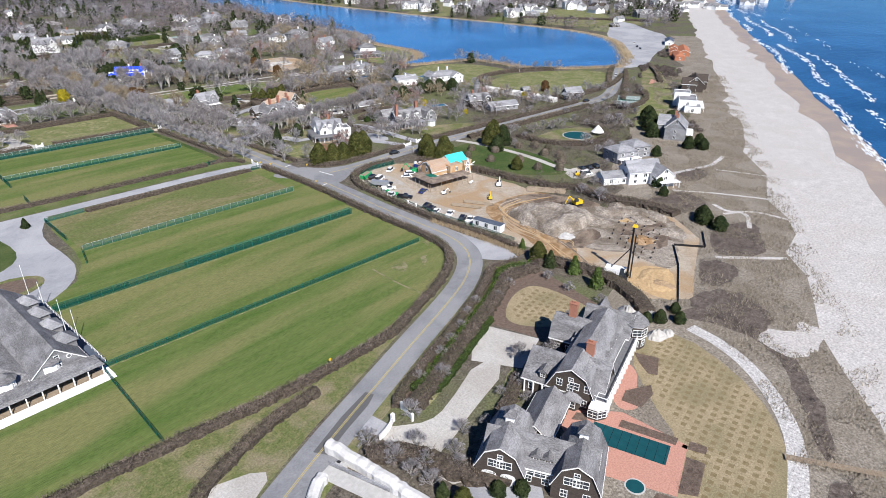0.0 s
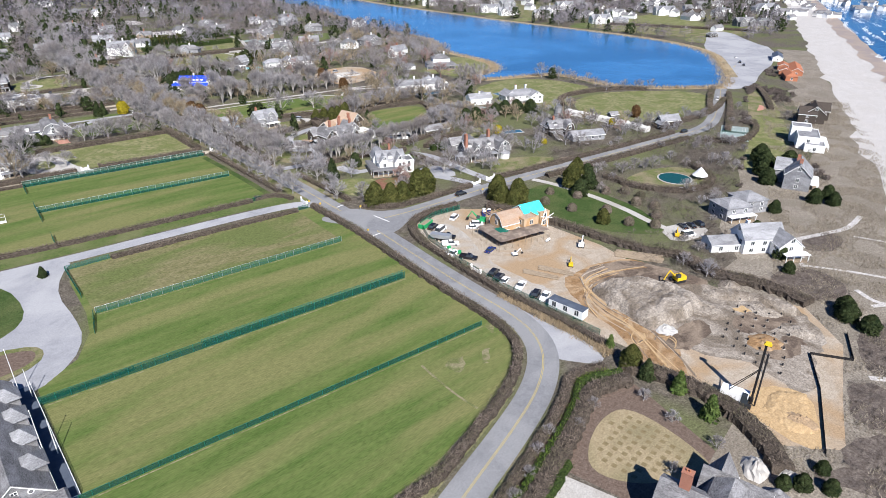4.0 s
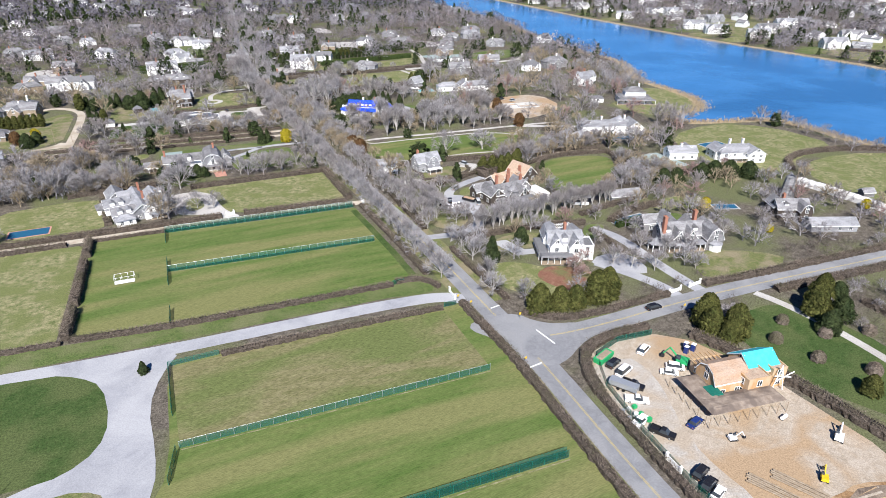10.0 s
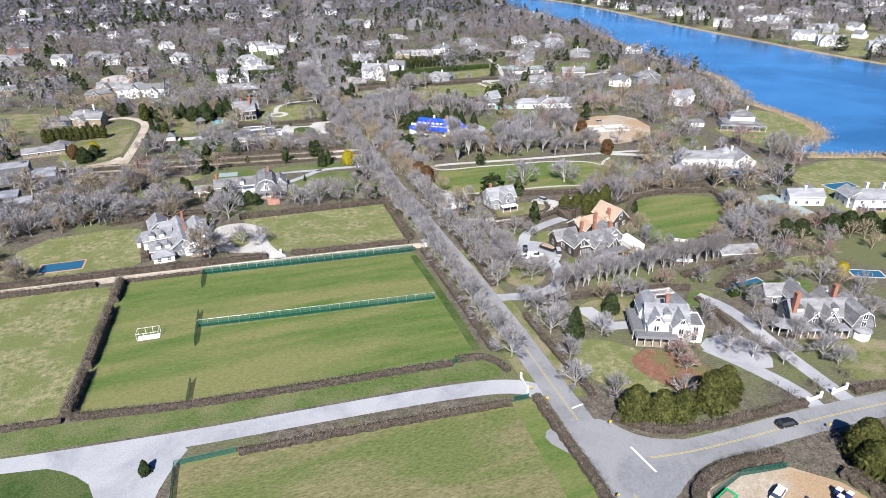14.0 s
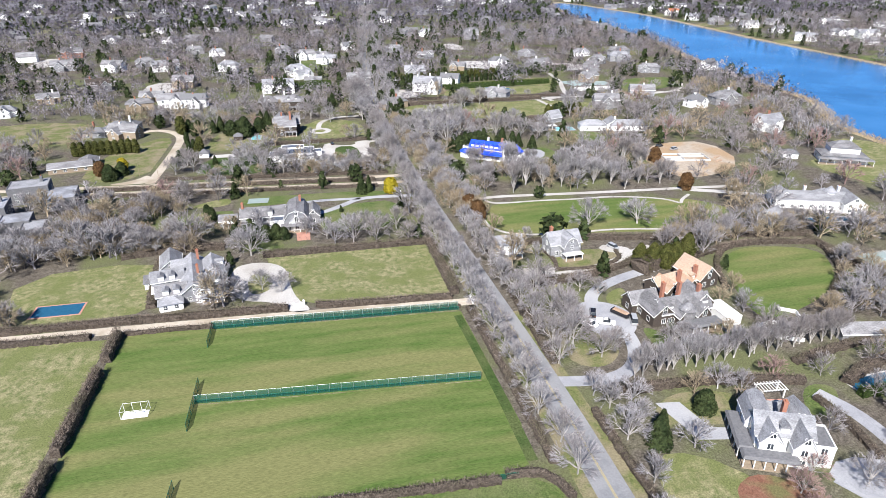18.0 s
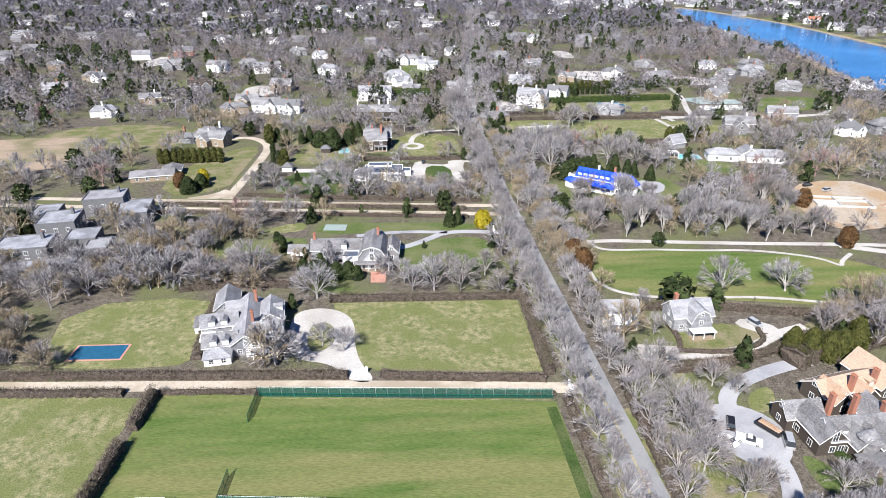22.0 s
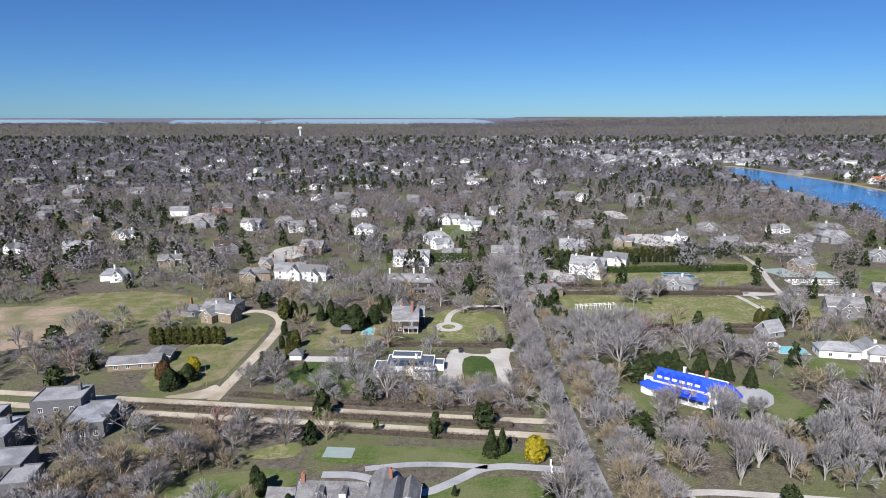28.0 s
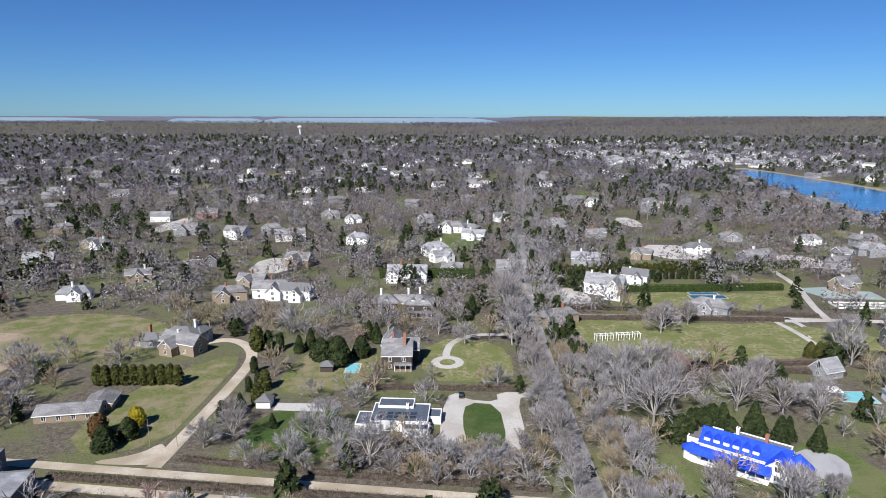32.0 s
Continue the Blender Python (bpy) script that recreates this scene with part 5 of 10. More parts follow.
# worn strips at the foot of the court fences, bare patches in the turf
M["worn"] = mat("worn_turf", (0.165, 0.155, 0.082), (0.285, 0.255, 0.160), 0.9, bump=0.4, col3=(0.125, 0.140, 0.055), scale3=0.35, fine=0.5, grain=2.4)
for i, (a, b) in enumerate((((-70.8, 220.0), (26.6, 213.2)), ((-69.5, 254.3), (27.3, 247.3)), ((-49.4, 287.3), (27.2, 282.2)), ((-45.4, 377.6), (26.6, 370.1)), ((-43.6, 412.0), (30, 405.6)))):
    ribbon("worn_strip", [a, b], 0.32, 0.056, M["worn"], "pale worn strip at the foot of a fence", "ground", soft=0, keep=False, depth=0.03)
ribbon("worn_strip", [(3.1, 210.7), (2.2, 201.4), (2.1, 194.7), (2.5, 190.6)], 0.6, 0.056, M["worn"], "pale worn line in the turf", "ground", soft=1, keep=False, depth=0.03)
for i, poly in enumerate(([(8.2, 208.5), (13.5, 207.5), (11.1, 202.6), (6.6, 203.1)], [(18.6, 206.1), (21.2, 204.9), (17.0, 201.1), (14.6, 201.4)], [(28.7, 215.0), (28.9, 211.6), (26.5, 208.6), (26.1, 210.4)])):
    patch("worn_patch", poly, 0.050 + 0.003 * i, M["worn"], "bare worn patch in the turf", "ground", soft=2, wobble=0.5)
patch("worn_patch", [(-30, 300), (-8, 297), (12, 296), (20, 292), (4, 290), (-24, 293)], 0.054, M["brown_court"], "worn patch on the brown court", "ground", soft=2, wobble=0.8)
ribbon("verge", [(29.3, 340), (29.6, 360), (29.4, 382), (28.9, 403)], 2.6, 0.05, M["bright_lawn"], "dark green strip beside the field", "lawn", soft=0, keep=False)

# ---- houses ----
def lattice(name, xs_, zs_, open_, y0, y1, glass=None):
    """A frame in one piece: cells of a grid drawn out from y0 to y1, but for the open ones (or those of glass)."""
    g = Geo()
    nx, nz = len(xs_), len(zs_)
    g.v = [(x, y, z) for y in (y1, y0) for z in zs_ for x in xs_]
    o = nx * nz
    v = lambda i, k, b: b * o + k * nx + i
    full = lambda i, k: 0 <= i < nx - 1 and 0 <= k < nz - 1 and ((i, k) not in open_ or glass is not None)
    kind = []
    for k in range(nz - 1):
        for i in range(nx - 1):
            if not full(i, k):
                continue
            g.f.append((v(i + 1, k, 0), v(i, k, 0), v(i, k + 1, 0), v(i + 1, k + 1, 0)))
            kind.append(1 if (i, k) in open_ else 0)
            for a, b, p, q in ((i - 1, k, (i, k), (i, k + 1)), (i + 1, k, (i + 1, k + 1), (i + 1, k)), (i, k - 1, (i + 1, k), (i, k)), (i, k + 1, (i, k + 1), (i + 1, k + 1))):
                if not full(a, b):
                    g.f.append((v(*p, 0), v(*q, 0), v(*q, 1), v(*p, 1)))
                    kind.append(0)
    me = g.mesh(name)
    me.materials.append(M["white"])
    if glass is not None:
        me.materials.append(glass)
        for f, m_ in zip(me.polygons, kind):
            f.material_index = m_
    return me


def window_meshes(w, h, name):
    t = 0.11
    a = lattice(name, (-w / 2 - t, -w / 2, -0.035, 0.035, w / 2, w / 2 + t), (-t, 0, h / 2 - 0.035, h / 2 + 0.035, h, h + t), {(1, 1), (3, 1), (1, 3), (3, 3)}, -0.03, 0.07)
    b = Geo().box(-w / 2, -0.03, 0, w / 2, 0.015, h).mesh("pane")
    b.materials.append(M["glass"])
    return a, b


def plain_window(w, h):
    t = 0.13
    return lattice("window", (-w / 2 - t, -w / 2, -0.06, 0.06, w / 2, w / 2 + t), (-t, 0, h, h + t), {(1, 1), (3, 1)}, -0.03, 0.06, M["glass"])


WIN = {k: window_meshes(w, h, "window") for k, (w, h) in {"n": (1.1, 1.5), "w": (2.0, 1.5), "s": (0.9, 1.0), "d": (1.6, 2.2)}.items()}


PLAIN = plain_window(1.2, 1.5)
FINE = [True]        # whether the house now built lies near the flight
TURN = [0.0]         # its turn


def window(house, kind, x, y, z, ang):
    """A framed window on a wall whose outward side faces ang degrees."""
    if not FINE[0]:
        return part("window", PLAIN, None, house, m=pose(x, y, z, 0, 0, ang + 180 - 90) @ pose(0, 0, 0, 0, 0, 180))
    w = part("window", WIN[kind][0], None, house, m=pose(x, y, z, 0, 0, ang + 180 - 90) @ pose(0, 0, 0, 0, 0, 180))
    part("pane", WIN[kind][1], None, w)
    return w


PROFILES = {"gable": ((1, 0), (0, 1)), "gambrel": ((1, 0), (0.62, 0.70), (0, 1)), "shed": ((1, 0), (0, 1))}


def wing(house, spec, wall, roof, win=3.2, over=0.4):
    cx, cy, lx, ly, eave, rise, kind = spec[:7]
    along_y = kind.endswith("_y")
    kind = kind.replace("_y", "")
    m = pose(cx, cy, 0, 0, 0, 90 if along_y else 0)
    L, W = (ly, lx) if along_y else (lx, ly)
    w2, l2 = W / 2, L / 2
    turn = 90 if along_y else 0
    if kind in PROFILES:
        prof = [(-a * w2, eave + b * rise) for a, b in PROFILES[kind]]
        prof += [(-y, z) for y, z in reversed(prof[:-1])]
        ring = [(-w2, 0.0)] + prof + [(w2, 0.0)]
        g = Geo()
        n = len(ring)
        g.v = [(-l2, y, z) for y, z in ring] + [(l2, y, z) for y, z in ring]
        g.f = [tuple(range(n)), tuple(range(2 * n - 1, n - 1, -1))] + [(i, n + i, n + (i + 1) % n, (i + 1) % n) for i in range(n)]
        part("wall", g, M[wall], house, m=m)
        (y0, z0), (y1, z1) = prof[0], prof[1]
        s = over / math.hypot(y1 - y0, z1 - z0)
        ext = [(y0 - (y1 - y0) * s, z0 - (z1 - z0) * s)] + prof[1:-1] + [(-(y0 - (y1 - y0) * s), z0 - (z1 - z0) * s)]
        top = [(y, z + 0.22) for y, z in ext]
        bot = [(y, z + 0.02) for y, z in ext]
        k = len(top)
        r = Geo()
        xl = l2 + over
        r.v = [(-xl, y, z) for y, z in top + bot] + [(xl, y, z) for y, z in top + bot]
        for i in range(k - 1):
            r.f += [(i, 2 * k + i, 2 * k + i + 1, i + 1), (k + i + 1, 3 * k + i + 1, 3 * k + i, k + i), (i + 1, k + i + 1, k + i, i), (2 * k + i, 3 * k + i, 3 * k + i + 1, 2 * k + i + 1)]
        r.f += [(0, k, 3 * k, 2 * k), (k - 1, 3 * k - 1, 4 * k - 1, 2 * k - 1)]
        part("roof", r, M[roof], house, m=m)
        # white boards along the gable ends and the eaves
        e = Geo()
        for sx in (-1, 1):
            n = len(e.v)
            x0, x1 = sorted((sx * (xl - 0.12), sx * (xl + 0.03)))
            e.v += [(x, y, z + dz) for x in (x0, x1) for dz in (-0.22, 0.06) for y, z in bot]
            for i in range(k - 1):
                e.f += [tuple(n + q for q in f_) for f_ in ((i, i + 1, k + i + 1, k + i), (3 * k + i, 3 * k + i + 1, 2 * k + i + 1, 2 * k + i), (k + i, k + i + 1, 3 * k + i + 1, 3 * k + i), (2 * k + i, 2 * k + i + 1, i + 1, i))]
        for y, z in (bot[0], bot[-1]):
            y0, y1 = sorted((y, y + math.copysign(0.09, y)))
            e.box(-xl, y0, z - 0.16, xl, y1, z + 0.16)
        part("trim_board", e, M["white"], house, m=m)
    elif kind == "hip":
        part("wall", Geo().box(-l2, -w2, 0, l2, w2, eave), M[wall], house, m=m)
        a, b = l2 + over, w2 + over
        q = max(a - b, 0.01)
        r = Geo()
        r.v = [(-a, -b, eave), (a, -b, eave), (a, b, eave), (-a, b, eave), (-q, 0, eave + rise), (q, 0, eave + rise), (-a, -b, eave - 0.18), (a, -b, eave - 0.18), (a, b, eave - 0.18), (-a, b, eave - 0.18)]
        r.f = [(0, 1, 5, 4), (1, 2, 5), (2, 3, 4, 5), (3, 0, 4), (6, 7, 1, 0), (7, 8, 2, 1), (8, 9, 3, 2), (9, 6, 0, 3), (9, 8, 7, 6)]
        part("roof", r, M[roof], house, m=m)
    else:                        # flat, with a parapet
        part("wall", Geo().box(-l2, -w2, 0, l2, w2, eave), M[wall], house, m=m)
        part("roof", Geo().box(-l2 + 0.25, -w2 + 0.25, eave, l2 - 0.25, w2 - 0.25, eave + 0.06), M[roof], house, m=m)
        p = Geo().box(-l2 - 0.05, -w2 - 0.05, eave, l2 + 0.05, -w2 + 0.25, eave + 0.4).box(-l2 - 0.05, w2 - 0.25, eave, l2 + 0.05, w2 + 0.05, eave + 0.4)
        p.box(-l2 - 0.05, -w2 + 0.25, eave, -l2 + 0.25, w2 - 0.25, eave + 0.4).box(l2 - 0.25, -w2 + 0.25, eave, l2 + 0.05, w2 - 0.25, eave + 0.4)
        part("parapet", p, M[wall], house, m=m)
    if win:
        for face, length, half in ((-90, L, w2), (90, L, w2), (180, W, l2), (0, W, l2)):
            if abs((face + turn + TURN[0] - 90 + 180) % 360 - 180) < 46:      # the north side is never in view
                continue
            n = max(1, int(length / win))
            for st in range(2):
                z = 0.9 + 2.8 * st
                ok = z + 1.7 < eave or (face in (0, 180) and kind in PROFILES and z + 1.7 < eave + rise * 0.62)
                if not ok:
                    continue
                c = n if z + 1.7 < eave else max(1, n // 2)
                for i in range(c):
                    u = (i + 0.5) / c * length * (0.92 if c == n else 0.6) - length * (0.46 if c == n else 0.3)
                    lx_, ly_ = (u, math.copysign(half, face)) if face in (-90, 90) else (u * 0 + math.copysign(half, 90 - face), u)
                    p = m @ Vector((lx_, ly_, z))
                    window(house, "n", p.x, p.y, z, face + turn)
            if face in (0, 180) and kind in PROFILES and rise > 2.4:
                p = m @ Vector((math.copysign(half, 90 - face), 0, eave + rise * 0.42))
                window(house, "s", p.x, p.y, p.z, face + turn)


def dormer(house, x, y, z, ang, wall, roof, w=1.8, depth=2.6):
    """A small gabled dormer that looks towards ang degrees, its sill at z."""
    d = part("dormer", Geo().box(-depth, -w / 2, -0.6, 0, w / 2, 1.5), M[wall], house, m=pose(x, y, z, 0, 0, ang))
    r = Geo()
    a, b = w / 2 + 0.2, 0.25
    r.v = [(-depth, -a, 1.4), (b, -a, 1.4), (b, 0, 2.2), (-depth, 0, 2.2), (-depth, a, 1.4), (b, a, 1.4), (-depth, -a, 1.25), (b, -a, 1.25), (b, a, 1.25), (-depth, a, 1.25)]
    r.f = [(0, 1, 2, 3), (3, 2, 5, 4), (1, 7, 8, 5, 2), (0, 6, 7, 1), (5, 8, 9, 4)]
    part("dormer_roof", r, M[roof], d)
    wn = part("window", WIN["s"][0], None, d, m=pose(0, 0, 0.15, 0, 0, -90))
    return d


def chimney(house, x, y, top, material="brick", s=0.9, base=2.0):
    c = part("chimney", Geo().box(-s / 2, -s * 0.7, base, s / 2, s * 0.7, top).box(-s / 2 - 0.1, -s * 0.7 - 0.1, top, s / 2 + 0.1, s * 0.7 + 0.1, top + 0.2), M[material], house, m=pose(x, y, 0))
    part("flue", Geo().tube((0, 0.25, top + 0.15), (0, 0.25, top + 0.6), 0.16, 0.14, 8), M["redroof"], c)
    part("flue", Geo().tube((0, -0.25, top + 0.15), (0, -0.25, top + 0.6), 0.16, 0.14, 8), M["redroof"], c)


def porch(house, x0, y0, x1, y1, h, roof, posts=4, slope=0.5):
    """A roofed veranda: slab, posts and a sloping roof."""
    part("porch_floor", Geo().box(x0, y0, 0, x1, y1, 0.35), M["wood"], house)
    part("porch_roof", Geo().taper(x0 - 0.3, y0 - 0.3, h, x1 + 0.3, y1 + 0.3, h + slope, 0.5, 0.5, 0.5), M[roof], house)
    n = posts
    longx = (x1 - x0) >= (y1 - y0)
    for i in range(n):
        u = i / (n - 1)
        for side in (0,):
            px, py = (x0 + 0.2 + (x1 - x0 - 0.4) * u, (y0 + 0.15, y1 - 0.15)[side]) if longx else ((x0 + 0.15, x1 - 0.15)[side], y0 + 0.2 + (y1 - y0 - 0.4) * u)
            part("post", Geo().box(px - 0.11, py - 0.11, 0.35, px + 0.11, py + 0.11, h), M["white"], house)


def house(label, x, y, rot, wall, roof, wings, chimneys=(), dormers=(), porches=(), win=3.2, category="house", margin=1.5, group="", tall=1.0):
    h = thing("house", label, category, pose(x, y, 0, 0, 0, rot) @ Matrix.Diagonal((1, 1, tall, 1)), group)
    FINE[0] = math.hypot(x, y - 390) < 92 or y < 300 and x < 30
    TURN[0] = rot
    if not FINE[0] and win:
        win = max(win, 4.2 if math.hypot(x, y - 390) < 260 else 6.0)
    for s in wings:
        wl, rf = (s[7], s[8]) if len(s) > 8 else (wall, roof)
        wing(h, s, wl, rf, win)
        mm = pose(x, y, 0, 0, 0, rot)
        KEEP_OUT.append([tuple((mm @ Vector((s[0] + sx * (s[2] / 2 + margin), s[1] + sy * (s[3] / 2 + margin), 0)))[:2]) for sx, sy in ((-1, -1), (1, -1), (1, 1), (-1, 1))])
    for c in chimneys:
        chimney(h, *c)
    for d in dormers:
        dormer(h, *d, wall if len(d) < 5 else d[4], roof) if len(d) == 4 else dormer(h, *d[:4], d[4], roof)
    for p in porches:
        porch(h, *p)
    return h


# the shingled beach house with its garage
A = house("big dark-shingled gambrel beach house with grey roofs and white trim", 5, 136, 13, "shingle_dk", "shingle",
          [(-2.5, 2, 27, 10.4, 3.6, 5.7, "gambrel"), (-9.4, 7.4, 12.4, 10.4, 3.3, 4.3, "gable_y"), (5.2, 8, 8, 9, 3.8, 4.6, "gambrel_y"), (12.4, 1.6, 6.4, 11, 3.8, 4.8, "gable_y"),
           (-9.2, -1.2, 7.4, 6.4, 3.6, 4.9, "gable_y"), (16, 4.5, 5, 5, 3.6, 4.4, "gable")],
          chimneys=[(-7.9, 0.6, 11.4, "brick", 1.2), (5.4, 8.7, 11.8, "brick", 1.3)],
          dormers=[(-15.0, 8.4, 4.2, 180, "shingle_dk"), (5.2, 12.2, 4.4, 90, "white"), (-1, 6.4, 4.6, 90, "white"), (1.8, 6.4, 4.6, 90, "white"), (-3, -2.2, 5.0, -90, "white"), (1, -2.2, 5.0, -90, "white"), (5, -2.2, 5.0, -90, "white")], win=2.7)
part("balcony", Geo().box(-15.6, -5.8, 3.05, 10.6, -3.1, 3.3), M["slate"], A, "dark boarded balcony")
part("cornice", Geo().box(-15.8, -6.0, 2.75, 10.8, -5.7, 3.3).box(-15.8, -5.7, 2.75, -15.55, -3.1, 3.3), M["white"], A)
part("balcony_rail", Geo().box(-15.7, -5.9, 4.15, 10.7, -5.75, 4.3).box(-15.7, -5.75, 4.15, -15.58, -3.1, 4.3), M["white"], A)
for k in range(14):
    part("post", Geo().box(-15.7 + 2.0 * k, -5.92, 3.3, -15.5 + 2.0 * k, -5.72, 4.4).box(-15.75 + 2.0 * k, -5.95, 0, -15.45 + 2.0 * k, -5.65, 2.75), M["white"], A)
for k in range(5):
    part("porch_post", Geo().tube((-16.2, 4.0 + 2.0 * k, 0), (-16.2, 4.0 + 2.0 * k, 3.1), 0.2, 0.16, 8), M["white"], A)
part("tower", Geo().tube((13.4, -4.6, 0), (13.4, -4.6, 6.4), 2.7, 2.7, 8), M["shingle_dk"], A)
part("tower_band", Geo().tube((13.4, -4.6, 6.2), (13.4, -4.6, 6.5), 2.95, 2.95, 8).tube((13.4, -4.6, 3.0), (13.4, -4.6, 3.25), 2.85, 2.85, 8), M["white"], A)
part("tower_roof", Geo().tube((13.4, -4.6, 6.5), (13.4, -4.6, 9.3), 3.2, 0.08, 8), M["shingle"], A)
for a in (-157.5, -112.5, -67.5, -22.5):
    for z_ in (0.9, 3.9):
        window(A, "w" if z_ > 3 else "n", 13.4 + 2.52 * math.cos(radians(a)), -4.6 + 2.52 * math.sin(radians(a)), z_, a)
part("bay_window", Geo().prism([(-18.2, -3.0), (-18.2, -4.6), (-16.6, -6.2), (-14.2, -6.2), (-13.6, -5.4), (-13.6, -3.0)], 0, 2.8), M["shingle_dk"], A)
part("bay_roof", Geo().prism([(-18.5, -2.8), (-18.5, -4.8), (-16.8, -6.5), (-14.0, -6.5), (-13.3, -5.6), (-13.3, -2.8)], 2.8, 3.25), M["white"], A)
for bx, by, ba in ((-18.22, -3.8, 180), (-17.42, -5.42, -135), (-15.4, -6.22, -90)):
    window(A, "w", bx, by, 0.7, ba)
part("gable_bay", Geo().prism([(-17.4, 0.2), (-16, -0.6), (-16, 3.2), (-17.4, 2.4)], 0, 2.7), M["shingle_dk"], A)
part("gable_bay_roof", Geo().taper(-17.8, -1.0, 2.7, -16, 3.6, 3.7, 1.5, 0.02, 1.6), M["shingle"], A)
window(A, "w", -17.42, 1.3, 0.8, 180)
for y_, kind in ((1.2, "w"), (4.4, "n"), (-1.6, "n")):
    window(A, kind, -16.02, y_, 4.5, 180)
G = house("dark-shingled gambrel garage with cupolas and two arched doors", -30.2, 128.6, -67, "shingle_dk", "shingle",
          [(0, 0, 20, 8.5, 4.2, 3.8, "gable"), (-6.5, 0.0, 9, 11.5, 3.6, 5.0, "gambrel_y"), (7, 0.0, 8.5, 11.5, 3.6, 5.0, "gambrel_y")], dormers=[(-0.5, -3.2, 4.6, -90), (1.6, -3.2, 4.6, -90)], category="garage")
for dx in (-8.4, -4.9):
    arch_ = [(dx - 1.4, 0.02), (dx + 1.4, 0.02), (dx + 1.4, 2.0)] + [(dx + 1.4 * math.cos(a), 2.0 + 0.7 * math.sin(a)) for a in (0.5, 1.05, 1.57, 2.1, 2.64)] + [(dx - 1.4, 2.0)]
    g = Geo()
    n = len(arch_)
    g.v = [(x, -5.86, z) for x, z in arch_] + [(x, -5.7, z) for x, z in arch_]
    g.f = [tuple(range(n)), tuple(range(2 * n - 1, n - 1, -1))] + [(i, n + i, n + (i + 1) % n, (i + 1) % n) for i in range(n)]
    part("garage_door", g, M["white"], G, "white arched garage door")
for dx in (-7.6, -5.4, 5.9, 8.1):
    window(G, "w", dx, -5.78, 3.9, -90)
for dx in (-1.6, 0.6, 2.6):
    window(G, "w", dx, -4.28, 2.4, -90)
for dx in (-6.5, 7.0):
    c = part("cupola", Geo().box(-0.8, -0.8, 7.8, 0.8, 0.8, 9.7), M["white"], G, m=pose(dx, 2.0, 0))
    part("cupola_roof", Geo().taper(-1.2, -1.2, 9.7, 1.2, 1.2, 11.0, 1.15, 1.15, 1.15), M["shingle"], c)
house("low grey-roofed link building between house and garage", -20.3, 134.6, 15.5, "shingle_dk", "shingle", [(0, 0, 12.5, 6.6, 2.9, 2.7, "gable")], category="house")

# the club house
CL = house("long grey-shingled club house with veranda and dormers", -79, 249, 0, "shingle", "shingle",
           [(0, -6.5, 11.4, 40, 3.6, 4.9, "gable_y"), (-14, -14, 19, 24, 3.4, 3.6, "hip"), (-12.5, 8, 14, 20, 4.2, 0.3, "flat", "white", "navyroof"), (-22, 10, 10, 18, 3.4, 3.4, "hip")],
           porches=[(-24, -31.4, 7.2, -27.0, 3.0, "shingle", 11, 0.7)], win=3.6, category="club house")
for y_ in (-19, -10.5, -2.5, 5.5):
    d_ = part("dormer", Geo().box(-4.0, -2.1, -1.6, 0, 2.1, 1.1), M["shingle"], CL, m=pose(6.0, y_, 4.6))
    part("dormer_roof", Geo().taper(-5.2, -2.6, 1.1, 0.5, 2.6, 3.2, 3.2, 2.45, 2.55), M["shingle_lt"], d_)
    for k in (-1, 0, 1):
        part("window", WIN["s"][0], None, d_, m=pose(0.02, k * 1.25, -0.3, 0, 0, 90))
for x_ in (-1.4, -10):
    b_ = part("dormer", Geo().prism([(1.9 * math.cos(a), 1.9 * math.sin(a)) for a in (0.3927 + 0.7854 * k for k in range(8))], -1.5, 1.3), M["white"], CL, m=pose(x_, -25.6, 4.3))
    part("dormer_roof", Geo().tube((0, 0, 1.3), (0, 0, 2.9), 2.5, 0.05, 8), M["shingle"], b_)
    for a in (-135, -90, -45):
        part("window", WIN["n"][0], None, b_, m=pose(1.78 * math.cos(radians(a)), 1.78 * math.sin(radians(a)), -0.5, 0, 0, a + 90))
vent_ = part("round_vent", Geo().tube((2.4, -26.75, 5.6), (2.4, -26.6, 5.6), 0.55, 0.55, 14), M["white"], CL)
part("vent_louvre", Geo().tube((2.4, -26.8, 5.6), (2.4, -26.74, 5.6), 0.36, 0.36, 12), M["slate"], vent_)
part("deck", Geo().box(-25, -33.2, 0.0, 8.6, -31.4, 0.5).box(7.2, -31.4, 0.0, 8.6, -27, 0.5), M["white"], CL)
part("step", Geo().box(-25, -33.9, 0.0, 8.6, -33.2, 0.22), M["white"], CL)
part("terrace", Geo().box(5.9, -27, 0.0, 9.2, 15, 0.45), M["navyroof"], CL, "dark boarded terrace")
for k in range(22):
    part("post", Geo().box(9.0, -27 + 2 * k - 0.05, 0.45, 9.1, -27 + 2 * k + 0.05, 1.5), M["white"], CL)
for z_ in (0.95, 1.45):
    part("rail", Geo().box(9.02, -27, z_, 9.08, 15, z_ + 0.06), M["white"], CL)
for x_, y_ in ((-9, 4), (-15, 10), (-12, 14), (-16, 4)):
    part("roof_vent", Geo().box(x_ - 0.8, y_ - 0.6, 4.2, x_ + 0.8, y_ + 0.6, 4.9), M["white"], CL)
for x_, y_ in ((-72.4, 262), (-72.6, 236)):
    fp = thing("flagpole", "tall white flagpole on the club terrace", "flagpole", pose(x_, y_, 0.45), "club flagpoles")
    part("pole", Geo().tube((0, 0, 0), (0, 0, 12), 0.10, 0.05, 8), M["white"], fp)
    part("finial", Geo().tube((0, 0, 12), (0, 0, 12.25), 0.12, 0.08, 8), M["white"], fp)
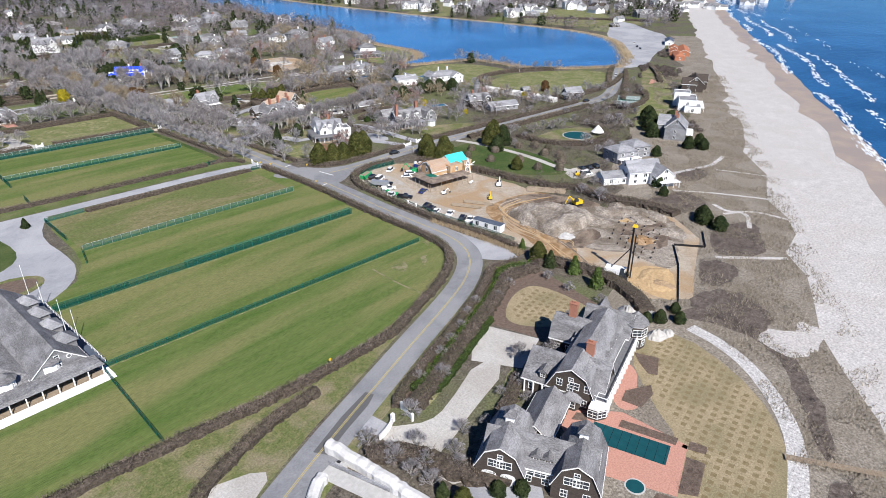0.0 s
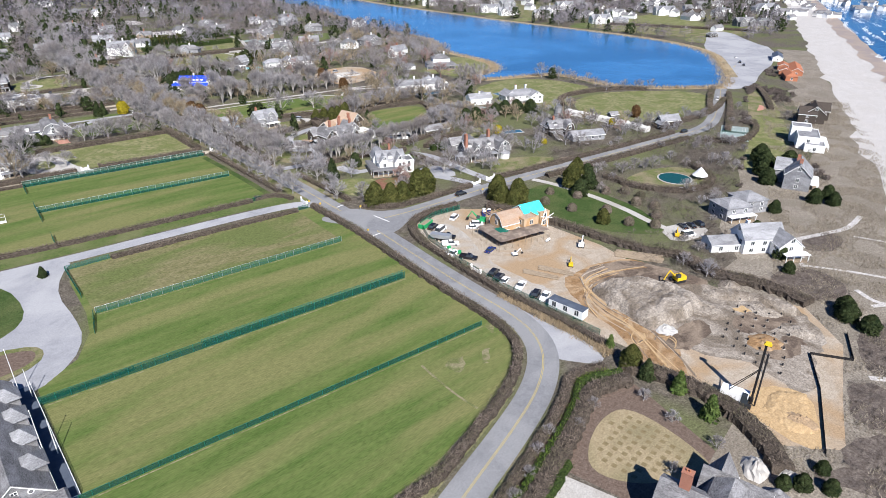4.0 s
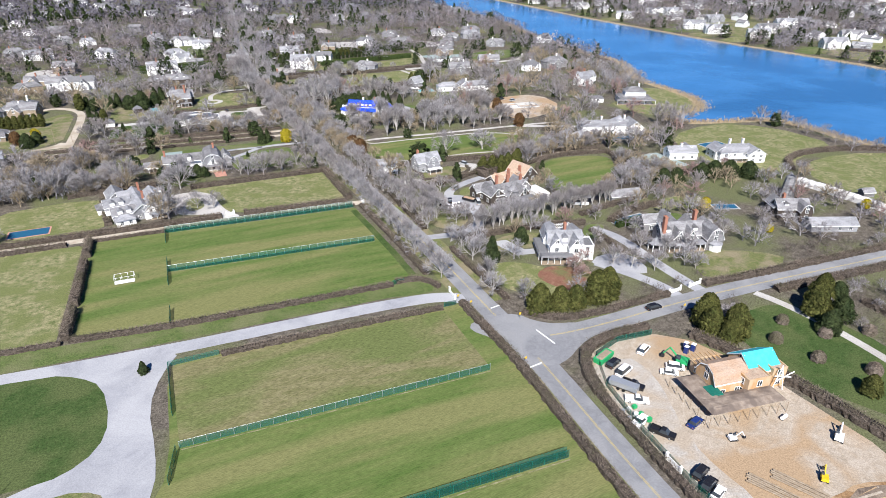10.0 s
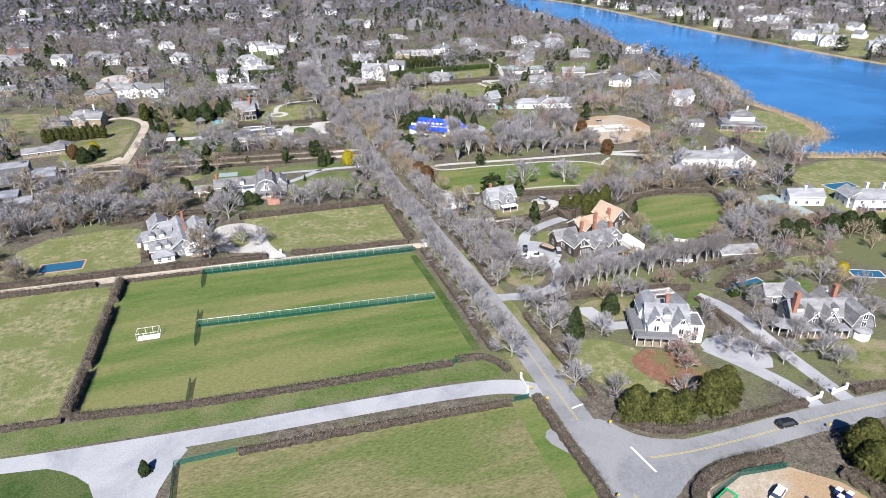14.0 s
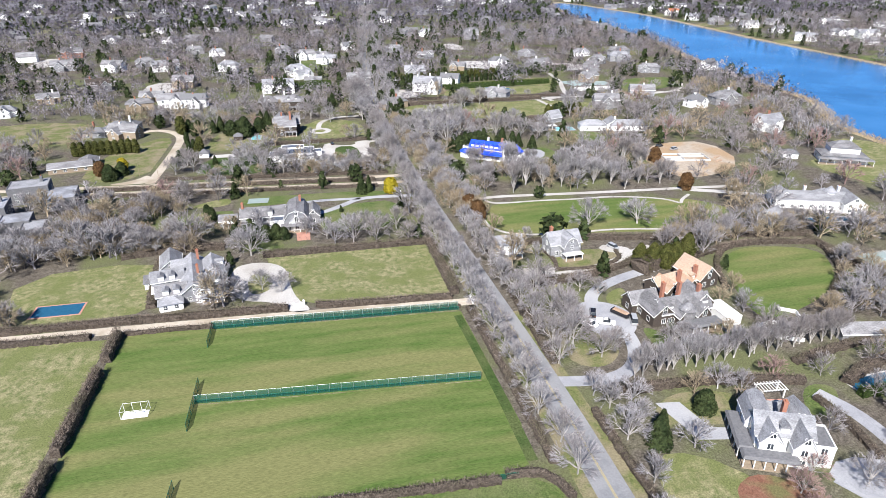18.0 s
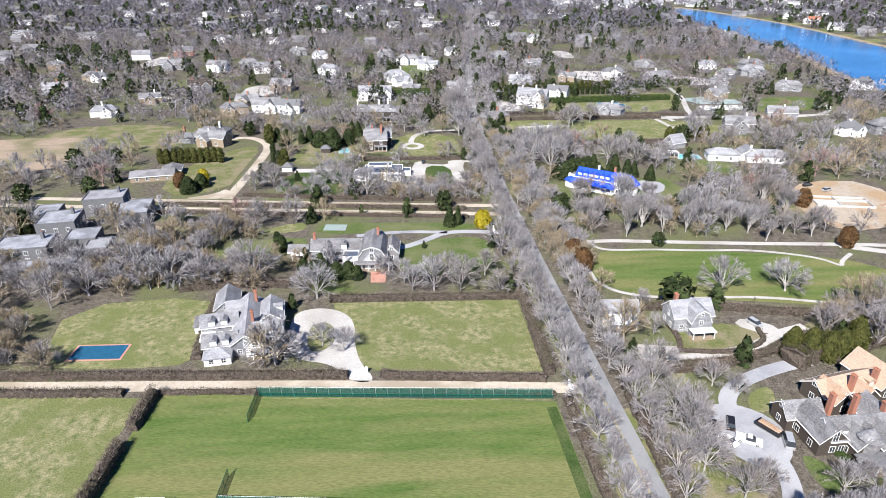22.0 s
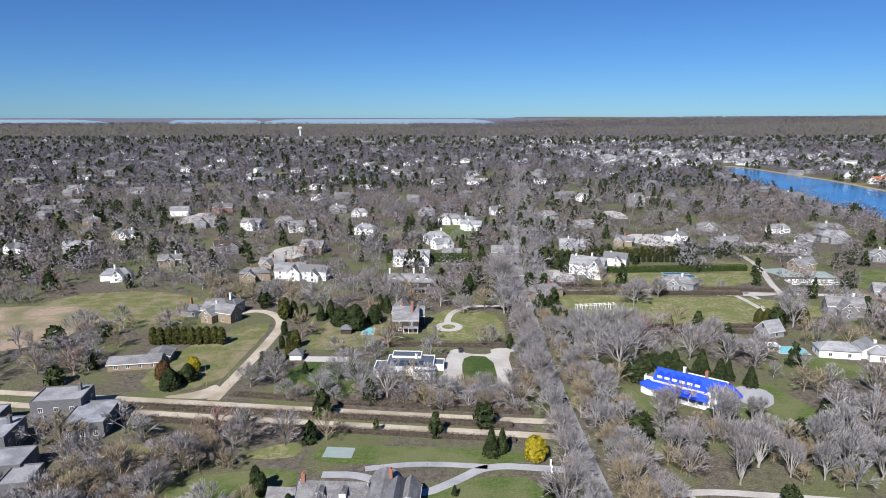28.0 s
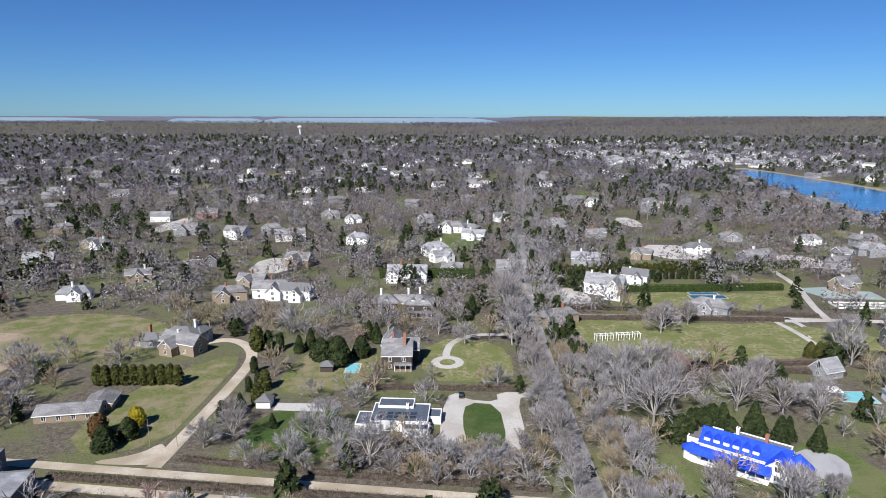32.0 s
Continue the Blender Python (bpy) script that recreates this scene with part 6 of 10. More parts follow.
house("small grey-roofed round pavilion beside the club drive", -92, 309, 20, "white", "slate", [(0, 0, 6, 6, 2.8, 2.4, "hip")], category="pavilion")

# houses west of the main road
house("large white-trimmed grey-shingled house with steep silver roofs", -53, 443, 8, "shingle_lt", "shingle_lt",
      [(1, 0, 8, 24, 4.4, 3.4, "gable_y"), (-6, -8, 9, 7, 4.2, 2.6, "gable", "shingle_lt", "shingle"), (-7, 2, 10, 7, 4.6, 2.8, "gable"), (7, -6, 8, 8, 5.0, 3.0, "gable"), (7.4, 4, 7, 11, 4.8, 2.8, "gable_y"),
       (-6.5, -13, 7, 5, 3.0, 1.8, "hip", "white", "shingle_lt"), (-12.6, 5, 4, 6, 3.0, 2.0, "hip", "white", "shingle"), (-6, 14, 7, 11, 4.4, 3.2, "gable_y"), (3.4, -10.4, 5, 6, 4.6, 2.8, "gable_y", "white", "shingle_lt"), (-2.6, 8.4, 6, 6, 4.6, 3.0, "gable")],
      chimneys=[(2.6, -3, 10.2, "brick", 0.8), (3, 9, 10.2, "brick", 0.8)], dormers=[(-7.6, -11.4, 5.0, -90, "white"), (-4.4, -11.4, 5.0, -90, "white"), (8, -9.8, 5.6, -90, "white"), (-9, -1.4, 5.4, -90, "white"), (-5.6, -1.4, 5.4, -90, "white"), (10.8, 4, 5.6, 0, "white")],
      porches=[(2.6, -15.4, 9.4, -13.2, 2.8, "shingle_lt", 4), (-12, -6, -8.4, 0, 2.7, "white", 3, 0.2)], win=2.8, tall=0.84)
house("white-trimmed shingled house with a pale gambrel gable", -19, 490, -3, "shingle_lt", "shingle",
      [(2.5, -1, 10, 15, 4.4, 4.2, "gambrel_y", "shingle_lt", "shingle"), (-11, 2, 18, 8, 4.2, 2.8, "gable", "shingle_lt", "shingle"), (9, 2, 5, 10, 3.6, 2.6, "gable_y", "shingle", "shingle"), (-5, -5, 6, 5, 4.0, 0.3, "flat", "white", "navyroof"), (-14, -3, 5, 6, 4.0, 2.6, "gable_y", "shingle_lt", "shingle"), (2.5, -7.6, 5, 3.4, 4.0, 2.8, "gable_y", "white", "shingle_lt")],
      chimneys=[(-19, 2, 9.0), (4, 3, 10.4)], dormers=[(-8, -2.2, 5.2, -90, "white"), (-14, -2.2, 5.2, -90, "white")], porches=[(-3.5, -11.2, 8.6, -8.6, 2.9, "shingle", 6), (-20.5, -6, -5, -3.6, 2.7, "shingle", 6)])
house("small grey pool house with a white pergola front", -44, 494, -3, "shingle", "shingle", [(0, 0, 7, 5, 2.6, 1.8, "gable")], porches=[(-2, -5, 2.5, -2.6, 2.5, "white", 3, 0.2)], category="pool house")
H = house("modern white house with flat navy roofs and solar panels", -14, 583, -3, "white", "navyroof",
          [(0, 0, 19, 13, 4.4, 0.3, "flat"), (-10, -4, 8, 9, 4.0, 0.3, "flat"), (6, -7.5, 8, 5, 3.4, 0.3, "flat"), (10, 2, 7, 6, 3.2, 0.3, "flat"), (-2, 6, 12, 6, 5.2, 0.3, "flat")], win=2.6, chimneys=[(2, 3, 6.6, "white", 0.8, 3)], tall=0.78)
for i in range(5):
    for j in range(2):
        part("skylight", Geo().box(-7 + i * 2.6, -4 + j * 2.4, 4.46, -5 + i * 2.6, -2.4 + j * 2.4, 4.62), M["glass"], H)
house("grey-shingled house with two brick chimneys and a porch", -18.5, 634, 0, "shingle_dk", "shingle",
      [(0, 0, 12, 15, 6.0, 4.6, "gable"), (-3, 12, 9, 12, 5.4, 4.0, "gable_y"), (5, 5, 7, 9, 5.6, 3.6, "gable")], chimneys=[(3, -2.5, 13.4, "brick", 1.1), (-2, 1, 12.4)], porches=[(-1, -9.8, 6, -7.5, 2.8, "shingle", 4)])
house("small shingled pool pavilion", -46.5, 626, 0, "shingle_dk", "slate", [(0, 0, 5, 4, 2.5, 1.8, "hip")], category="pool house")
house("small grey pavilion beside a paved terrace", -63, 595, 0, "white", "slate", [(0, 0, 5, 5, 2.6, 2.0, "hip")], category="pavilion")
house("long dark-shingled mansion with white-framed windows", -20, 701, -2, "shingle_dk", "shingle", [(-9, 0, 14, 11, 6.4, 3.6, "hip"), (8, -1, 14, 13, 6.4, 4.0, "hip"), (0, 2, 10, 9, 6.0, 3.0, "gable")],
      chimneys=[(-12, 1, 12.4, "white"), (8, 2, 13, "white"), (2, 3, 12, "white")], dormers=[(5, -5.6, 7.2, -90, "white"), (10, -5.6, 7.2, -90, "white"), (-9, -4, 7.0, -90, "white")], porches=[(2, -10, 15, -7.6, 2.9, "slate", 6)])
house("sprawling white house with dormers", -22, 765, 0, "white", "shingle_lt", [(0, 0, 24, 9, 6, 4, "gable"), (8, -5, 8, 9, 5.6, 3.6, "gable_y"), (-9, -4, 7, 8, 5.2, 3.4, "gable_y")], chimneys=[(-4, 0, 12)])
# dark modern compound
for i, (mx, my, w, d, h) in enumerate(((-143, 500, 18, 13, 6.0), (-140, 521, 14, 14, 7.2), (-132, 545, 16, 12, 7.4), (-117.5, 536, 13, 17, 5.0), (-126, 508, 11, 11, 5.2), (-117.5, 500, 8, 10, 4.6), (-152, 535, 10, 12, 5.0), (-131, 488.5, 20, 6, 3.0))):
    house("dark slate-clad modern block with a flat roof", mx, my, 9, "slate", ("flatgrey", "flatgrey", "shingle_lt")[i % 3], [(0, 0, w, d, h, 0.3, "flat")], win=3.6, chimneys=[(w * 0.3, d * 0.2, h + 2.4, "slate", 1.0, h)] if i in (0, 1, 2) else (), category="house", group="modern compound")
house("low brown ranch house with a wide gable roof", -127, 587, 10, "wood", "shingle", [(0, 0, 20, 9, 2.8, 1.8, "gable"), (8, 6, 9, 9, 2.8, 1.6, "gable_y")])
house("grey brick house with slate hipped roofs", -120, 655, -12, "shingle_lt", "slate", [(4, 0, 16, 10, 5.8, 3.0, "hip"), (-10, -3, 14, 8, 3.4, 2.4, "hip"), (9, 5, 8, 9, 5.6, 2.8, "hip")], chimneys=[(-12, 0, 8), (9, 3, 11, "white")])

# houses east of the main road
house("white house with silver roofs, many gables and a dark wrapped porch", 84.4, 331, -24, "white", "shingle_lt",
      [(0, 0.5, 12, 8, 5.8, 3.4, "gable"), (3.2, -3, 4.6, 7, 5.6, 3.2, "gable_y"), (-3.4, -2, 4.6, 7, 5.6, 3.0, "gable_y"), (-4, 5, 6, 7, 5.6, 3.4, "gambrel_y"), (7.6, -1.4, 4.4, 7.4, 5.4, 0.3, "flat", "white", "slate"), (4.5, 5.2, 7, 6, 5.4, 3.0, "gable_y"), (0, 8, 8, 5, 4.0, 2.4, "gable")],
      chimneys=[(0.4, 2, 11.2)], dormers=[(-0.2, -3.0, 6.6, -90, "white"), (-5.6, 2.4, 6.4, 180, "white")],
      porches=[(-9.2, -8.4, 2.2, -5.4, 2.9, "slate", 6, 0.6), (-9.6, -5.2, -6.4, 7, 2.9, "slate", 5, 0.6)])
HB = house("shingled house with two tall brick chimneys and a colonnade", 131, 320, -18, "shingle", "shingle",
           [(0, 0.4, 20, 8, 4.4, 3.8, "gable"), (-4.6, -3.2, 4.2, 5.4, 4.4, 2.8, "gable_y"), (0.2, -3.2, 4.2, 5.4, 4.4, 2.8, "gable_y"), (8.4, -2.4, 6.4, 11, 4.2, 4.4, "gambrel_y"), (-2, 8, 7, 12, 4.2, 3.4, "gable_y"), (-5, 13.6, 11, 6, 3.4, 2.6, "gable"), (5, 6, 6, 7, 4.0, 3.0, "gable_y")],
           chimneys=[(-9.2, -2.2, 11.6, "brick", 1.15, 0.2), (5.2, 3.3, 11.0, "brick", 1.1)], dormers=[(-7.4, -2.6, 5.4, -90, "white"), (3.0, -2.6, 5.4, -90, "white"), (4.9, 10, 4.8, 180, "white")],
           porches=[(-9.5, -8.8, 4.6, -5.6, 2.9, "shingle_lt", 8, 0.6)], win=2.8)
part("gazebo_roof", Geo().tube((-12.6, -4.6, 2.8), (-12.6, -4.6, 4.6), 3.4, 0.2, 10), M["shingle_lt"], HB)
for k in range(8):
    px_, py_ = -12.6 + 2.9 * math.cos(0.785 * k), -4.6 + 2.9 * math.sin(0.785 * k)
    part("post", Geo().box(px_ - 0.12, py_ - 0.12, 0, px_ + 0.12, py_ + 0.12, 2.8), M["white"], HB)
part("bay_window", Geo().tube((8.4, -8.4, 0), (8.4, -8.4, 2.8), 2.2, 2.2, 8), M["white"], HB)
part("bay_roof", Geo().tube((8.4, -8.4, 2.8), (8.4, -8.4, 3.9), 2.6, 0.1, 8), M["shingle_lt"], HB)
D = house("dark-shingled house under repair with grey gables and white bays", 95, 385, 2, "shingle_dk", "shingle",
          [(0, 1.4, 17, 7.5, 4.0, 3.4, "gable"), (-8, 2.6, 7, 10, 4.0, 3.2, "gable_y"), (-2.6, -2.4, 4.4, 6, 4.0, 2.8, "gable_y"), (3.4, -2.6, 4.8, 6.4, 4.0, 3.0, "gable_y"), (7, 4, 7, 9, 4.4, 3.4, "gable_y"), (-9, 9, 9, 6, 3.6, 2.8, "gable")],
          chimneys=[(1.6, 5.4, 9.4), (6.4, 2.4, 9.4), (-3, 7, 9.0)], dormers=[(0.4, -1.4, 4.6, -90, "white"), (-5.4, -1.4, 4.6, -90, "white"), (6.6, -1.4, 4.8, -90, "white")], porches=[(-5.2, -9.6, 7.4, -5.6, 2.8, "slate", 6)], win=2.8)
part("conservatory", Geo().box(10, -8, 0, 15, 2, 3.0).taper(9.8, -8.2, 3.0, 15.2, 2.2, 4.4, 1.8, 1.8, 1.8), M["white"], D)
part("terrace", Geo().box(8, -10.6, 0.0, 14, -8.1, 0.25), M["slate"], D, "dark paved terrace")
part("turret", Geo().tube((-1.5, -4.2, 0), (-1.5, -4.2, 6.0), 2.3, 2.3, 12).tube((-1.5, -4.2, 6.0), (-1.5, -4.2, 8.6), 2.7, 0.05, 12), M["shingle"], D)
house("new wing with fresh orange cedar-shingled roofs", 103.6, 402.6, 12, "shingle_dk", "newcedar_lt", [(0, 0, 20, 7, 3.6, 2.6, "gable"), (10, 0.8, 8.4, 11.5, 3.8, 4.0, "gable_y"), (-6.6, -2.6, 6, 7, 3.6, 2.8, "gable_y", "shingle_dk", "newcedar"), (1.4, -3.6, 5, 5, 3.4, 2.2, "gable_y", "shingle_dk", "newcedar")],
      chimneys=[(-2, -3, 8.2, "brick", 0.9), (5.4, -2.6, 8.2, "brick", 0.9)], dormers=[(4.4, -3.2, 4.0, -90, "newcedar")], win=2.8)
house("small white cottage with a grey roof", 57.8, 440.4, -3, "white", "shingle_lt", [(0, 0, 10.5, 6.5, 5.0, 2.6, "gable")], porches=[(-4, -5.4, 4.6, -3.3, 2.5, "white", 4, 0.15)], category="cottage")
house("grey gambrel cottage with a white porch", 78, 437.5, 3, "shingle_lt", "shingle_lt", [(0, 0, 12, 8, 5.0, 3.6, "gable"), (0.8, -3, 6, 7, 4.8, 3.8, "gambrel_y")], porches=[(-2.4, -9, 4.4, -6.6, 2.6, "white", 3, 0.3)], chimneys=[(-4, 1, 10)], category="cottage")
BL = house("long white house under a bright blue membrane roof", 89.5, 558, -37, "white", "bluetarp",
           [(0, 1, 24, 9, 4.6, 3.2, "gable"), (-12, 3, 8, 11, 4.4, 0.4, "flat", "white", "slate"), (3, 8, 16, 6, 4.0, 0.4, "flat", "white", "slate"), (9.5, -2.0, 6, 8, 4.6, 2.8, "gable_y")], chimneys=[(5, 2.5, 9.6), (-3, 3, 9.2, "white")],
           dormers=[(-10.2 + 2.7 * i, -2.8, 5.2, -90, "white") for i in range(6)], win=2.6)
part("turret", Geo().tube((14, -1, 0), (14, -1, 5), 3.3, 3.3, 14), M["white"], BL)
part("turret_roof", Geo().tube((14, -1, 4.8), (14, -1, 8.6), 4.2, 0.1, 14), M["bluetarp"], BL)
part("porch_floor", Geo().box(-13, -8.4, 0, 8, -3.4, 0.4), M["white"], BL)
part("porch_roof", Geo().taper(-13.4, -8.8, 2.9, 8.4, -3.3, 4.6, 0.3, 0.3, 2.4), M["bluetarp"], BL)
for k in range(9):
    part("post", Geo().box(-13 + 2.5 * k, -8.3, 0.4, -12.8 + 2.5 * k, -8.1, 2.95), M["white"], BL)
part("bay", Geo().tube((-13.5, -5.5, 0), (-13.5, -5.5, 3.1), 2.6, 2.6, 8), M["white"], BL)
part("bay_roof", Geo().tube((-13.5, -5.5, 3.1), (-13.5, -5.5, 5.0), 3.2, 0.15, 8), M["bluetarp"], BL)
PG = thing("pergola", "long white garden pergola with bare vines", "pergola", pose(70, 659, 0, 0, 0, 8))
for k in range(9):
    for sy in (0, 2.6):
        part("post", Geo().box(k * 2.6 - 0.12, sy - 0.12, 0, k * 2.6 + 0.12, sy + 0.12, 2.7), M["white"], PG)
    part("rafter", Geo().box(k * 2.6 - 0.1, -0.6, 2.85, k * 2.6 + 0.1, 3.2, 3.05), M["white"], PG)
for sy in (0, 2.6):
    part("beam", Geo().box(-0.6, sy - 0.1, 2.7, 21.4, sy + 0.1, 2.85), M["white"], PG)
PW = thing("pergola", "small white garden pergola beside a pool", "pergola", pose(95.6, 347, 0, 0, 0, -6))
for px_ in (-3, 3):
    for py_ in (-1.4, 1.4):
        part("post", Geo().box(px_ - 0.14, py_ - 0.14, 0, px_ + 0.14, py_ + 0.14, 2.5), M["white"], PW)
for py_ in (-1.4, 1.4):
    part("beam", Geo().box(-3.6, py_ - 0.1, 2.5, 3.6, py_ + 0.1, 2.68), M["white"], PW)
for k in range(9):
    part("rafter", Geo().box(-3.4 + 0.85 * k - 0.07, -2.0, 2.68, -3.4 + 0.85 * k + 0.07, 2.0, 2.84), M["white"], PW)
GF = thing("garden_frame", "low white timber frame round vegetable beds", "garden frame", pose(211, 709, 0, 0, 0, -2))
for k in range(7):
    part("rail", Geo().box(k * 5, 0, 0, k * 5 + 0.25, 10, 0.9), M["white"], GF)
for sy in (0, 5, 10):
    part("rail", Geo().box(0, sy, 0, 30, sy + 0.25, 0.9), M["white"], GF)
slabs_ = ((150, 604.5, -3, 12, 5, "blue pool beside a white pool house"), (150, 737, -2, 16, 4, "long dark pool in a white terrace"))
TR = thing("trellis_wall", "low white trellis walls of a garden room", "trellis", pose(0, 0, 0))
for (x0, y0), (x1, y1) in (((115, 375), (116, 368)), ((116, 368), (122, 365)), ((119, 376), (125, 373)), ((125, 373), (128, 371)), ((128, 371), (131, 379)), ((131, 379), (127, 382)), ((115, 375), (119, 376))):
    d, a = math.hypot(x1 - x0, y1 - y0), math.degrees(math.atan2(y1 - y0, x1 - x0))
    part("panel", Geo().box(0, -0.15, 0, d, 0.15, 1.2), M["white"], TR, m=pose(x0, y0, 0, 0, 0, a))
AR = part("arch", Geo().box(-1.1, -0.3, 0, -0.9, 0.3, 2.3).box(0.9, -0.3, 0, 1.1, 0.3, 2.3).box(-1.2, -0.35, 2.3, 1.2, 0.35, 2.5), M["white"], TR, m=pose(126.5, 372, 0, 0, 0, -25))
house("long low white house with grey hipped roofs", 181, 592, -12, "white", "shingle_lt", [(-14, 2, 16, 8, 3.6, 2.8, "hip"), (8, 1, 22, 8, 3.6, 3.0, "hip"), (0, 5, 10, 10, 3.6, 3.0, "gable_y")], win=2.6, chimneys=[(0, 2, 8, "white")])
house("grey pool house with a white canopy", 135, 604, -5, "shingle_lt", "shingle", [(0, 0, 10, 7, 2.8, 2.2, "hip")], porches=[(6, -2, 11, 3, 2.5, "white", 3, 0.2)], category="pool house")
house("gabled stone-grey garden house", 152, 622, 20, "shingle_lt", "shingle_lt", [(0, 0, 9, 8, 3.2, 4.2, "gable")], category="house")
house("tall white house with steep pale gables", 93, 736, -30, "white", "shingle_lt", [(0, 0, 22, 9, 6.5, 5.4, "gable"), (7, -5, 9, 12, 6.4, 5.6, "gable_y"), (-6, 4, 8, 10, 6, 4.6, "gable_y")], chimneys=[(2, 1, 14, "white"), (-8, 0, 13, "white")])
for lx0, ly0, lab, wl, rf in ((97, 804, "large shingled house behind hedges", "shingle_lt", "shingle_lt"), (218, 814, "long grey shingled house behind trees", "shingle", "shingle"), (332, 872, "large grey house near the pond", "shingle_lt", "shingle"),
                              (275, 571, "white house near the pond", "white", "shingle_lt"), (295, 642, "grey gambrel house near the pond", "shingle", "shingle"), (8, 927, "white gabled house among trees", "white", "shingle"), (-6, 838, "white and grey gabled house", "white", "shingle_lt"),
                              (-124, 888, "white clapboard house with dark windows", "white", "shingle_lt"), (-171, 900, "grey-roofed white gabled house", "white", "shingle"), (-216, 912, "white-gabled house among trees", "shingle_lt", "shingle"),
                              (-162, 802, "brown shingled house among trees", "shingle", "shingle_dk"), (-97, 802, "small brown gabled house", "wood", "shingle"), (-271, 800, "long house with pale grey roofs", "shingle_lt", "shingle_lt"),
                              (-231, 999, "brick house with white trim", "brick", "slate"), (-480, 1168, "large white house on a rise", "white", "shingle_lt"), (-97, 729, "small white garden house", "white", "shingle"), (168, 1082, "long white house among trees", "white", "shingle_lt"),
                              (218, 1042, "low grey house among trees", "shingle", "shingle"), (416, 1086, "grey house by the pond", "shingle_lt", "slate"), (314, 838, "house with silver roofs by the pond", "shingle_lt", "shingle_lt"), (205, 652, "low grey shingled outbuilding among trees", "shingle", "shingle")):
    r = random.Random(int(lx0 * 3 + ly0))
    big = r.uniform(0.85, 1.25)
    house(lab, lx0, ly0, r.uniform(-25, 25), wl, rf, [(0, 0, 20 * big, 9 * big, 5.6, 4.0, r.choice(("gable", "hip", "gambrel"))), (r.uniform(-6, 6), -5, 8, 9, 5.2, 3.8, "gable_y"), (r.uniform(-7, 7), 4, 8, 8, 5.0, 3.4, "gable_y")],
          chimneys=[(r.uniform(-5, 5), 0.5, 11.4, r.choice(("brick", "white")))], dormers=[(r.uniform(-7, 7), -3.0, 6.2, -90, "white")], win=3.4)
# houses round the pond and on the shore
house("white shingled house by a tennis court", 205, 397, -20, "white", "shingle_lt", [(0, 0, 15, 8, 4.6, 3.0, "gable"), (5, 3, 7, 8, 4.4, 2.8, "gable_y")], chimneys=[(0, 0, 9, "white")], tall=0.85)
house("large white house with several chimneys", 229, 384, -20, "white", "shingle_lt", [(0, 0, 20, 10, 6.0, 3.8, "hip"), (8, -3, 9, 10, 5.6, 3.4, "gable_y"), (-7, 3, 8, 10, 5.4, 3.4, "gable_y")], chimneys=[(-3, 1, 12.5, "white"), (4, 1, 12.5, "white")], porches=[(-8, -7.4, 4, -5, 2.8, "white", 5, 0.3)], tall=0.82)
house("long pale stone house with turquoise-grey roofs", 206, 454, -20, "white", "shingle_lt", [(-4, 0, 30, 9, 5.2, 3.8, "gable"), (12, -2, 9, 13, 5.4, 4.4, "gable_y"), (-14, 3, 9, 9, 4.8, 3.6, "gable_y")], chimneys=[(-6, 1, 11.5, "white"), (8, 1, 12, "white")], tall=0.74)
ST = house("round white turret of a pale stone house", 210.6, 453, 0, "white", "shingle_lt", [(0, 3.4, 6, 6, 4.6, 2.6, "hip")], win=0)
part("turret", Geo().tube((0, 0, 0), (0, 0, 6.6), 2.4, 2.4, 12), M["white"], ST)
part("turret_roof", Geo().tube((0, 0, 6.6), (0, 0, 9.2), 2.8, 0.06, 12), M["shingle_lt"], ST)
house("small grey-roofed guest cottage", 173, 443, 20, "shingle_lt", "shingle_lt", [(0, 0, 9, 7, 3.2, 3.0, "gable")], category="cottage")
house("large white house with pagoda-like tiered hip roofs", 268, 506, -28, "white", "shingle", [(0, 0, 22, 14, 4.0, 2.6, "hip"), (0, 0, 14, 9, 8.0, 3.0, "hip")], porches=[(-13, -10, 13, -7, 3.0, "shingle", 8, 0.6)], chimneys=[(3, 1, 12.6, "white")])
house("small dark-roofed pool house", 246, 518, -28, "white", "slate", [(0, 0, 8, 6, 2.8, 1.8, "hip")], category="pool house")
house("dark-shingled house with white-edged gables near a windmill", 189, 320, -25, "shingle_dk", "shingle", [(0, 0, 13, 7, 4.2, 3.2, "gable"), (3.5, -3, 5, 7, 4.2, 3.2, "gambrel_y"), (-4, 3, 6, 8, 4, 3.0, "gable_y")], chimneys=[(-3, 1, 9)], dormers=[(-3, -2.6, 4.8, -90, "white")])
WM = thing("windmill", "old grey-shingled smock windmill with bare sails", "windmill", pose(207, 335, 0, 0, 0, 30))
part("tower", Geo().tube((0, 0, 0), (0, 0, 9), 3.2, 1.9, 8), M["shingle"], WM)
part("cap", Geo().tube((0, 0, 9), (0, 0, 11), 2.1, 0.3, 8), M["shingle"], WM)
for k in range(4):
    a = math.radians(45 + 90 * k)
    part("sail", Geo().box(-0.35, -2.5, 0, 0.35, -2.42, 7.5), M["wood"], WM, m=pose(0, 0, 9.6) @ Matrix.Rotation(a, 4, "Y"))
house("small dark-shingled house with a pale roof beside the road", 246, 289, -22, "shingle_dk", "shingle_lt", [(0, 0, 12, 6, 4.0, 2.8, "gable"), (-5, -2, 5, 5, 3.0, 2.0, "gable_y")])
house("low outbuilding with a weathered grey roof", 192, 304, -25, "shingle_lt", "shingle_lt", [(0, 0, 18, 7, 2.8, 2.0, "gable")], category="barn")
house("small field shed with a pale roof", 239, 320, -20, "shingle", "shingle", [(0, 0, 5, 4, 2.4, 1.4, "gable")], win=0, category="shed")
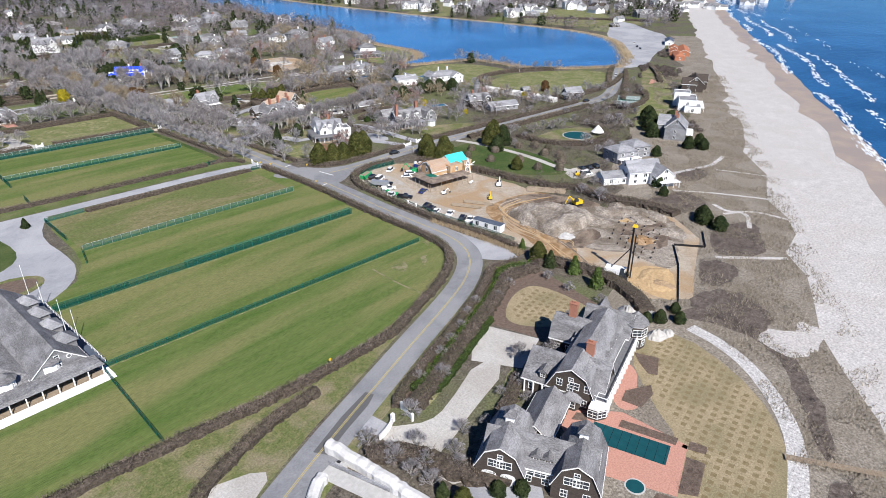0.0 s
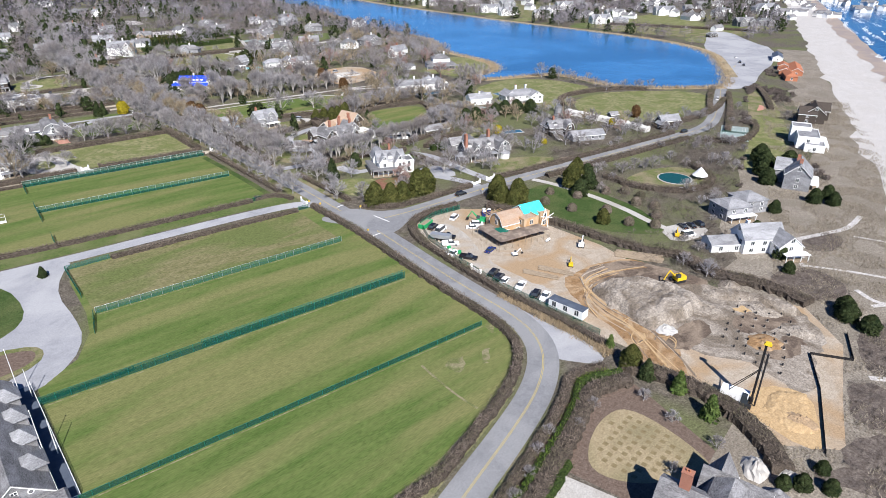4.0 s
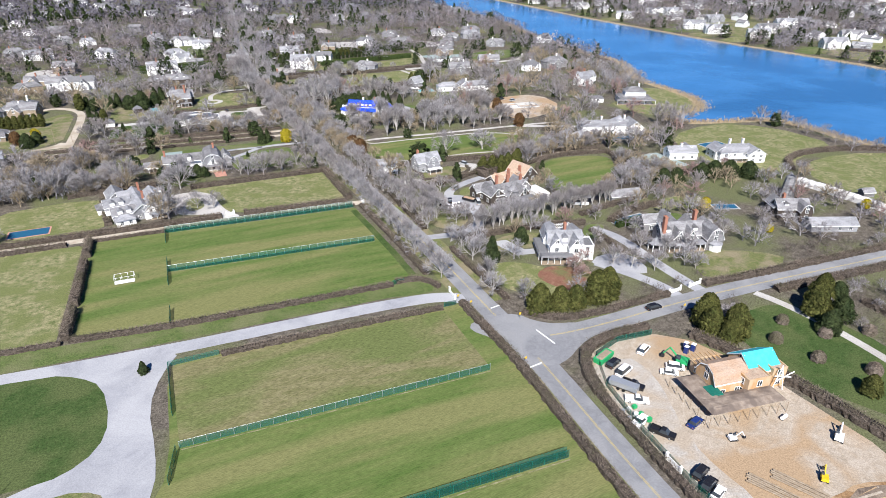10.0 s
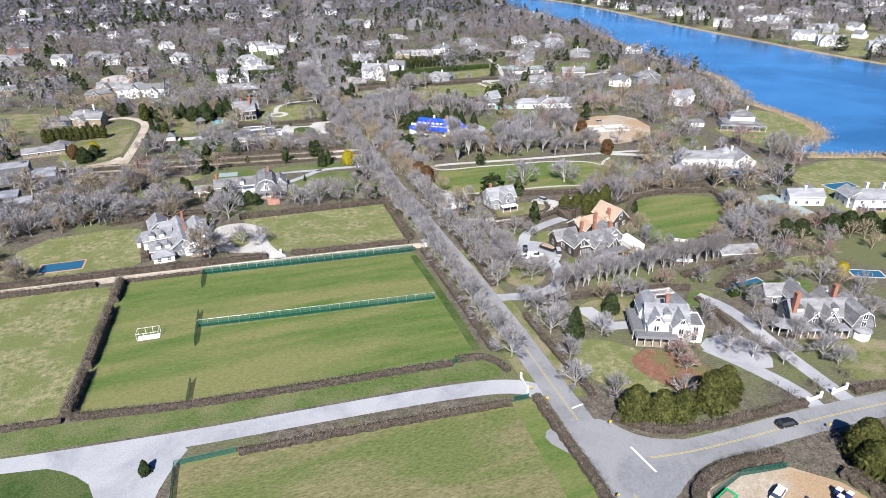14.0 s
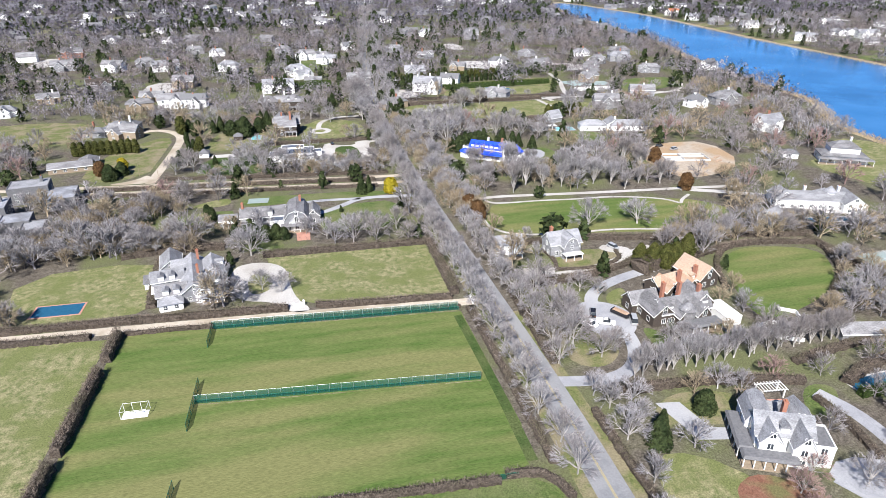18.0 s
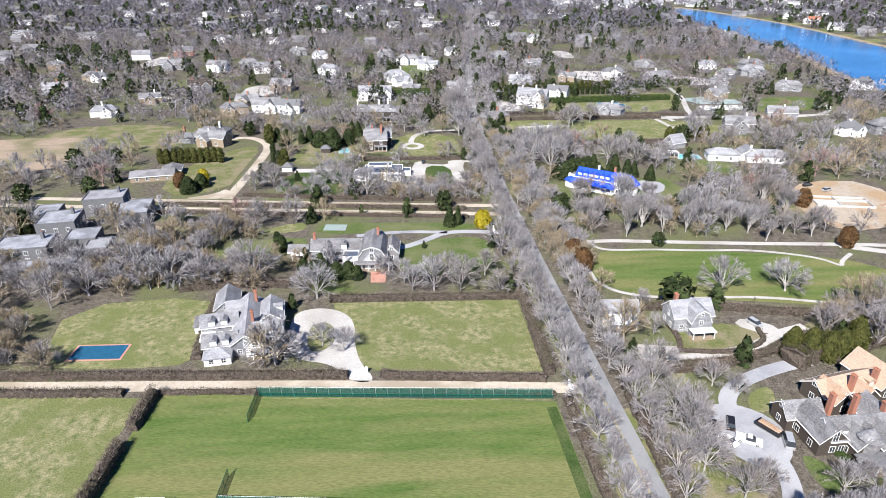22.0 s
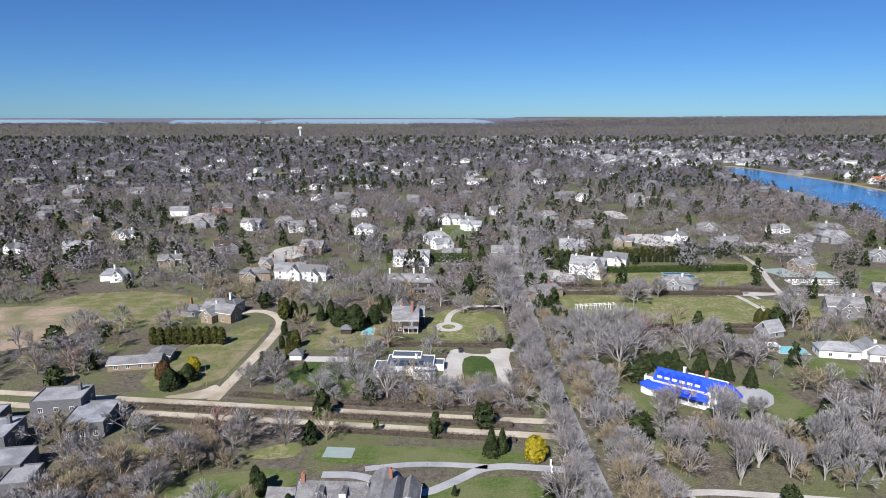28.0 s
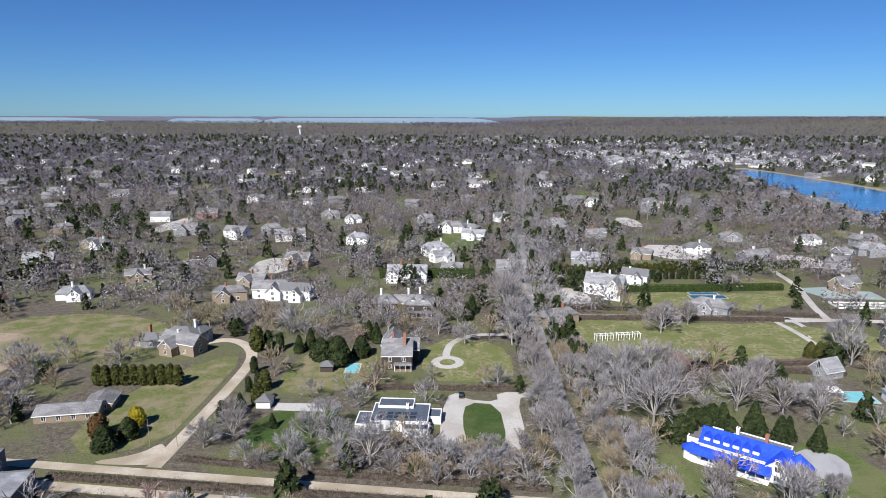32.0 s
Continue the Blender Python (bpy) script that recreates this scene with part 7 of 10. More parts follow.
house("low shingled garden building", 140, 364, -12, "shingle_lt", "shingle", [(0, 0, 14, 6, 2.6, 2.0, "gable")], category="garden house")
house("pale two-storey beach house with grey hipped roofs", 150, 206, -25, "shingle_lt", "shingle_lt", [(0, 0, 11, 10, 6.0, 3.0, "hip"), (11, 4, 10, 10, 6.0, 3.0, "hip")], porches=[(-5, -7.4, 6, -5, 2.8, "white", 4, 0.2)], tall=0.85)
house("white beach house with steep pale roofs and decks", 130, 187, -35, "white", "shingle_lt", [(0, 0, 14, 9, 6.0, 4.6, "gable"), (6, -5, 8, 9, 5.4, 3.8, "gable_y"), (-11, 1, 12, 7, 3.4, 2.2, "gable")], chimneys=[(-4, 1, 11.4, "white")], porches=[(3, -12.4, 11, -9.6, 3.2, "white", 4, 0.1)], tall=0.85)
house("grey gabled beach house with white trim", 203, 203, 20, "shingle_lt", "shingle_lt", [(0, 0, 14, 10, 6.4, 4.6, "gable"), (5, 4, 8, 10, 5.8, 4.0, "gable_y")], chimneys=[(-4, 0, 12.4), (3, 1, 12)], porches=[(-6, -8, 6, -5.2, 3.0, "white", 4)])
house("dark shingled beach house with white windows", 322, 241, 25, "shingle_dk", "shingle_dk", [(0, 0, 17, 10, 6.0, 4.0, "gable"), (6, -3, 8, 10, 5.6, 4.0, "gable_y"), (-6, 4, 8, 9, 5.4, 3.6, "gable_y")])
R = house("white modern beach house with flat roofs and decks", 268, 224, 24, "white", "shingle_lt", [(0, 0, 18, 10, 6.2, 0.3, "flat"), (-8, -3, 10, 9, 3.4, 0.3, "flat"), (8, 3, 9, 9, 8.0, 0.3, "flat")], win=3.2)
part("deck", Geo().box(-10, -9.5, 2.6, 10, -5, 2.8), M["white"], R)
for k in range(6):
    part("post", Geo().box(-9.8 + 3.9 * k, -9.4, 0, -9.6 + 3.9 * k, -9.2, 2.6), M["white"], R)
house("beach club building with red tiled roofs", 470, 310, 25, "redroof", "redroof", [(0, 0, 34, 9, 3.4, 2.2, "gable"), (12, 8, 14, 8, 3.2, 2.0, "gable"), (-12, 8, 10, 8, 3.2, 2.0, "gable")], win=4, category="beach club")
house("beach club pavilion with red tiled roofs", 440, 302, 30, "redroof", "redroof", [(0, 0, 22, 8, 3.4, 2.2, "hip")], win=4, category="beach club")
house("low beach pavilion with a blue-grey roof", 520, 345, 25, "white", "navyroof", [(0, 0, 24, 8, 3.2, 2.0, "gable")], win=4, category="beach club")

# houses on the far side of the pond
for i, (hx, hy, big, wl, rf) in enumerate(((602, 745, 1.2, "white", "shingle_lt"), (618, 697, 1.1, "white", "shingle_lt"), (622, 606, 1.2, "white", "shingle_lt"), (640, 588, 0.8, "shingle_lt", "shingle_lt"), (776, 609, 1.3, "white", "shingle_lt"), (782, 568, 1.2, "shingle", "shingle_dk"),
                                           (828, 553, 1.2, "white", "shingle_lt"), (904, 525, 1.6, "white", "shingle_lt"), (738, 478, 1.1, "shingle", "shingle"), (758, 462, 1.0, "shingle", "slate"), (612, 453, 0.5, "shingle_dk", "slate"), (612, 790, 1.2, "white", "shingle_lt"),
                                           (660, 722, 1.2, "white", "shingle"), (731, 750, 1.2, "white", "shingle_lt"), (706, 925, 1.2, "white", "shingle_lt"), (611, 921, 1.1, "white", "shingle_lt"), (640, 1064, 1.1, "white", "shingle"), (625, 1177, 1.1, "white", "shingle_lt"),
                                           (622, 1115, 1.0, "shingle_lt", "shingle"), (640, 1260, 1.2, "white", "redroof"), (655, 1340, 1.2, "white", "slate"), (700, 640, 1.1, "white", "shingle"), (690, 830, 1.1, "shingle_lt", "shingle_lt"), (640, 1000, 1.0, "white", "shingle_lt"))):
    r = random.Random(i + 40)
    patch("lawn", [(hx - 26, hy + 14), (hx + 20, hy + 18), (hx + 24, hy - 12), (max(hx - 60, 562), hy - 24), (max(hx - 62, 560), hy + 4)], 0.016 + 0.0012 * i, M[("verge", "dry_lawn", "lawn")[i % 3]], "lawn of a house across the pond", "lawn", soft=1)
    house({"white": "large white house", "shingle": "grey shingled house", "shingle_lt": "silver shingled house", "shingle_dk": "small dark hut"}[wl] + " on the far pond shore", hx, hy, r.uniform(-50, -10), wl, rf,
          [(0, 0, 22 * big, 9 * big, 5.4 * big, 3.6 * big, r.choice(("gable", "hip"))), (-6 * big, -4 * big, 8 * big, 9 * big, 5.2 * big, 3.8 * big, "gable_y"), (7 * big, -3 * big, 7 * big, 8 * big, 4.6 * big, 3.4 * big, "gable_y")],
          chimneys=[(2 * big, 0.5, 11 * big, "white")] if big > 0.7 else (), win=14, group="houses across the pond")
patch("lawn", [(611, 596), (660, 500), (690, 440), (640, 432), (602, 442), (582, 489), (570, 567)], 0.05, M["verge"], "wide grass field across the pond", "lawn", soft=1)
hedge([(618, 590), (664, 505), (694, 442)], 3, 2.6, label="dark hedge beside a field")

# the house being built
S = house("half-built timber house with plywood walls", 77.5, 250.5, -10, "plywood", "newcedar",
          [(-1.5, 0.8, 9, 7.6, 4.4, 3.4, "gambrel"), (4.6, -1.2, 6.4, 8.4, 5.6, 0.3, "flat", "plywood", "newcedar_lt"), (9.4, 2.4, 8.5, 8.6, 4.9, 3.0, "gable", "plywood", "teal"), (12.6, 0.4, 4.2, 7, 5.4, 0.3, "flat", "plywood", "newcedar_lt"),
           (-0.5, 6.4, 8, 5, 3.0, 0.3, "flat", "plywood", "rough_deck")], win=2.6)
part("tarpaulin", Geo().taper(-8.8, -5.4, 3.15, -5.4, -1.6, 3.5, 0.1, 0.1, 0.1), M["greenpost"], S, "dark green tarpaulin on the porch roof")
for a_, b_ in (((9.6, -4.6, 0), (11.4, -4.6, 7.8)), ((13.2, -4.6, 0), (11.4, -4.6, 7.8)), ((9.6, -4.6, 5.0), (14.8, -4.6, 3.6)), ((10.2, -4.6, 3.2), (15.4, -4.6, 5.2))):
    part("scaffold_plank", Geo().tube(a_, b_, 0.16, 0.16, 4), M["white"], S)
part("porch_roof", Geo().taper(-12, -10.8, 2.8, 8.4, -4.4, 3.5, 1.0, 1.0, 2.0), M["rough_deck"], S)
part("porch_roof", Geo().taper(-12.2, -10.4, 2.75, -6.2, 4, 3.4, 1.6, 1.2, 1.0), M["rough_deck"], S)
for i in range(9):
    part("scaffold_post", Geo().tube((-13.6 + 2.7 * i, -11.7, 0), (-13.6 + 2.7 * i, -11.7, 3.0), 0.09, 0.09, 5), M["wood"], S)
for i in range(6):
    part("scaffold_post", Geo().tube((-13.8, -10.5 + 2.9 * i, 0), (-13.8, -10.5 + 2.9 * i, 3.0), 0.09, 0.09, 5), M["wood"], S)
for i in range(7):
    part("rafter", Geo().box(-6 + 1.2 * i, 5, 5.0, -5.85 + 1.2 * i, 9, 5.25), M["plywood"], S)

# ---- pools, courts, small structures ----
def slab(name, label, category, x, y, rot, w, d, h, material, rim=None):
    t = thing(name, label, category, pose(x, y, 0, 0, 0, rot))
    if rim:
        part("coping", Geo().box(-w / 2 - 0.6, -d / 2 - 0.6, -0.1, w / 2 + 0.6, d / 2 + 0.6, h), M[rim], t)
    part("cover", Geo().box(-w / 2, -d / 2, 0, w / 2, d / 2, h + 0.04), M[material], t)
    KEEP_OUT.append([(x + a * w * 0.75, y + b * d * 0.75) for a, b in ((-1, -1), (1, -1), (1, 1), (-1, 1))])
    return t


PL = slab("swimming_pool", "long pool under a dark teal safety cover", "pool", -12.9, 119.6, -76, 15.0, 5.6, 0.10, "poolcover", "brickpave")
for i in range(9):
    part("strap", Geo().box(-7.0 + 1.75 * i, -2.8, 0.14, -6.94 + 1.75 * i, 2.8, 0.15), M["black"], PL)
sp = thing("spa", "round spa under a teal cover", "pool", pose(-22.3, 113.6, 0))
part("rim", Geo().tube((0, 0, 0), (0, 0, 0.12), 1.9, 1.9, 20), M["concrete"], sp)
part("cover", Geo().tube((0, 0, 0.12), (0, 0, 0.17), 1.6, 1.6, 20), M["poolcover"], sp)
for x, y, a_, l_, w_, lb in slabs_:
    slab("swimming_pool", lb, "pool", x, y, a_, l_, w_, 0.1, "poolwater" if w_ > 4 else "poolblue", "gravel")
slab("swimming_pool", "pool under a blue cover with a brick edge", "pool", -92, 435.5, -2, 13.8, 6.6, 0.1, "poolblue", "brickpave")
slab("swimming_pool", "pale turquoise swimming pool in a garden", "pool", -36.5, 628, 0, 5, 9, 0.1, "poolwater", "gravel")
slab("swimming_pool", "grey paved basin beside a lawn", "pool", -50, 593.5, -3, 17, 4.5, 0.1, "concrete", "gravel")
slab("swimming_pool", "rectangular pool with pale water", "pool", 151.5, 602, -6, 12, 7, 0.08, "poolwater", "concrete")
slab("swimming_pool", "narrow pool behind a hedge", "pool", 127, 345.4, 3, 16, 4, 0.08, "poolblue", "concrete")
slab("swimming_pool", "small brick-edged garden pool", "pool", 95.4, 340.6, -12, 4.4, 8, 0.08, "poolwater", "brickpave")
slab("swimming_pool", "dark blue pool by the pond houses", "pool", 238.5, 407, -4, 14, 6, 0.08, "poolblue", "concrete")
slab("swimming_pool", "dark pool on a white terrace", "pool", 200, 439, -10, 19, 4.6, 0.08, "poolblue", "gravel")
slab("swimming_pool", "blue pool among garden shrubs", "pool", 173, 338, -25, 10, 4.6, 0.08, "poolblue", "concrete")
slab("swimming_pool", "covered pool in a far garden", "pool", 150, 730, 0, 20, 6, 0.08, "poolblue", "gravel")
RP = thing("pond_pool", "round dark green garden pool", "pool", pose(171.7, 241, 0))
part("rim", Geo().tube((0, 0, 0), (0, 0, 0.14), 7.4, 7.4, 28), M["concrete"], RP)
part("cover", Geo().tube((0, 0, 0.14), (0, 0, 0.2), 6.8, 6.8, 28), M["poolcover"], RP)
TP = thing("tent", "small white pointed garden tent", "tent", pose(180, 234, 0))
part("canopy", Geo().tube((0, 0, 1.6), (0, 0, 5.2), 3.4, 0.08, 8), M["white"], TP)
for k in range(4):
    part("pole", Geo().tube((2.6 * math.cos(k * 1.571), 2.6 * math.sin(k * 1.571), 0), (2.6 * math.cos(k * 1.571), 2.6 * math.sin(k * 1.571), 2.2), 0.06, 0.06, 5), M["wood"], TP)


def court(label, x, y, rot, material, size=(36, 18)):
    c = thing("tennis_court", label, "tennis court", pose(x, y, 0, 0, 0, rot))
    w, d = size
    part("surface", Geo().box(-w / 2, -d / 2, -0.1, w / 2, d / 2, 0.08), M[material], c)
    for y0 in (-5.49, 5.49, -4.12, 4.12):
        part("line", Geo().box(-11.89, y0 - 0.05, 0.08, 11.89, y0 + 0.05, 0.088), M["roadwhite"], c)
    for x0 in (-11.89, 11.89, -6.4, 6.4):
        part("line", Geo().box(x0 - 0.05, -5.49, 0.081, x0 + 0.05, 5.49, 0.089), M["roadwhite"], c)
    part("net", Geo().box(-0.02, -6.4, 0.1, 0.02, 6.4, 1.0), M["greennet"], c)
    for y0 in (-6.4, 6.4):
        part("net_post", Geo().tube((0, y0, 0), (0, y0, 1.07), 0.05, 0.05, 6), M["steel"], c)
    mm = pose(x, y, 0, 0, 0, rot)
    KEEP_OUT.append([tuple((mm @ Vector((a * w * 0.55, b * d * 0.55, 0)))[:2]) for a, b in ((-1, -1), (1, -1), (1, 1), (-1, 1))])
    return c


court("pale green hard tennis court inside a hedge", 191.5, 397, 92, "court", (23, 18))
court("green tennis court in a far garden", 232, 735, -6, "court", (34, 17))
court("green hard tennis court by the beach road", 262, 258, 25, "court", (30, 14))
slab("games_court", "small green games court", "court", -33, 519, -5, 9, 6, 0.05, "court")

# practice cage on the field
cage = thing("goal_cage", "white practice goal frame on a pale mat", "goal", pose(-59, 377.6, 0, 0, 0, -3))
part("mat", Geo().box(-3, -1.6, 0.04, 3, 1.0, 0.08), M["white"], cage)
for px in (-3, -1, 1, 3):
    for py in (-1.6, 1.6):
        part("post", Geo().tube((px, py, 0), (px, py, 2.3), 0.05, 0.05, 6), M["white"], cage)
for py in (-1.6, 1.6):
    part("rail", Geo().tube((-3, py, 2.3), (3, py, 2.3), 0.05, 0.05, 6), M["white"], cage)
for px in (-3, 3):
    part("rail", Geo().tube((px, -1.6, 2.3), (px, 1.6, 2.3), 0.05, 0.05, 6), M["white"], cage)
# pergola
pg = thing("pergola", "weathered timber garden pergola", "pergola", pose(88.5, 345.5, 0, 0, 0, -24))
for px in (-2.6, 0, 2.6):
    for py in (-1.8, 1.8):
        part("post", Geo().box(px - 0.1, py - 0.1, 0, px + 0.1, py + 0.1, 2.6), M["wood"], pg)
for i in range(9):
    part("slat", Geo().box(-3.2 + 0.8 * i, -2.4, 2.75, -3.05 + 0.8 * i, 2.4, 2.95), M["wood"], pg)
for py in (-1.8, 1.8):
    part("beam", Geo().box(-3.4, py - 0.08, 2.6, 3.4, py + 0.08, 2.75), M["wood"], pg)


def white_gate(x, y, rot, w=5.0, h=1.3, label="white timber gate between posts"):
    t = thing("gate", label, "gate", pose(x, y, 0, 0, 0, rot), "white gates")
    for sx in (-1, 1):
        p = part("post", Geo().box(sx * w / 2 - 0.25, -0.25, 0, sx * w / 2 + 0.25, 0.25, h + 0.5), M["white"], t)
        part("cap", Geo().taper(sx * w / 2 - 0.32, -0.32, h + 0.5, sx * w / 2 + 0.32, 0.32, h + 0.8, 0.25, 0.25, 0.25), M["white"], p)
        part("leaf", Geo().prism([(sx * 0.05, -0.06), (sx * (w / 2 - 0.25), -0.06), (sx * (w / 2 - 0.25), 0.06), (sx * 0.05, 0.06)][::sx], 0.1, h), M["white"], t)


white_gate(-36, 157.6, 75, 4.4)
white_gate(101, 292.5, 5, 5.0)
white_gate(110, 293, 5, 5.0)
white_gate(-18.5, 420, 20, 3.2)
white_gate(35.4, 409.8, -85, 2.4)
white_gate(30.5, 509.8, 85, 3.4)
white_gate(35.2, 321.6, 82, 5.6, 1.2, "white gate posts at the club entrance")
white_gate(46, 236, 86, 4.4, 1.6, "white site gate in the screened fence")

# ---- vehicles ----
CAR = {"sedan": (4.7, 1.85, 0.72, 1.42, 1.0, 0.95), "suv": (4.9, 1.95, 0.95, 1.78, 0.75, 0.35), "pickup": (5.8, 2.0, 1.0, 1.85, 1.5, 2.1), "van": (5.6, 2.0, 1.0, 2.3, 0.9, 0.1)}
CAR_MESH = {}
wheel = Geo().tube((0, -0.11, 0), (0, 0.11, 0), 0.34, 0.34, 12).mesh("wheel")
wheel.materials.append(M["rubber"])
rim_mesh = Geo().tube((0, -0.125, 0), (0, 0.125, 0), 0.2, 0.2, 10).mesh("rim")
rim_mesh.materials.append(M["silver"])


def car(kind, paint, x, y, heading, label, category="car", z=0.06):
    l, w, belt, roof, hood, tail = CAR[kind]
    key = (kind, paint)
    if key not in CAR_MESH:
        b = Geo()
        b.taper(-l / 2, -w / 2, 0.28, l / 2, w / 2, belt, 0.06, 0.10, 0.04)
        b.taper(-l / 2 + 0.02, -w / 2 + 0.02, 0.45, l / 2 - 0.03, w / 2 - 0.02, belt - 0.12, 0, 0.0, 0)
        b.taper(-l / 2 + tail + 0.35, -w / 2 + 0.22, roof - 0.08, l / 2 - hood - 0.75, w / 2 - 0.22, roof, 0.05, 0.08, 0.06)
        if kind == "pickup":
            b.box(-l / 2 + 0.02, -w / 2 + 0.02, belt, -l / 2 + 0.1, w / 2 - 0.02, belt + 0.32)
            b.box(-l / 2 + 0.1, -w / 2 + 0.02, belt, -l / 2 + tail, -w / 2 + 0.12, belt + 0.32).box(-l / 2 + 0.1, w / 2 - 0.12, belt, -l / 2 + tail, w / 2 - 0.02, belt + 0.32)
        gl = Geo().taper(-l / 2 + tail, -w / 2 + 0.07, belt - 0.01, l / 2 - hood, w / 2 - 0.07, roof - 0.07, 0.35 if kind != "van" else 0.1, 0.75, 0.14)
        ms = (b.mesh("body"), gl.mesh("cabin_glass"), Geo().box(l / 2 - 0.09, -w / 2 + 0.12, 0.55, l / 2 - 0.04, -w / 2 + 0.5, 0.7).mesh("headlight"), Geo().box(-l / 2 - 0.01, -w / 2 + 0.1, 0.6, -l / 2 + 0.05, -w / 2 + 0.4, 0.75).mesh("tail_light"))
        for me, mm in zip(ms, (M[paint], M["glass"], M["white"], M["redroof"])):
            me.materials.append(mm)
        CAR_MESH[key] = ms
    c = thing("car" if kind in ("sedan", "suv") else kind.replace("pickup", "pickup_truck"), label, category, pose(x, y, z, 0, 0, heading), "parked vehicles")
    part("body", CAR_MESH[key][0], None, c)
    part("cabin_glass", CAR_MESH[key][1], None, c)
    for dy in (0, w - 0.62):
        part("headlight", CAR_MESH[key][2], None, c, m=pose(0, dy, 0))
        part("tail_light", CAR_MESH[key][3], None, c, m=pose(0, dy, 0))
    for sx in (-0.31 * l, 0.31 * l):
        for sy in (-w / 2 + 0.1, w / 2 - 0.1):
            wh = part("wheel", wheel, None, c, m=pose(sx, sy, 0.34))
            part("rim", rim_mesh, None, wh)
    return c


NAMES = {"carwhite": "white", "black": "black", "navy": "dark blue", "silver": "silver"}
for kind, paint, x, y, hd, where in (
        ("suv", "black", 57.8, 270.3, 20, "on the building site"), ("van", "carwhite", 58.2, 266.4, 20, "on the building site"), ("suv", "carwhite", 69.4, 271.6, 25, "on the building site"),
        ("pickup", "black", 56.5, 261.0, -60, "beside a trailer on the building site"), ("pickup", "carwhite", 53.4, 256.0, -35, "with open bed on the building site"), ("pickup", "carwhite", 48.6, 249.6, 20, "with tools in its bed"),
        ("pickup", "black", 51.0, 244.5, -60, "with a ladder rack"), ("sedan", "carwhite", 68.6, 261.0, -40, "near the half-built house"), ("suv", "carwhite", 71.6, 262.0, -40, "with a dark roof near the half-built house"),
        ("sedan", "navy", 60.2, 243.8, 15, "on bare sand"), ("suv", "black", 49.6, 231.8, 18, "parked inside the site fence"), ("suv", "black", 48.6, 228.6, 18, "parked inside the site fence"), ("sedan", "carwhite", 48.6, 226.2, 20, "parked inside the site fence"),
        ("pickup", "carwhite", 49.6, 220.6, 25, "parked inside the site fence"), ("suv", "black", 49.6, 214.6, 24, "parked inside the site fence"), ("pickup", "carwhite", 50.4, 211.8, 24, "parked inside the site fence"),
        ("suv", "black", 87.5, 287.6, -4, "standing on the side road"), ("suv", "black", 242, 276.4, -4, "on the side road"), ("suv", "carwhite", 331, 303, 24, "on the beach road"),
        ("sedan", "black", 126.5, 211.5, 65, "on a gravel court"), ("sedan", "black", 129.5, 210.0, 65, "on a gravel court"), ("suv", "black", 132.5, 208.6, 65, "on a gravel court"), ("van", "carwhite", 121, 206.5, -20, "on a gravel court"),
        ("suv", "black", 65.0, 392.5, 70, "on the turning court"), ("suv", "black", 69.6, 393.4, 65, "on the turning court"), ("sedan", "carwhite", 66.4, 388.2, -60, "on the turning court"), ("pickup", "carwhite", 71.0, 387.6, -30, "with a ladder on the turning court"),
        ("van", "silver", 79.8, 386.8, 70, "on the turning court"), ("suv", "silver", 78.6, 406.6, 35, "on the winding drive"), ("suv", "silver", 98.4, 435.6, -70, "beside a cottage hedge"), ("suv", "black", 64.6, 422.6, 70, "on cottage gravel"),
        ("sedan", "black", 6.8, 602.6, 90, "on a pale forecourt"), ("suv", "silver", 41.2, 566, -80, "at the edge of the main road"), ("suv", "black", 42.6, 552.4, -80, "on the main road"), ("sedan", "carwhite", 500, 372, 30, "in the beach car park"),
        ("suv", "black", 478, 358, 30, "in the beach car park"), ("sedan", "black", 468, 350, 30, "in the beach car park"), ("suv", "black", 188, 552, 20, "on a building plot"), ("suv", "silver", 193, 545, 20, "on a building plot"), ("suv", "black", 64, 640, 80, "on the road verge"),
        ("suv", "black", 49, 760, 82, "on the main road"), ("sedan", "carwhite", 52, 790, 82, "on the main road")):
    car(kind, paint, x, y, hd, f"{NAMES[paint]} {kind.replace('sedan', 'car').replace('suv', 'sport utility car')} {where}", "truck" if kind == "pickup" else "van" if kind == "van" else "car")

# ---- things on the building site ----
tr = thing("site_trailer", "white office trailer with a dark roof", "trailer", pose(48.7, 202.3, 0.1, 0, 0, -84))
part("body", Geo().box(-5.4, -1.5, 0.6, 5.4, 1.5, 3.3), M["white"], tr)
part("roof", Geo().taper(-5.5, -1.6, 3.3, 5.5, 1.6, 3.55, 0.1, 0.1, 0.8), M["navyroof"], tr)
for i in range(3):
    window(tr, "n", -3.6 + 3.6 * i, -1.5, 1.5, -90)
for sx in (-3, 3):
    part("wheel", Geo().tube((sx, -1.4, 0.35), (sx, 1.4, 0.35), 0.35, 0.35, 10), M["rubber"], tr)
dr = thing("piling_rig", "tall black piling rig with a yellow top", "drilling rig", pose(48.5, 153.5, 0, 0, 0, -75))
for sy in (-1.5, 1.5):
    part("track", Geo().box(-2.6, sy - 0.4, 0.05, 2.6, sy + 0.4, 0.95), M["steel"], dr)
part("chassis", Geo().box(-4.2, -1.4, 0.9, 1.6, 1.4, 2.7), M["carwhite"], dr)
part("cab", Geo().taper(0.2, -1.5, 1.0, 1.8, -0.2, 2.9, 0.1, 0.4, 0.05), M["glass"], dr)
mast = part("mast", Geo().box(2.0, -0.26, 0.4, 2.5, 0.26, 16.6), M["black"], dr)
part("auger", Geo().tube((3.1, 0, 0.2), (3.1, 0, 14), 0.2, 0.2, 10), M["steel"], mast)
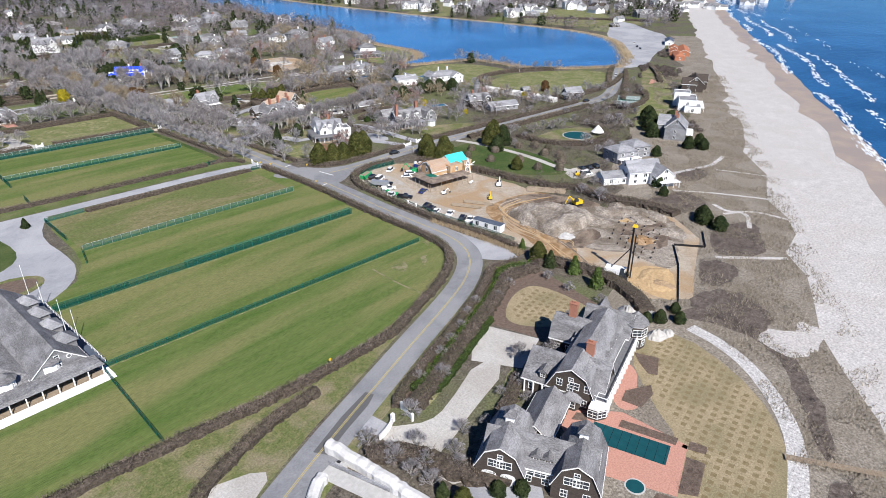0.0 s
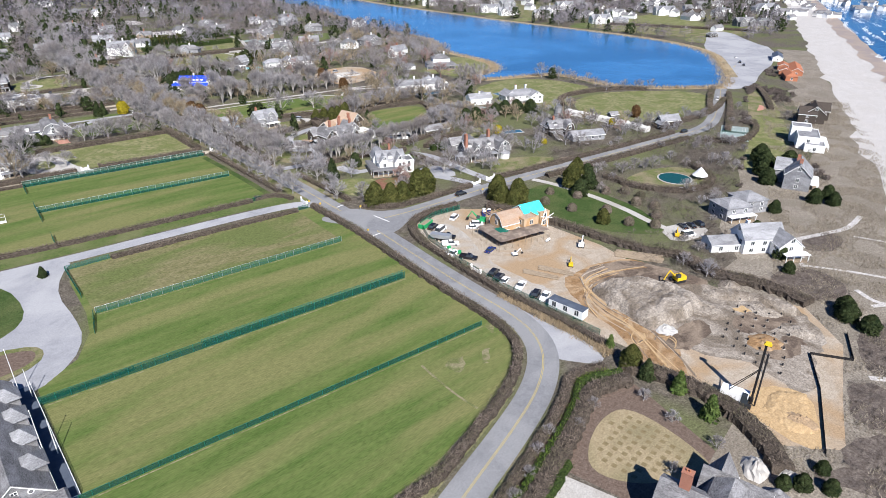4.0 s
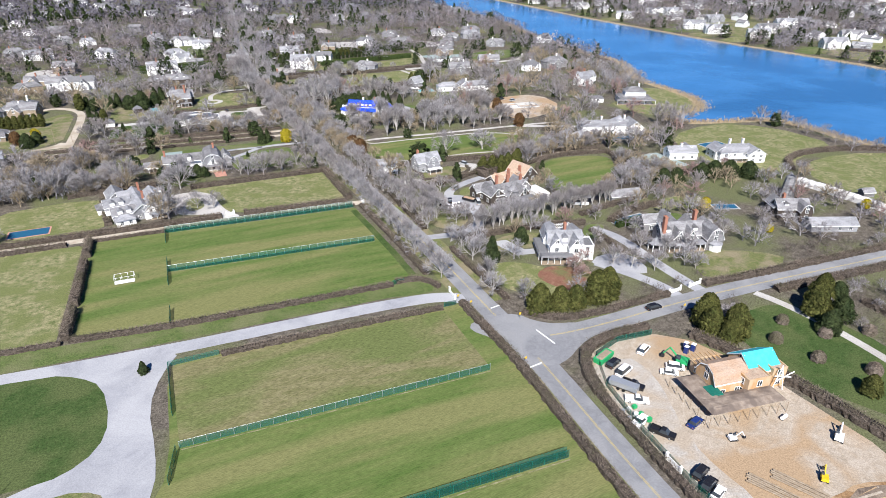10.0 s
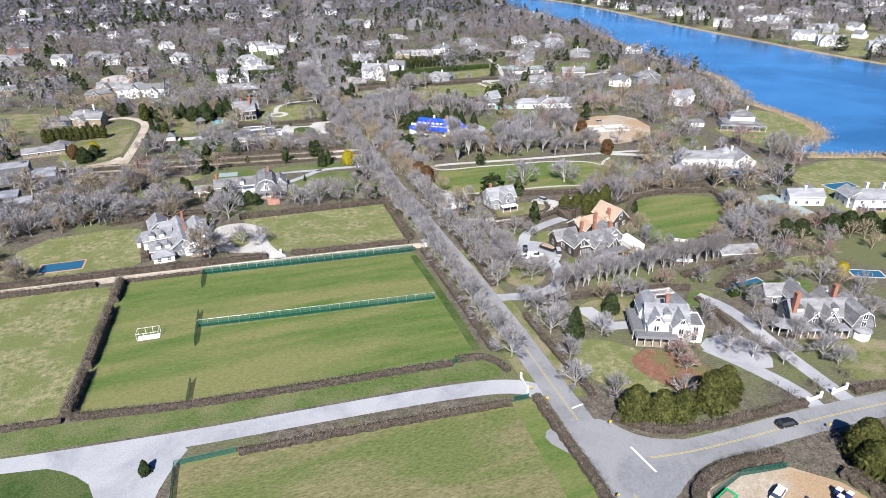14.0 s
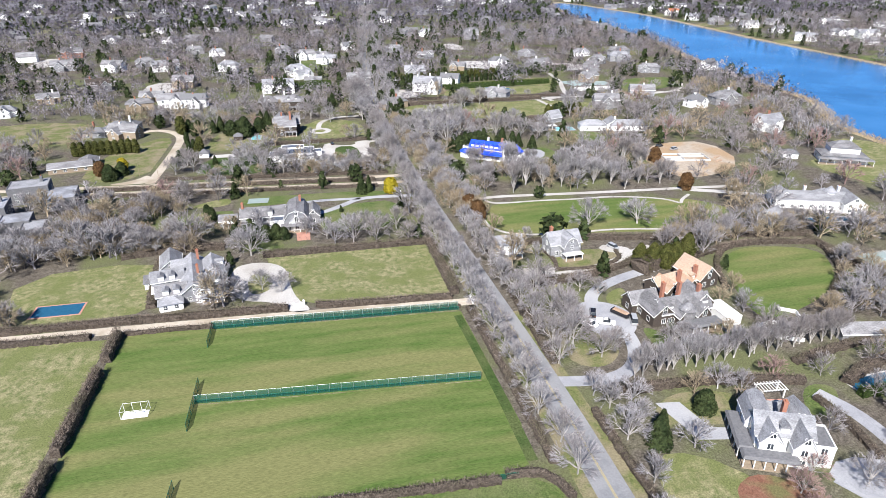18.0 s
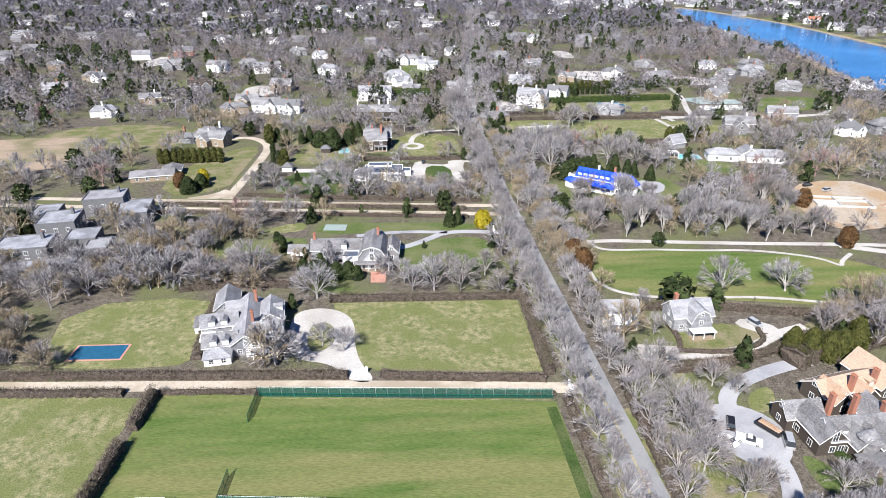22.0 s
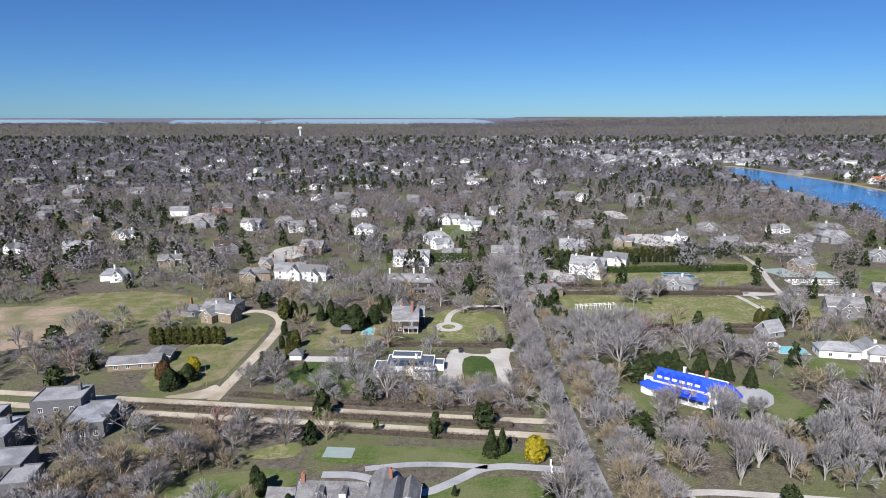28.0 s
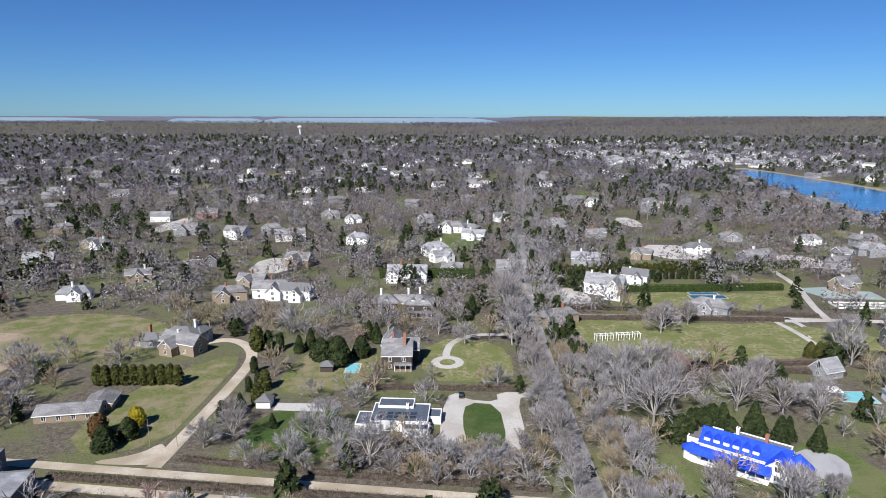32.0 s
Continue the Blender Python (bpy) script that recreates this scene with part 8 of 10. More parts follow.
part("crown", Geo().taper(1.7, -0.5, 16.3, 3.3, 0.5, 17.0, 0.3, 0.3, 0.2), M["machine"], mast)
part("stay", Geo().tube((-2.6, -0.7, 2.6), (2.1, -0.3, 9.5), 0.09, 0.09, 6), M["black"], dr)
part("stay", Geo().tube((-2.6, 0.7, 2.6), (2.1, 0.3, 9.5), 0.09, 0.09, 6), M["black"], dr)


def excavator(x, y, rot, paint, label, s=1.0):
    e = thing("excavator", label, "excavator", pose(x, y, 0.05, 0, 0, rot) @ Matrix.Scale(s, 4))
    for sy in (-1.1, 1.1):
        part("track", Geo().box(-1.9, sy - 0.3, 0.05, 1.9, sy + 0.3, 0.8), M["steel"], e)
    part("body", Geo().taper(-2.2, -1.3, 0.85, 1.2, 1.3, 2.1, 0.1, 0.05, 0.08), M[paint], e)
    part("cab", Geo().taper(0.0, 0.2, 2.0, 1.5, 1.3, 3.0, 0.1, 0.25, 0.08), M["glass"], e)
    part("boom", Geo().tube((1.0, 0, 1.9), (3.6, 0, 4.4), 0.3, 0.22, 6), M[paint], e)
    part("arm", Geo().tube((3.6, 0, 4.4), (5.4, 0, 1.6), 0.2, 0.15, 6), M[paint], e)
    part("bucket", Geo().taper(4.9, -0.5, 0.6, 5.9, 0.5, 1.6, 0.2, 0.1, 0.05), M["steel"], e)


excavator(88.5, 191.8, 160, "machine", "yellow excavator with raised boom on bare soil")
excavator(74.5, 263, 120, "machine_gn", "green telescopic loader beside the half-built house", 0.9)
excavator(72, 219.5, 40, "machine", "small yellow digger on sand", 0.55)
excavator(64.2, 236.3, -20, "carwhite", "small white track loader on sand", 0.5)
excavator(86, 226, 30, "carwhite", "grey track machine near stacked piles", 0.7)
excavator(118, 209, 30, "machine", "small yellow digger on a gravel court", 0.6)
for cx, cy, n, ln, ang in ((60.5, 222, 5, 11, -66), (66, 220.5, 5, 11, -66), (94.5, 209, 9, 15, -60)):
    st = thing("log_pile", "stack of long timber piles on the ground", "timber", pose(cx, cy, 0.05, 0, 0, ang), "timber stacks")
    for i in range(n):
        rr = random.Random(i + n)
        part("log", Geo().tube((-ln / 2 + rr.uniform(-0.6, 0.6), (i - n / 2) * 0.62, 0.22), (ln / 2 + rr.uniform(-0.6, 0.6), (i - n / 2) * 0.62 + rr.uniform(-0.3, 0.3), 0.22), 0.22, 0.17, 8), M["wood"], st)
for i in range(3):
    tb = thing("portable_toilet", "dark blue portable toilet", "portable toilet", pose(82 - 1.6 * i * 0.8, 266 + 1.5 * i - (3 if i == 2 else 0), 0.05, 0, 0, 20), "portable toilets")
    part("body", Geo().box(-0.55, -0.55, 0, 0.55, 0.55, 2.1), M["navy"], tb)
    part("roof", Geo().taper(-0.6, -0.6, 2.1, 0.6, 0.6, 2.35, 0.2, 0.2, 0.2), M["white"], tb)
tb = thing("portable_toilet", "turquoise portable toilet on the drive", "portable toilet", pose(103.5, 419.5, 0.05, 0, 0, 20), "portable toilets")
part("body", Geo().box(-0.55, -0.55, 0, 0.55, 0.55, 2.1), M["teal"], tb)
part("roof", Geo().taper(-0.6, -0.6, 2.1, 0.6, 0.6, 2.35, 0.2, 0.2, 0.2), M["white"], tb)
sk = thing("rubbish_skip", "green skip full of scrap timber", "skip", pose(57, 273.4, 0.05, 0, 0, 20))
part("bin", Geo().taper(-3, -1.2, 0.1, 3, 1.2, 1.6, -0.2, -0.2, -0.1), M["machine_gn"], sk)
part("debris", Geo().taper(-2.8, -1.05, 1.5, 2.8, 1.05, 1.85, 0.6, 0.6, 0.3), M["wood"], sk)
tl = thing("flat_trailer", "steel flatbed trailer with a ribbed cover", "trailer", pose(53.6, 261.2, 0.05, 0, 0, -60))
part("bed", Geo().box(-3.6, -1.1, 0.9, 3.6, 1.1, 2.3), M["galv"], tl)
for sx in (-1, 0.4):
    part("wheel", Geo().tube((sx, -1.2, 0.4), (sx, 1.2, 0.4), 0.4, 0.4, 10), M["rubber"], tl)
tl = thing("flat_trailer", "dark trailer loaded with old shingles", "trailer", pose(77.6, 390.8, 0.05, 0, 0, -60))
part("bed", Geo().box(-3.0, -1.1, 0.6, 3.0, 1.1, 1.5), M["black"], tl)
part("load", Geo().taper(-2.8, -0.95, 1.3, 2.8, 0.95, 1.8, 0.5, 0.5, 0.3), M["newcedar"], tl)
for i in range(9):
    rr = random.Random(40 + i)
    pl = thing("material_pallet", "wrapped pallet of building material", "pallet", pose(47.8 + (i % 3) * 1.7 + rr.uniform(-0.3, 0.3), 254.4 - (i // 3) * 2.6, 0.05, 0, 0, rr.uniform(0, 60)), "pallets")
    part("base", Geo().box(-0.6, -0.5, 0, 0.6, 0.5, 0.14), M["wood"], pl)
    part("load", Geo().taper(-0.55, -0.45, 0.14, 0.55, 0.45, rr.uniform(0.7, 1.3), 0.03, 0.03, 0.03), M[("galv", "white", "machine_gn")[i % 3]], pl)
tk = thing("gas_tank", "white propane tank lying on sand", "tank", pose(80.5, 236, 0.05, 0, 0, 10))
part("tank", Geo().tube((-1.0, 0, 0.7), (1.0, 0, 0.7), 0.45, 0.45, 12), M["white"], tk)
for sx in (-0.7, 0.7):
    part("foot", Geo().box(sx - 0.1, -0.3, 0, sx + 0.1, 0.3, 0.35), M["steel"], tk)


def heap(name, label, x, y, sx, sy, h, material, seed, n=14):
    """A rough mound."""
    r = random.Random(seed)
    g = Geo()
    ring = 18
    g.v = [(0, 0, h)]
    for k in range(1, 6):
        f = k / 5
        for i in range(ring):
            a = 2 * math.pi * i / ring
            q = f * (1 + r.uniform(-0.13, 0.13))
            g.v.append((sx * q * math.cos(a), sy * q * math.sin(a), h * (1 - f) ** 0.8 * (1 + r.uniform(-0.25, 0.25)) if k < 5 else -0.05))
    g.f = [(0, 1 + i, 1 + (i + 1) % ring) for i in range(ring)]
    for k in range(4):
        for i in range(ring):
            a, b = 1 + k * ring + i, 1 + k * ring + (i + 1) % ring
            g.f.append((a, a + ring, b + ring, b))
    ob = part(name, g, M[material], m=pose(x, y, 0.05, 0, 0, r.uniform(0, 360)))
    return tagged(ob, label, "mound")


for i, (x, y, sx, sy, h, mm, lb) in enumerate(((70, 188, 9, 6, 1.6, "site_pale", "broad mound of pale rubble"), (64, 196, 5, 4, 1.2, "site_pale", "low mound of pale rubble"), (80, 178, 8, 5, 1.3, "site_pale", "mound of pale sand and rubble"), (92, 168, 6, 4, 1.2, "site_pale", "mound of broken rubble"),
                                               (62, 180, 3, 3, 1.2, "concrete", "heap of grey stones"), (52, 142, 4, 3, 1.0, "site", "heap of orange sand"), (76, 160, 5, 4, 0.9, "site_brown", "low heap of brown soil"), (88, 156, 5, 3, 1.0, "site_pale", "heap of pale soil"), (98, 180, 5, 3, 1.3, "site_pale", "heap of pale broken stone"))):
    heap("mound", lb, x, y, sx, sy, h, mm, i)
for i, (x, y, s) in enumerate(((31, 142, 2.6), (26, 131.5, 2.2), (29, 130, 1.5), (34, 136.5, 1.8))):
    heap("boulder", "large pale grey boulder beside the lawn", x, y, s * 1.4, s, s * 0.9, "rock", 60 + i)
# silt fence on the site
sf = thing("silt_fence", "low black silt fence across the site", "fence", pose(0, 0, 0))
for (x0, y0), (x1, y1) in (((79.3, 150.2), (84.5, 141.9)), ((84.5, 141.9), (96.3, 147.4)), ((79.3, 150.2), (66.3, 143.0)), ((66.3, 143.0), (45.5, 134.3))):
    d, a = math.hypot(x1 - x0, y1 - y0), math.degrees(math.atan2(y1 - y0, x1 - x0))
    part("cloth", Geo().box(0, -0.02, 0, d, 0.02, 0.8), M["black"], sf, m=pose(x0, y0, 0, 0, 0, a))
# hedge wrapped in white cloth for the winter, with a boarded terrace behind it
def wrapped(label, pts, w, h, seed):
    r = random.Random(seed)
    P = rounded(pts, 2, closed=False)
    Q = []
    for (x0, y0), (x1, y1) in zip(P, P[1:]):
        n = max(1, int(math.hypot(x1 - x0, y1 - y0) / 0.8))
        Q += [(x0 + (x1 - x0) * i / n, y0 + (y1 - y0) * i / n) for i in range(n)]
    Q.append(P[-1])
    L, R = offsets(Q, w)
    g = Geo()
    prof = ((0, 0), (0.02, 0.75), (0.16, 0.95), (0.5, 1.03), (0.84, 0.95), (0.98, 0.75), (1, 0))
    for (lx, ly), (rx, ry) in zip(L, R):
        k, hh = r.uniform(-0.08, 0.08), h * r.uniform(0.94, 1.06)
        g.v += [(lx + (rx - lx) * (a + k), ly + (ry - ly) * (a + k), c * hh) for a, c in prof]
    m = len(prof)
    for i in range(len(L) - 1):
        g.f += [(i * m + j, i * m + j + 1, (i + 1) * m + j + 1, (i + 1) * m + j) for j in range(m - 1)]
    g.f += [tuple(range(m)), tuple(range((len(L) - 1) * m + m - 1, (len(L) - 1) * m - 1, -1))]
    return tagged(part("wrapped_hedge", g, M["cloth"]), label, "hedge")


wrapped("hedge wrapped in white winter cloth beside a terrace", [(-53.0, 162), (-52.2, 156), (-51.6, 149.3), (-51.2, 142), (-50.5, 132), (-50, 122)], 2.4, 2.2, 3)
wrapped("long hedge wrapped in white winter cloth beside a paddock", [(226.6, 344), (228.5, 325), (229.6, 307), (228, 290)], 4.0, 3.0, 9)
wrapped("white cloth-wrapped hedge at the road edge", [(-58.6, 156.8), (-62.5, 154.6), (-68, 150)], 2.2, 1.8, 4)
td = thing("boarded_terrace", "pale boarded terrace behind a wrapped hedge", "terrace", pose(-57.3, 158.2, 0.02, 0, 0, -77))
for k in range(12):
    part("plank", Geo().box(0, -1.6 + k * 0.27, 0.1, 24, -1.6 + k * 0.27 + 0.24, 0.16), M["concrete"], td)
part("low_wall", Geo().box(0, 1.75, 0, 24, 1.95, 1.0), M["shingle_lt"], td)
ac = thing("air_conditioner", "pale box-shaped outdoor air conditioner", "air conditioner", pose(-54.7, 157.6, 0.05, 0, 0, -77))
part("casing", Geo().taper(0, -0.45, 0, 2.2, 0.45, 1.1, 0.06, 0.06, 0.06), M["concrete"], ac)
part("grille", Geo().box(0.2, -0.3, 1.1, 1.0, 0.3, 1.14), M["steel"], ac)
ww = thing("wing_wall", "small white curved entrance wall", "wall", pose(0, 0, 0))
pts = rounded([(-44.8, 156.4), (-41.6, 157.0), (-39.3, 158.4)], 2, closed=False)
for (x0, y0), (x1, y1) in zip(pts, pts[1:]):
    d, a = math.hypot(x1 - x0, y1 - y0), math.degrees(math.atan2(y1 - y0, x1 - x0))
    part("panel", Geo().box(0, -0.2, 0, d + 0.1, 0.2, 1.3), M["white"], ww, m=pose(x0, y0, 0, 0, 0, a))
part("pier", Geo().box(-0.35, -0.35, 0, 0.35, 0.35, 1.9), M["white"], ww, m=pose(-39.3, 158.4, 0))
# poles
for x, y, h, lb in ((-70.5, 236, 9, "white flagpole beside the club house"), (-70.5, 259, 8, "white flagpole beside the club house"), (-86, 286, 7, "white flagpole in a planting bed"), (-91, 567, 9, "bare timber utility pole"), (-82.5, 567, 8, "bare timber utility pole")):
    po = thing("flagpole" if "flag" in lb else "utility_pole", lb, "pole", pose(x, y, 0))
    part("pole", Geo().tube((0, 0, 0), (0, 0, h), 0.11, 0.06, 8), M["white" if "flag" in lb else "wood"], po)
    part("cap", Geo().tube((0, 0, h), (0, 0, h + 0.2), 0.1, 0.02, 8), M["galv"], po)
for x, y in ((37.4, 313), (47.4, 300.5), (37, 281), (95.5, 283), (-36, 182.3), (35.5, 318)):
    sg = thing("road_sign", "small yellow road sign on a post" if x != 37.4 else "road sign on a steel post", "road sign", pose(x, y, 0), "road signs")
    part("post", Geo().tube((0, 0, 0), (0, 0, 2.2), 0.04, 0.04, 6), M["galv"], sg)
    part("plate", Geo().box(-0.35, -0.02, 1.6, 0.35, 0.02, 2.3), M["machine"], sg)
wt = thing("water_tower", "white bulb water tower far away", "water tower", pose(-640, 3228, 0))
part("stem", Geo().tube((0, 0, 0), (0, 0, 32), 4, 3, 10), M["white"], wt)
part("tank", Geo().tube((0, 0, 30), (0, 0, 35), 4, 10, 14).tube((0, 0, 35), (0, 0, 40), 10, 9.5, 14).tube((0, 0, 40), (0, 0, 44), 9.5, 1, 14), M["white"], wt)

# rubble field of the building site
def rubble(name, label, x0, x1, y0, y1, poly, top, material, seed, step=0.7):
    """An uneven heap over a plan polygon, highest inside it."""
    r = np.random.default_rng(seed)
    xs_, ys_ = np.arange(x0, x1, step), np.arange(y0, y1, step)
    X, Y = np.meshgrid(xs_, ys_)
    ins = inside(poly, X, Y).astype(float)
    for _ in range(5):
        ins[1:-1, 1:-1] = (ins[1:-1, 1:-1] * 2 + ins[:-2, 1:-1] + ins[2:, 1:-1] + ins[1:-1, :-2] + ins[1:-1, 2:]) / 6
    h = np.zeros(X.shape)
    for f, a in ((0.16, 0.55), (0.37, 0.30), (0.8, 0.18), (1.7, 0.12)):
        for _ in range(3):
            an, ph = r.uniform(0, 6.28, 2)
            h += a * np.abs(np.sin((X * math.cos(an) + Y * math.sin(an)) * f + ph + np.sin(Y * f * 0.6 + ph)))
    z = np.clip(ins * 1.6 - 0.55, -0.2, 1) * top * (0.35 + 0.32 * h) + r.uniform(-0.08, 0.08, X.shape)
    z = np.where(ins < 0.12, -0.3, z)
    n, m_ = X.shape
    me = bpy.data.meshes.new(name)
    i = np.arange(n * m_).reshape(n, m_)
    q = np.stack([i[:-1, :-1], i[:-1, 1:], i[1:, 1:], i[1:, :-1]], -1).reshape(-1, 4)
    me.from_pydata(np.column_stack([X.ravel(), Y.ravel(), z.ravel()]).tolist(), [], q.tolist())
    return tagged(part(name, me, M[material]), label, "mound")


rubble("rubble_mound", "broad churned mound of pale rubble and sand", 56, 86, 174, 210, [(64.5, 206), (71.6, 205), (79.4, 200), (84.1, 190.5), (82.2, 180.4), (73, 179), (65.5, 180.9), (58.5, 182), (59.9, 188.7), (62, 195.2), (62.5, 200.4)], 2.6, "site_pale", 3)
rubble("rubble_mound", "low ridge of pale churned sand along the site edge", 84, 104, 156, 186, [(88, 184), (94, 180), (100, 168), (99, 160), (95, 160), (93, 172), (88, 178)], 1.4, "site_pale", 4)
rubble("sand_mound", "low bulldozed bank of orange sand", 44, 66, 132, 154, [(50, 149), (58, 150), (63, 145), (50, 138), (47, 142)], 0.45, "site_orange", 5)
stub = Geo().tube((0, 0, 0), (0, 0, 0.7), 0.22, 0.2, 8).mesh("pile")
rs = random.Random(23)
for i in range(9):
    for j in range(6):
        x, y = 62 + i * 3.6 + j * 1.6 + rs.uniform(-0.5, 0.5), 151 + j * 3.4 + i * 1.0 + rs.uniform(-0.5, 0.5)
        if rs.random() < 0.86 and inside(SITE, [x], [y])[0] and x < 96 and y < 176:
            o = thing("pile_stub", "dark timber pile driven into the rubble", "pile", pose(x, y, 0.05), "driven foundation piles")
            part("stub", stub, M["steel"], o)
            part("collar", Geo().tube((0, 0, 0), (0, 0, 0.1), 0.5, 0.42, 8), M["site_pale"], o)
# boardwalk from the lawn to the beach
bw = thing("boardwalk", "weathered grey timber boardwalk down to the beach", "boardwalk", pose(3.2, 95.6, 0.1, 0, 0, math.degrees(math.atan2(-15.3, 7.4))))
for k in range(44):
    part("plank", Geo().box(k * 0.42, -0.75, 0.25, k * 0.42 + 0.37, 0.75, 0.31), M["wood"], bw)
for k in range(0, 44, 4):
    for sy in (-0.8, 0.8):
        part("post", Geo().box(k * 0.42, sy - 0.05, -0.1, k * 0.42 + 0.1, sy + 0.05, 1.0 if k < 16 else 0.45), M["wood"], bw)

# concrete foundations on the far building plot
fd = thing("foundation", "pale concrete foundation walls of a new house", "foundation", pose(190, 530, 0.04, 0, 0, -12))
for x0, y0, x1, y1 in ((-12, -6, 12, -5.5), (-12, 5.5, 12, 6), (-12, -5.5, -11.5, 5.5), (11.5, -5.5, 12, 5.5), (-2, -5.5, -1.5, 5.5), (-11.5, 0, -2, 0.5), (-1.5, 1.5, 11.5, 2)):
    part("footing", Geo().box(x0, y0, 0, x1, y1, 0.9), M["concrete"], fd)
part("slab", Geo().box(-11.5, -5.5, 0, -2, 0, 0.2), M["cloth"], fd)
for x, y, a, k in ((204, 520, 20, 0), (207, 526, 25, 1)):
    st = thing("lumber_stack", "strapped stack of pale building lumber", "lumber", pose(x, y, 0.05, 0, 0, a), "lumber stacks")
    for j in range(4):
        part("board", Geo().box(-2.2, -0.6 + 0.3 * j, 0.1, 2.2, -0.34 + 0.3 * j, 0.9 - 0.1 * (j % 2)), M["newcedar_lt"], st)

# ---- trees ----
def norm(v):
    return v / np.maximum(np.linalg.norm(v, axis=-1, keepdims=True), 1e-9)


def strips(A, B, w, r):
    """Tapering flat twigs from A to B (n, 3) as triangles."""
    d = B - A
    s = norm(np.cross(d, r.normal(0, 1, A.shape))) * w[:, None]
    return np.stack([A - s, A + s, B], 1)


def tubes(A, B, ra, rb):
    """Three-sided tapering limbs."""
    d = norm(B - A)
    ref = np.where(np.abs(d[:, 2:3]) > 0.9, np.array([[1.0, 0, 0]]), np.array([[0, 0, 1.0]]))
    s = norm(np.cross(d, ref))
    u = np.cross(s, d)
    out = []
    for k in range(3):
        a0, a1 = 2 * math.pi * k / 3, 2 * math.pi * (k + 1) / 3
        e0, e1 = s * math.cos(a0) + u * math.sin(a0), s * math.cos(a1) + u * math.sin(a1)
        p, q, t, v = A + e0 * ra[:, None], A + e1 * ra[:, None], B + e1 * rb[:, None], B + e0 * rb[:, None]
        out += [np.stack([p, q, t], 1), np.stack([p, t, v], 1)]
    return np.concatenate(out)


def bare(seed, n=(8, 5, 5, 4), wide=0.5, fork=0.16, w=0.0027, low=0.0, up=0.1):
    """A leafless tree of height 1: limb triangles and twig triangles. Each order of branching ends on a larger shell of a domed crown."""
    r = np.random.default_rng(seed)
    c = np.array([0.0, 0.0, fork + 0.16])
    R_ = np.array([wide, wide, 0.84 - fork])
    lean = r.uniform(-0.03, 0.03, 2)
    limbs, twigs = [], []
    limbs.append(tubes(np.array([[0, 0, -0.01]]), np.array([[lean[0], lean[1], fork + 0.10]]), np.array([0.026]), np.array([0.016])))
    k = n[0]
    az = np.arange(k) * 2.4 + r.uniform(0, 0.8, k)
    el = np.linspace(0.22 + low, 1.45, k) + r.uniform(-0.1, 0.1, k)
    z0 = fork * r.uniform(0.75, 1.25, k)
    a = np.column_stack([lean[0] * z0 / (fork + 0.1), lean[1] * z0 / (fork + 0.1), z0])
    d = np.column_stack([np.cos(az) * np.cos(el), np.sin(az) * np.cos(el), np.sin(el)])
    b = c + d * R_ * r.uniform(0.46, 0.62, k)[:, None]
    mid = a * 0.5 + b * 0.5 + r.normal(0, 0.015, a.shape) - np.array([0, 0, 0.02])
    limbs += [tubes(a, mid, np.full(k, 0.012), np.full(k, 0.009)), tubes(mid, b, np.full(k, 0.009), np.full(k, 0.0045))]
    p0, e0 = (a + mid) / 2, b
    for lev, (m, shell, ln, ww) in enumerate(((n[1], 0.80, 0.26, 1.5), (n[2], 0.95, 0.17, 1.15), (n[3], 1.03, 0.11, 1.0))):
        if not m:
            break
        i = np.repeat(np.arange(len(p0)), m)
        t = r.uniform(0.30, 1.0, len(i))[:, None]
        p = p0[i] * (1 - t) + e0[i] * t
        q = norm(norm(e0 - p0)[i] * 0.6 + norm((p - c) / R_) * 0.65 + r.normal(0, 0.46, p.shape) + np.array([0, 0, up]))
        e = p + q * (ln * r.uniform(0.65, 1.3, len(i)))[:, None]
        rho = np.linalg.norm((e - c) / R_, axis=1) / (shell * r.uniform(0.90, 1.06, len(i)))
        e = np.where((rho > 1)[:, None], c + (e - c) / np.maximum(rho, 1)[:, None], e)
        e[:, 2] = np.maximum(e[:, 2], 0.10)
        T_ = strips(p, e, np.full(len(i), w * ww), r)
        (limbs if lev == 0 else twigs).append(T_)
        p0, e0 = p, e
    return np.concatenate(limbs), np.concatenate(twigs)


def dome(seed, n, w, spread=0.44, low=0.22, inner=0.35, outward=True):
    """A crown of twig sprays that fan out from its heart, broad at the outside (or thin, where not outward)."""
    r = np.random.default_rng(seed)
    d = norm(r.normal(0, 1, (n, 3)))
    d[:, 2] = np.abs(d[:, 2]) * 1.1 - 0.12
    R_ = np.array([spread, spread, 0.98 - low - 0.12])
    h = np.array([0, 0, low + 0.12])
    far_, near_ = h + d * R_ * r.uniform(0.72, 1.06, n)[:, None], h + d * R_ * inner * r.uniform(0.6, 1.3, n)[:, None]
    s = norm(np.cross(d, r.normal(0, 1, d.shape))) * (w * r.uniform(0.6, 1.3, n))[:, None]
    if outward:
        return np.stack([far_ - s, far_ + s, near_], 1)
    return np.stack([near_ - s, near_ + s, far_], 1)


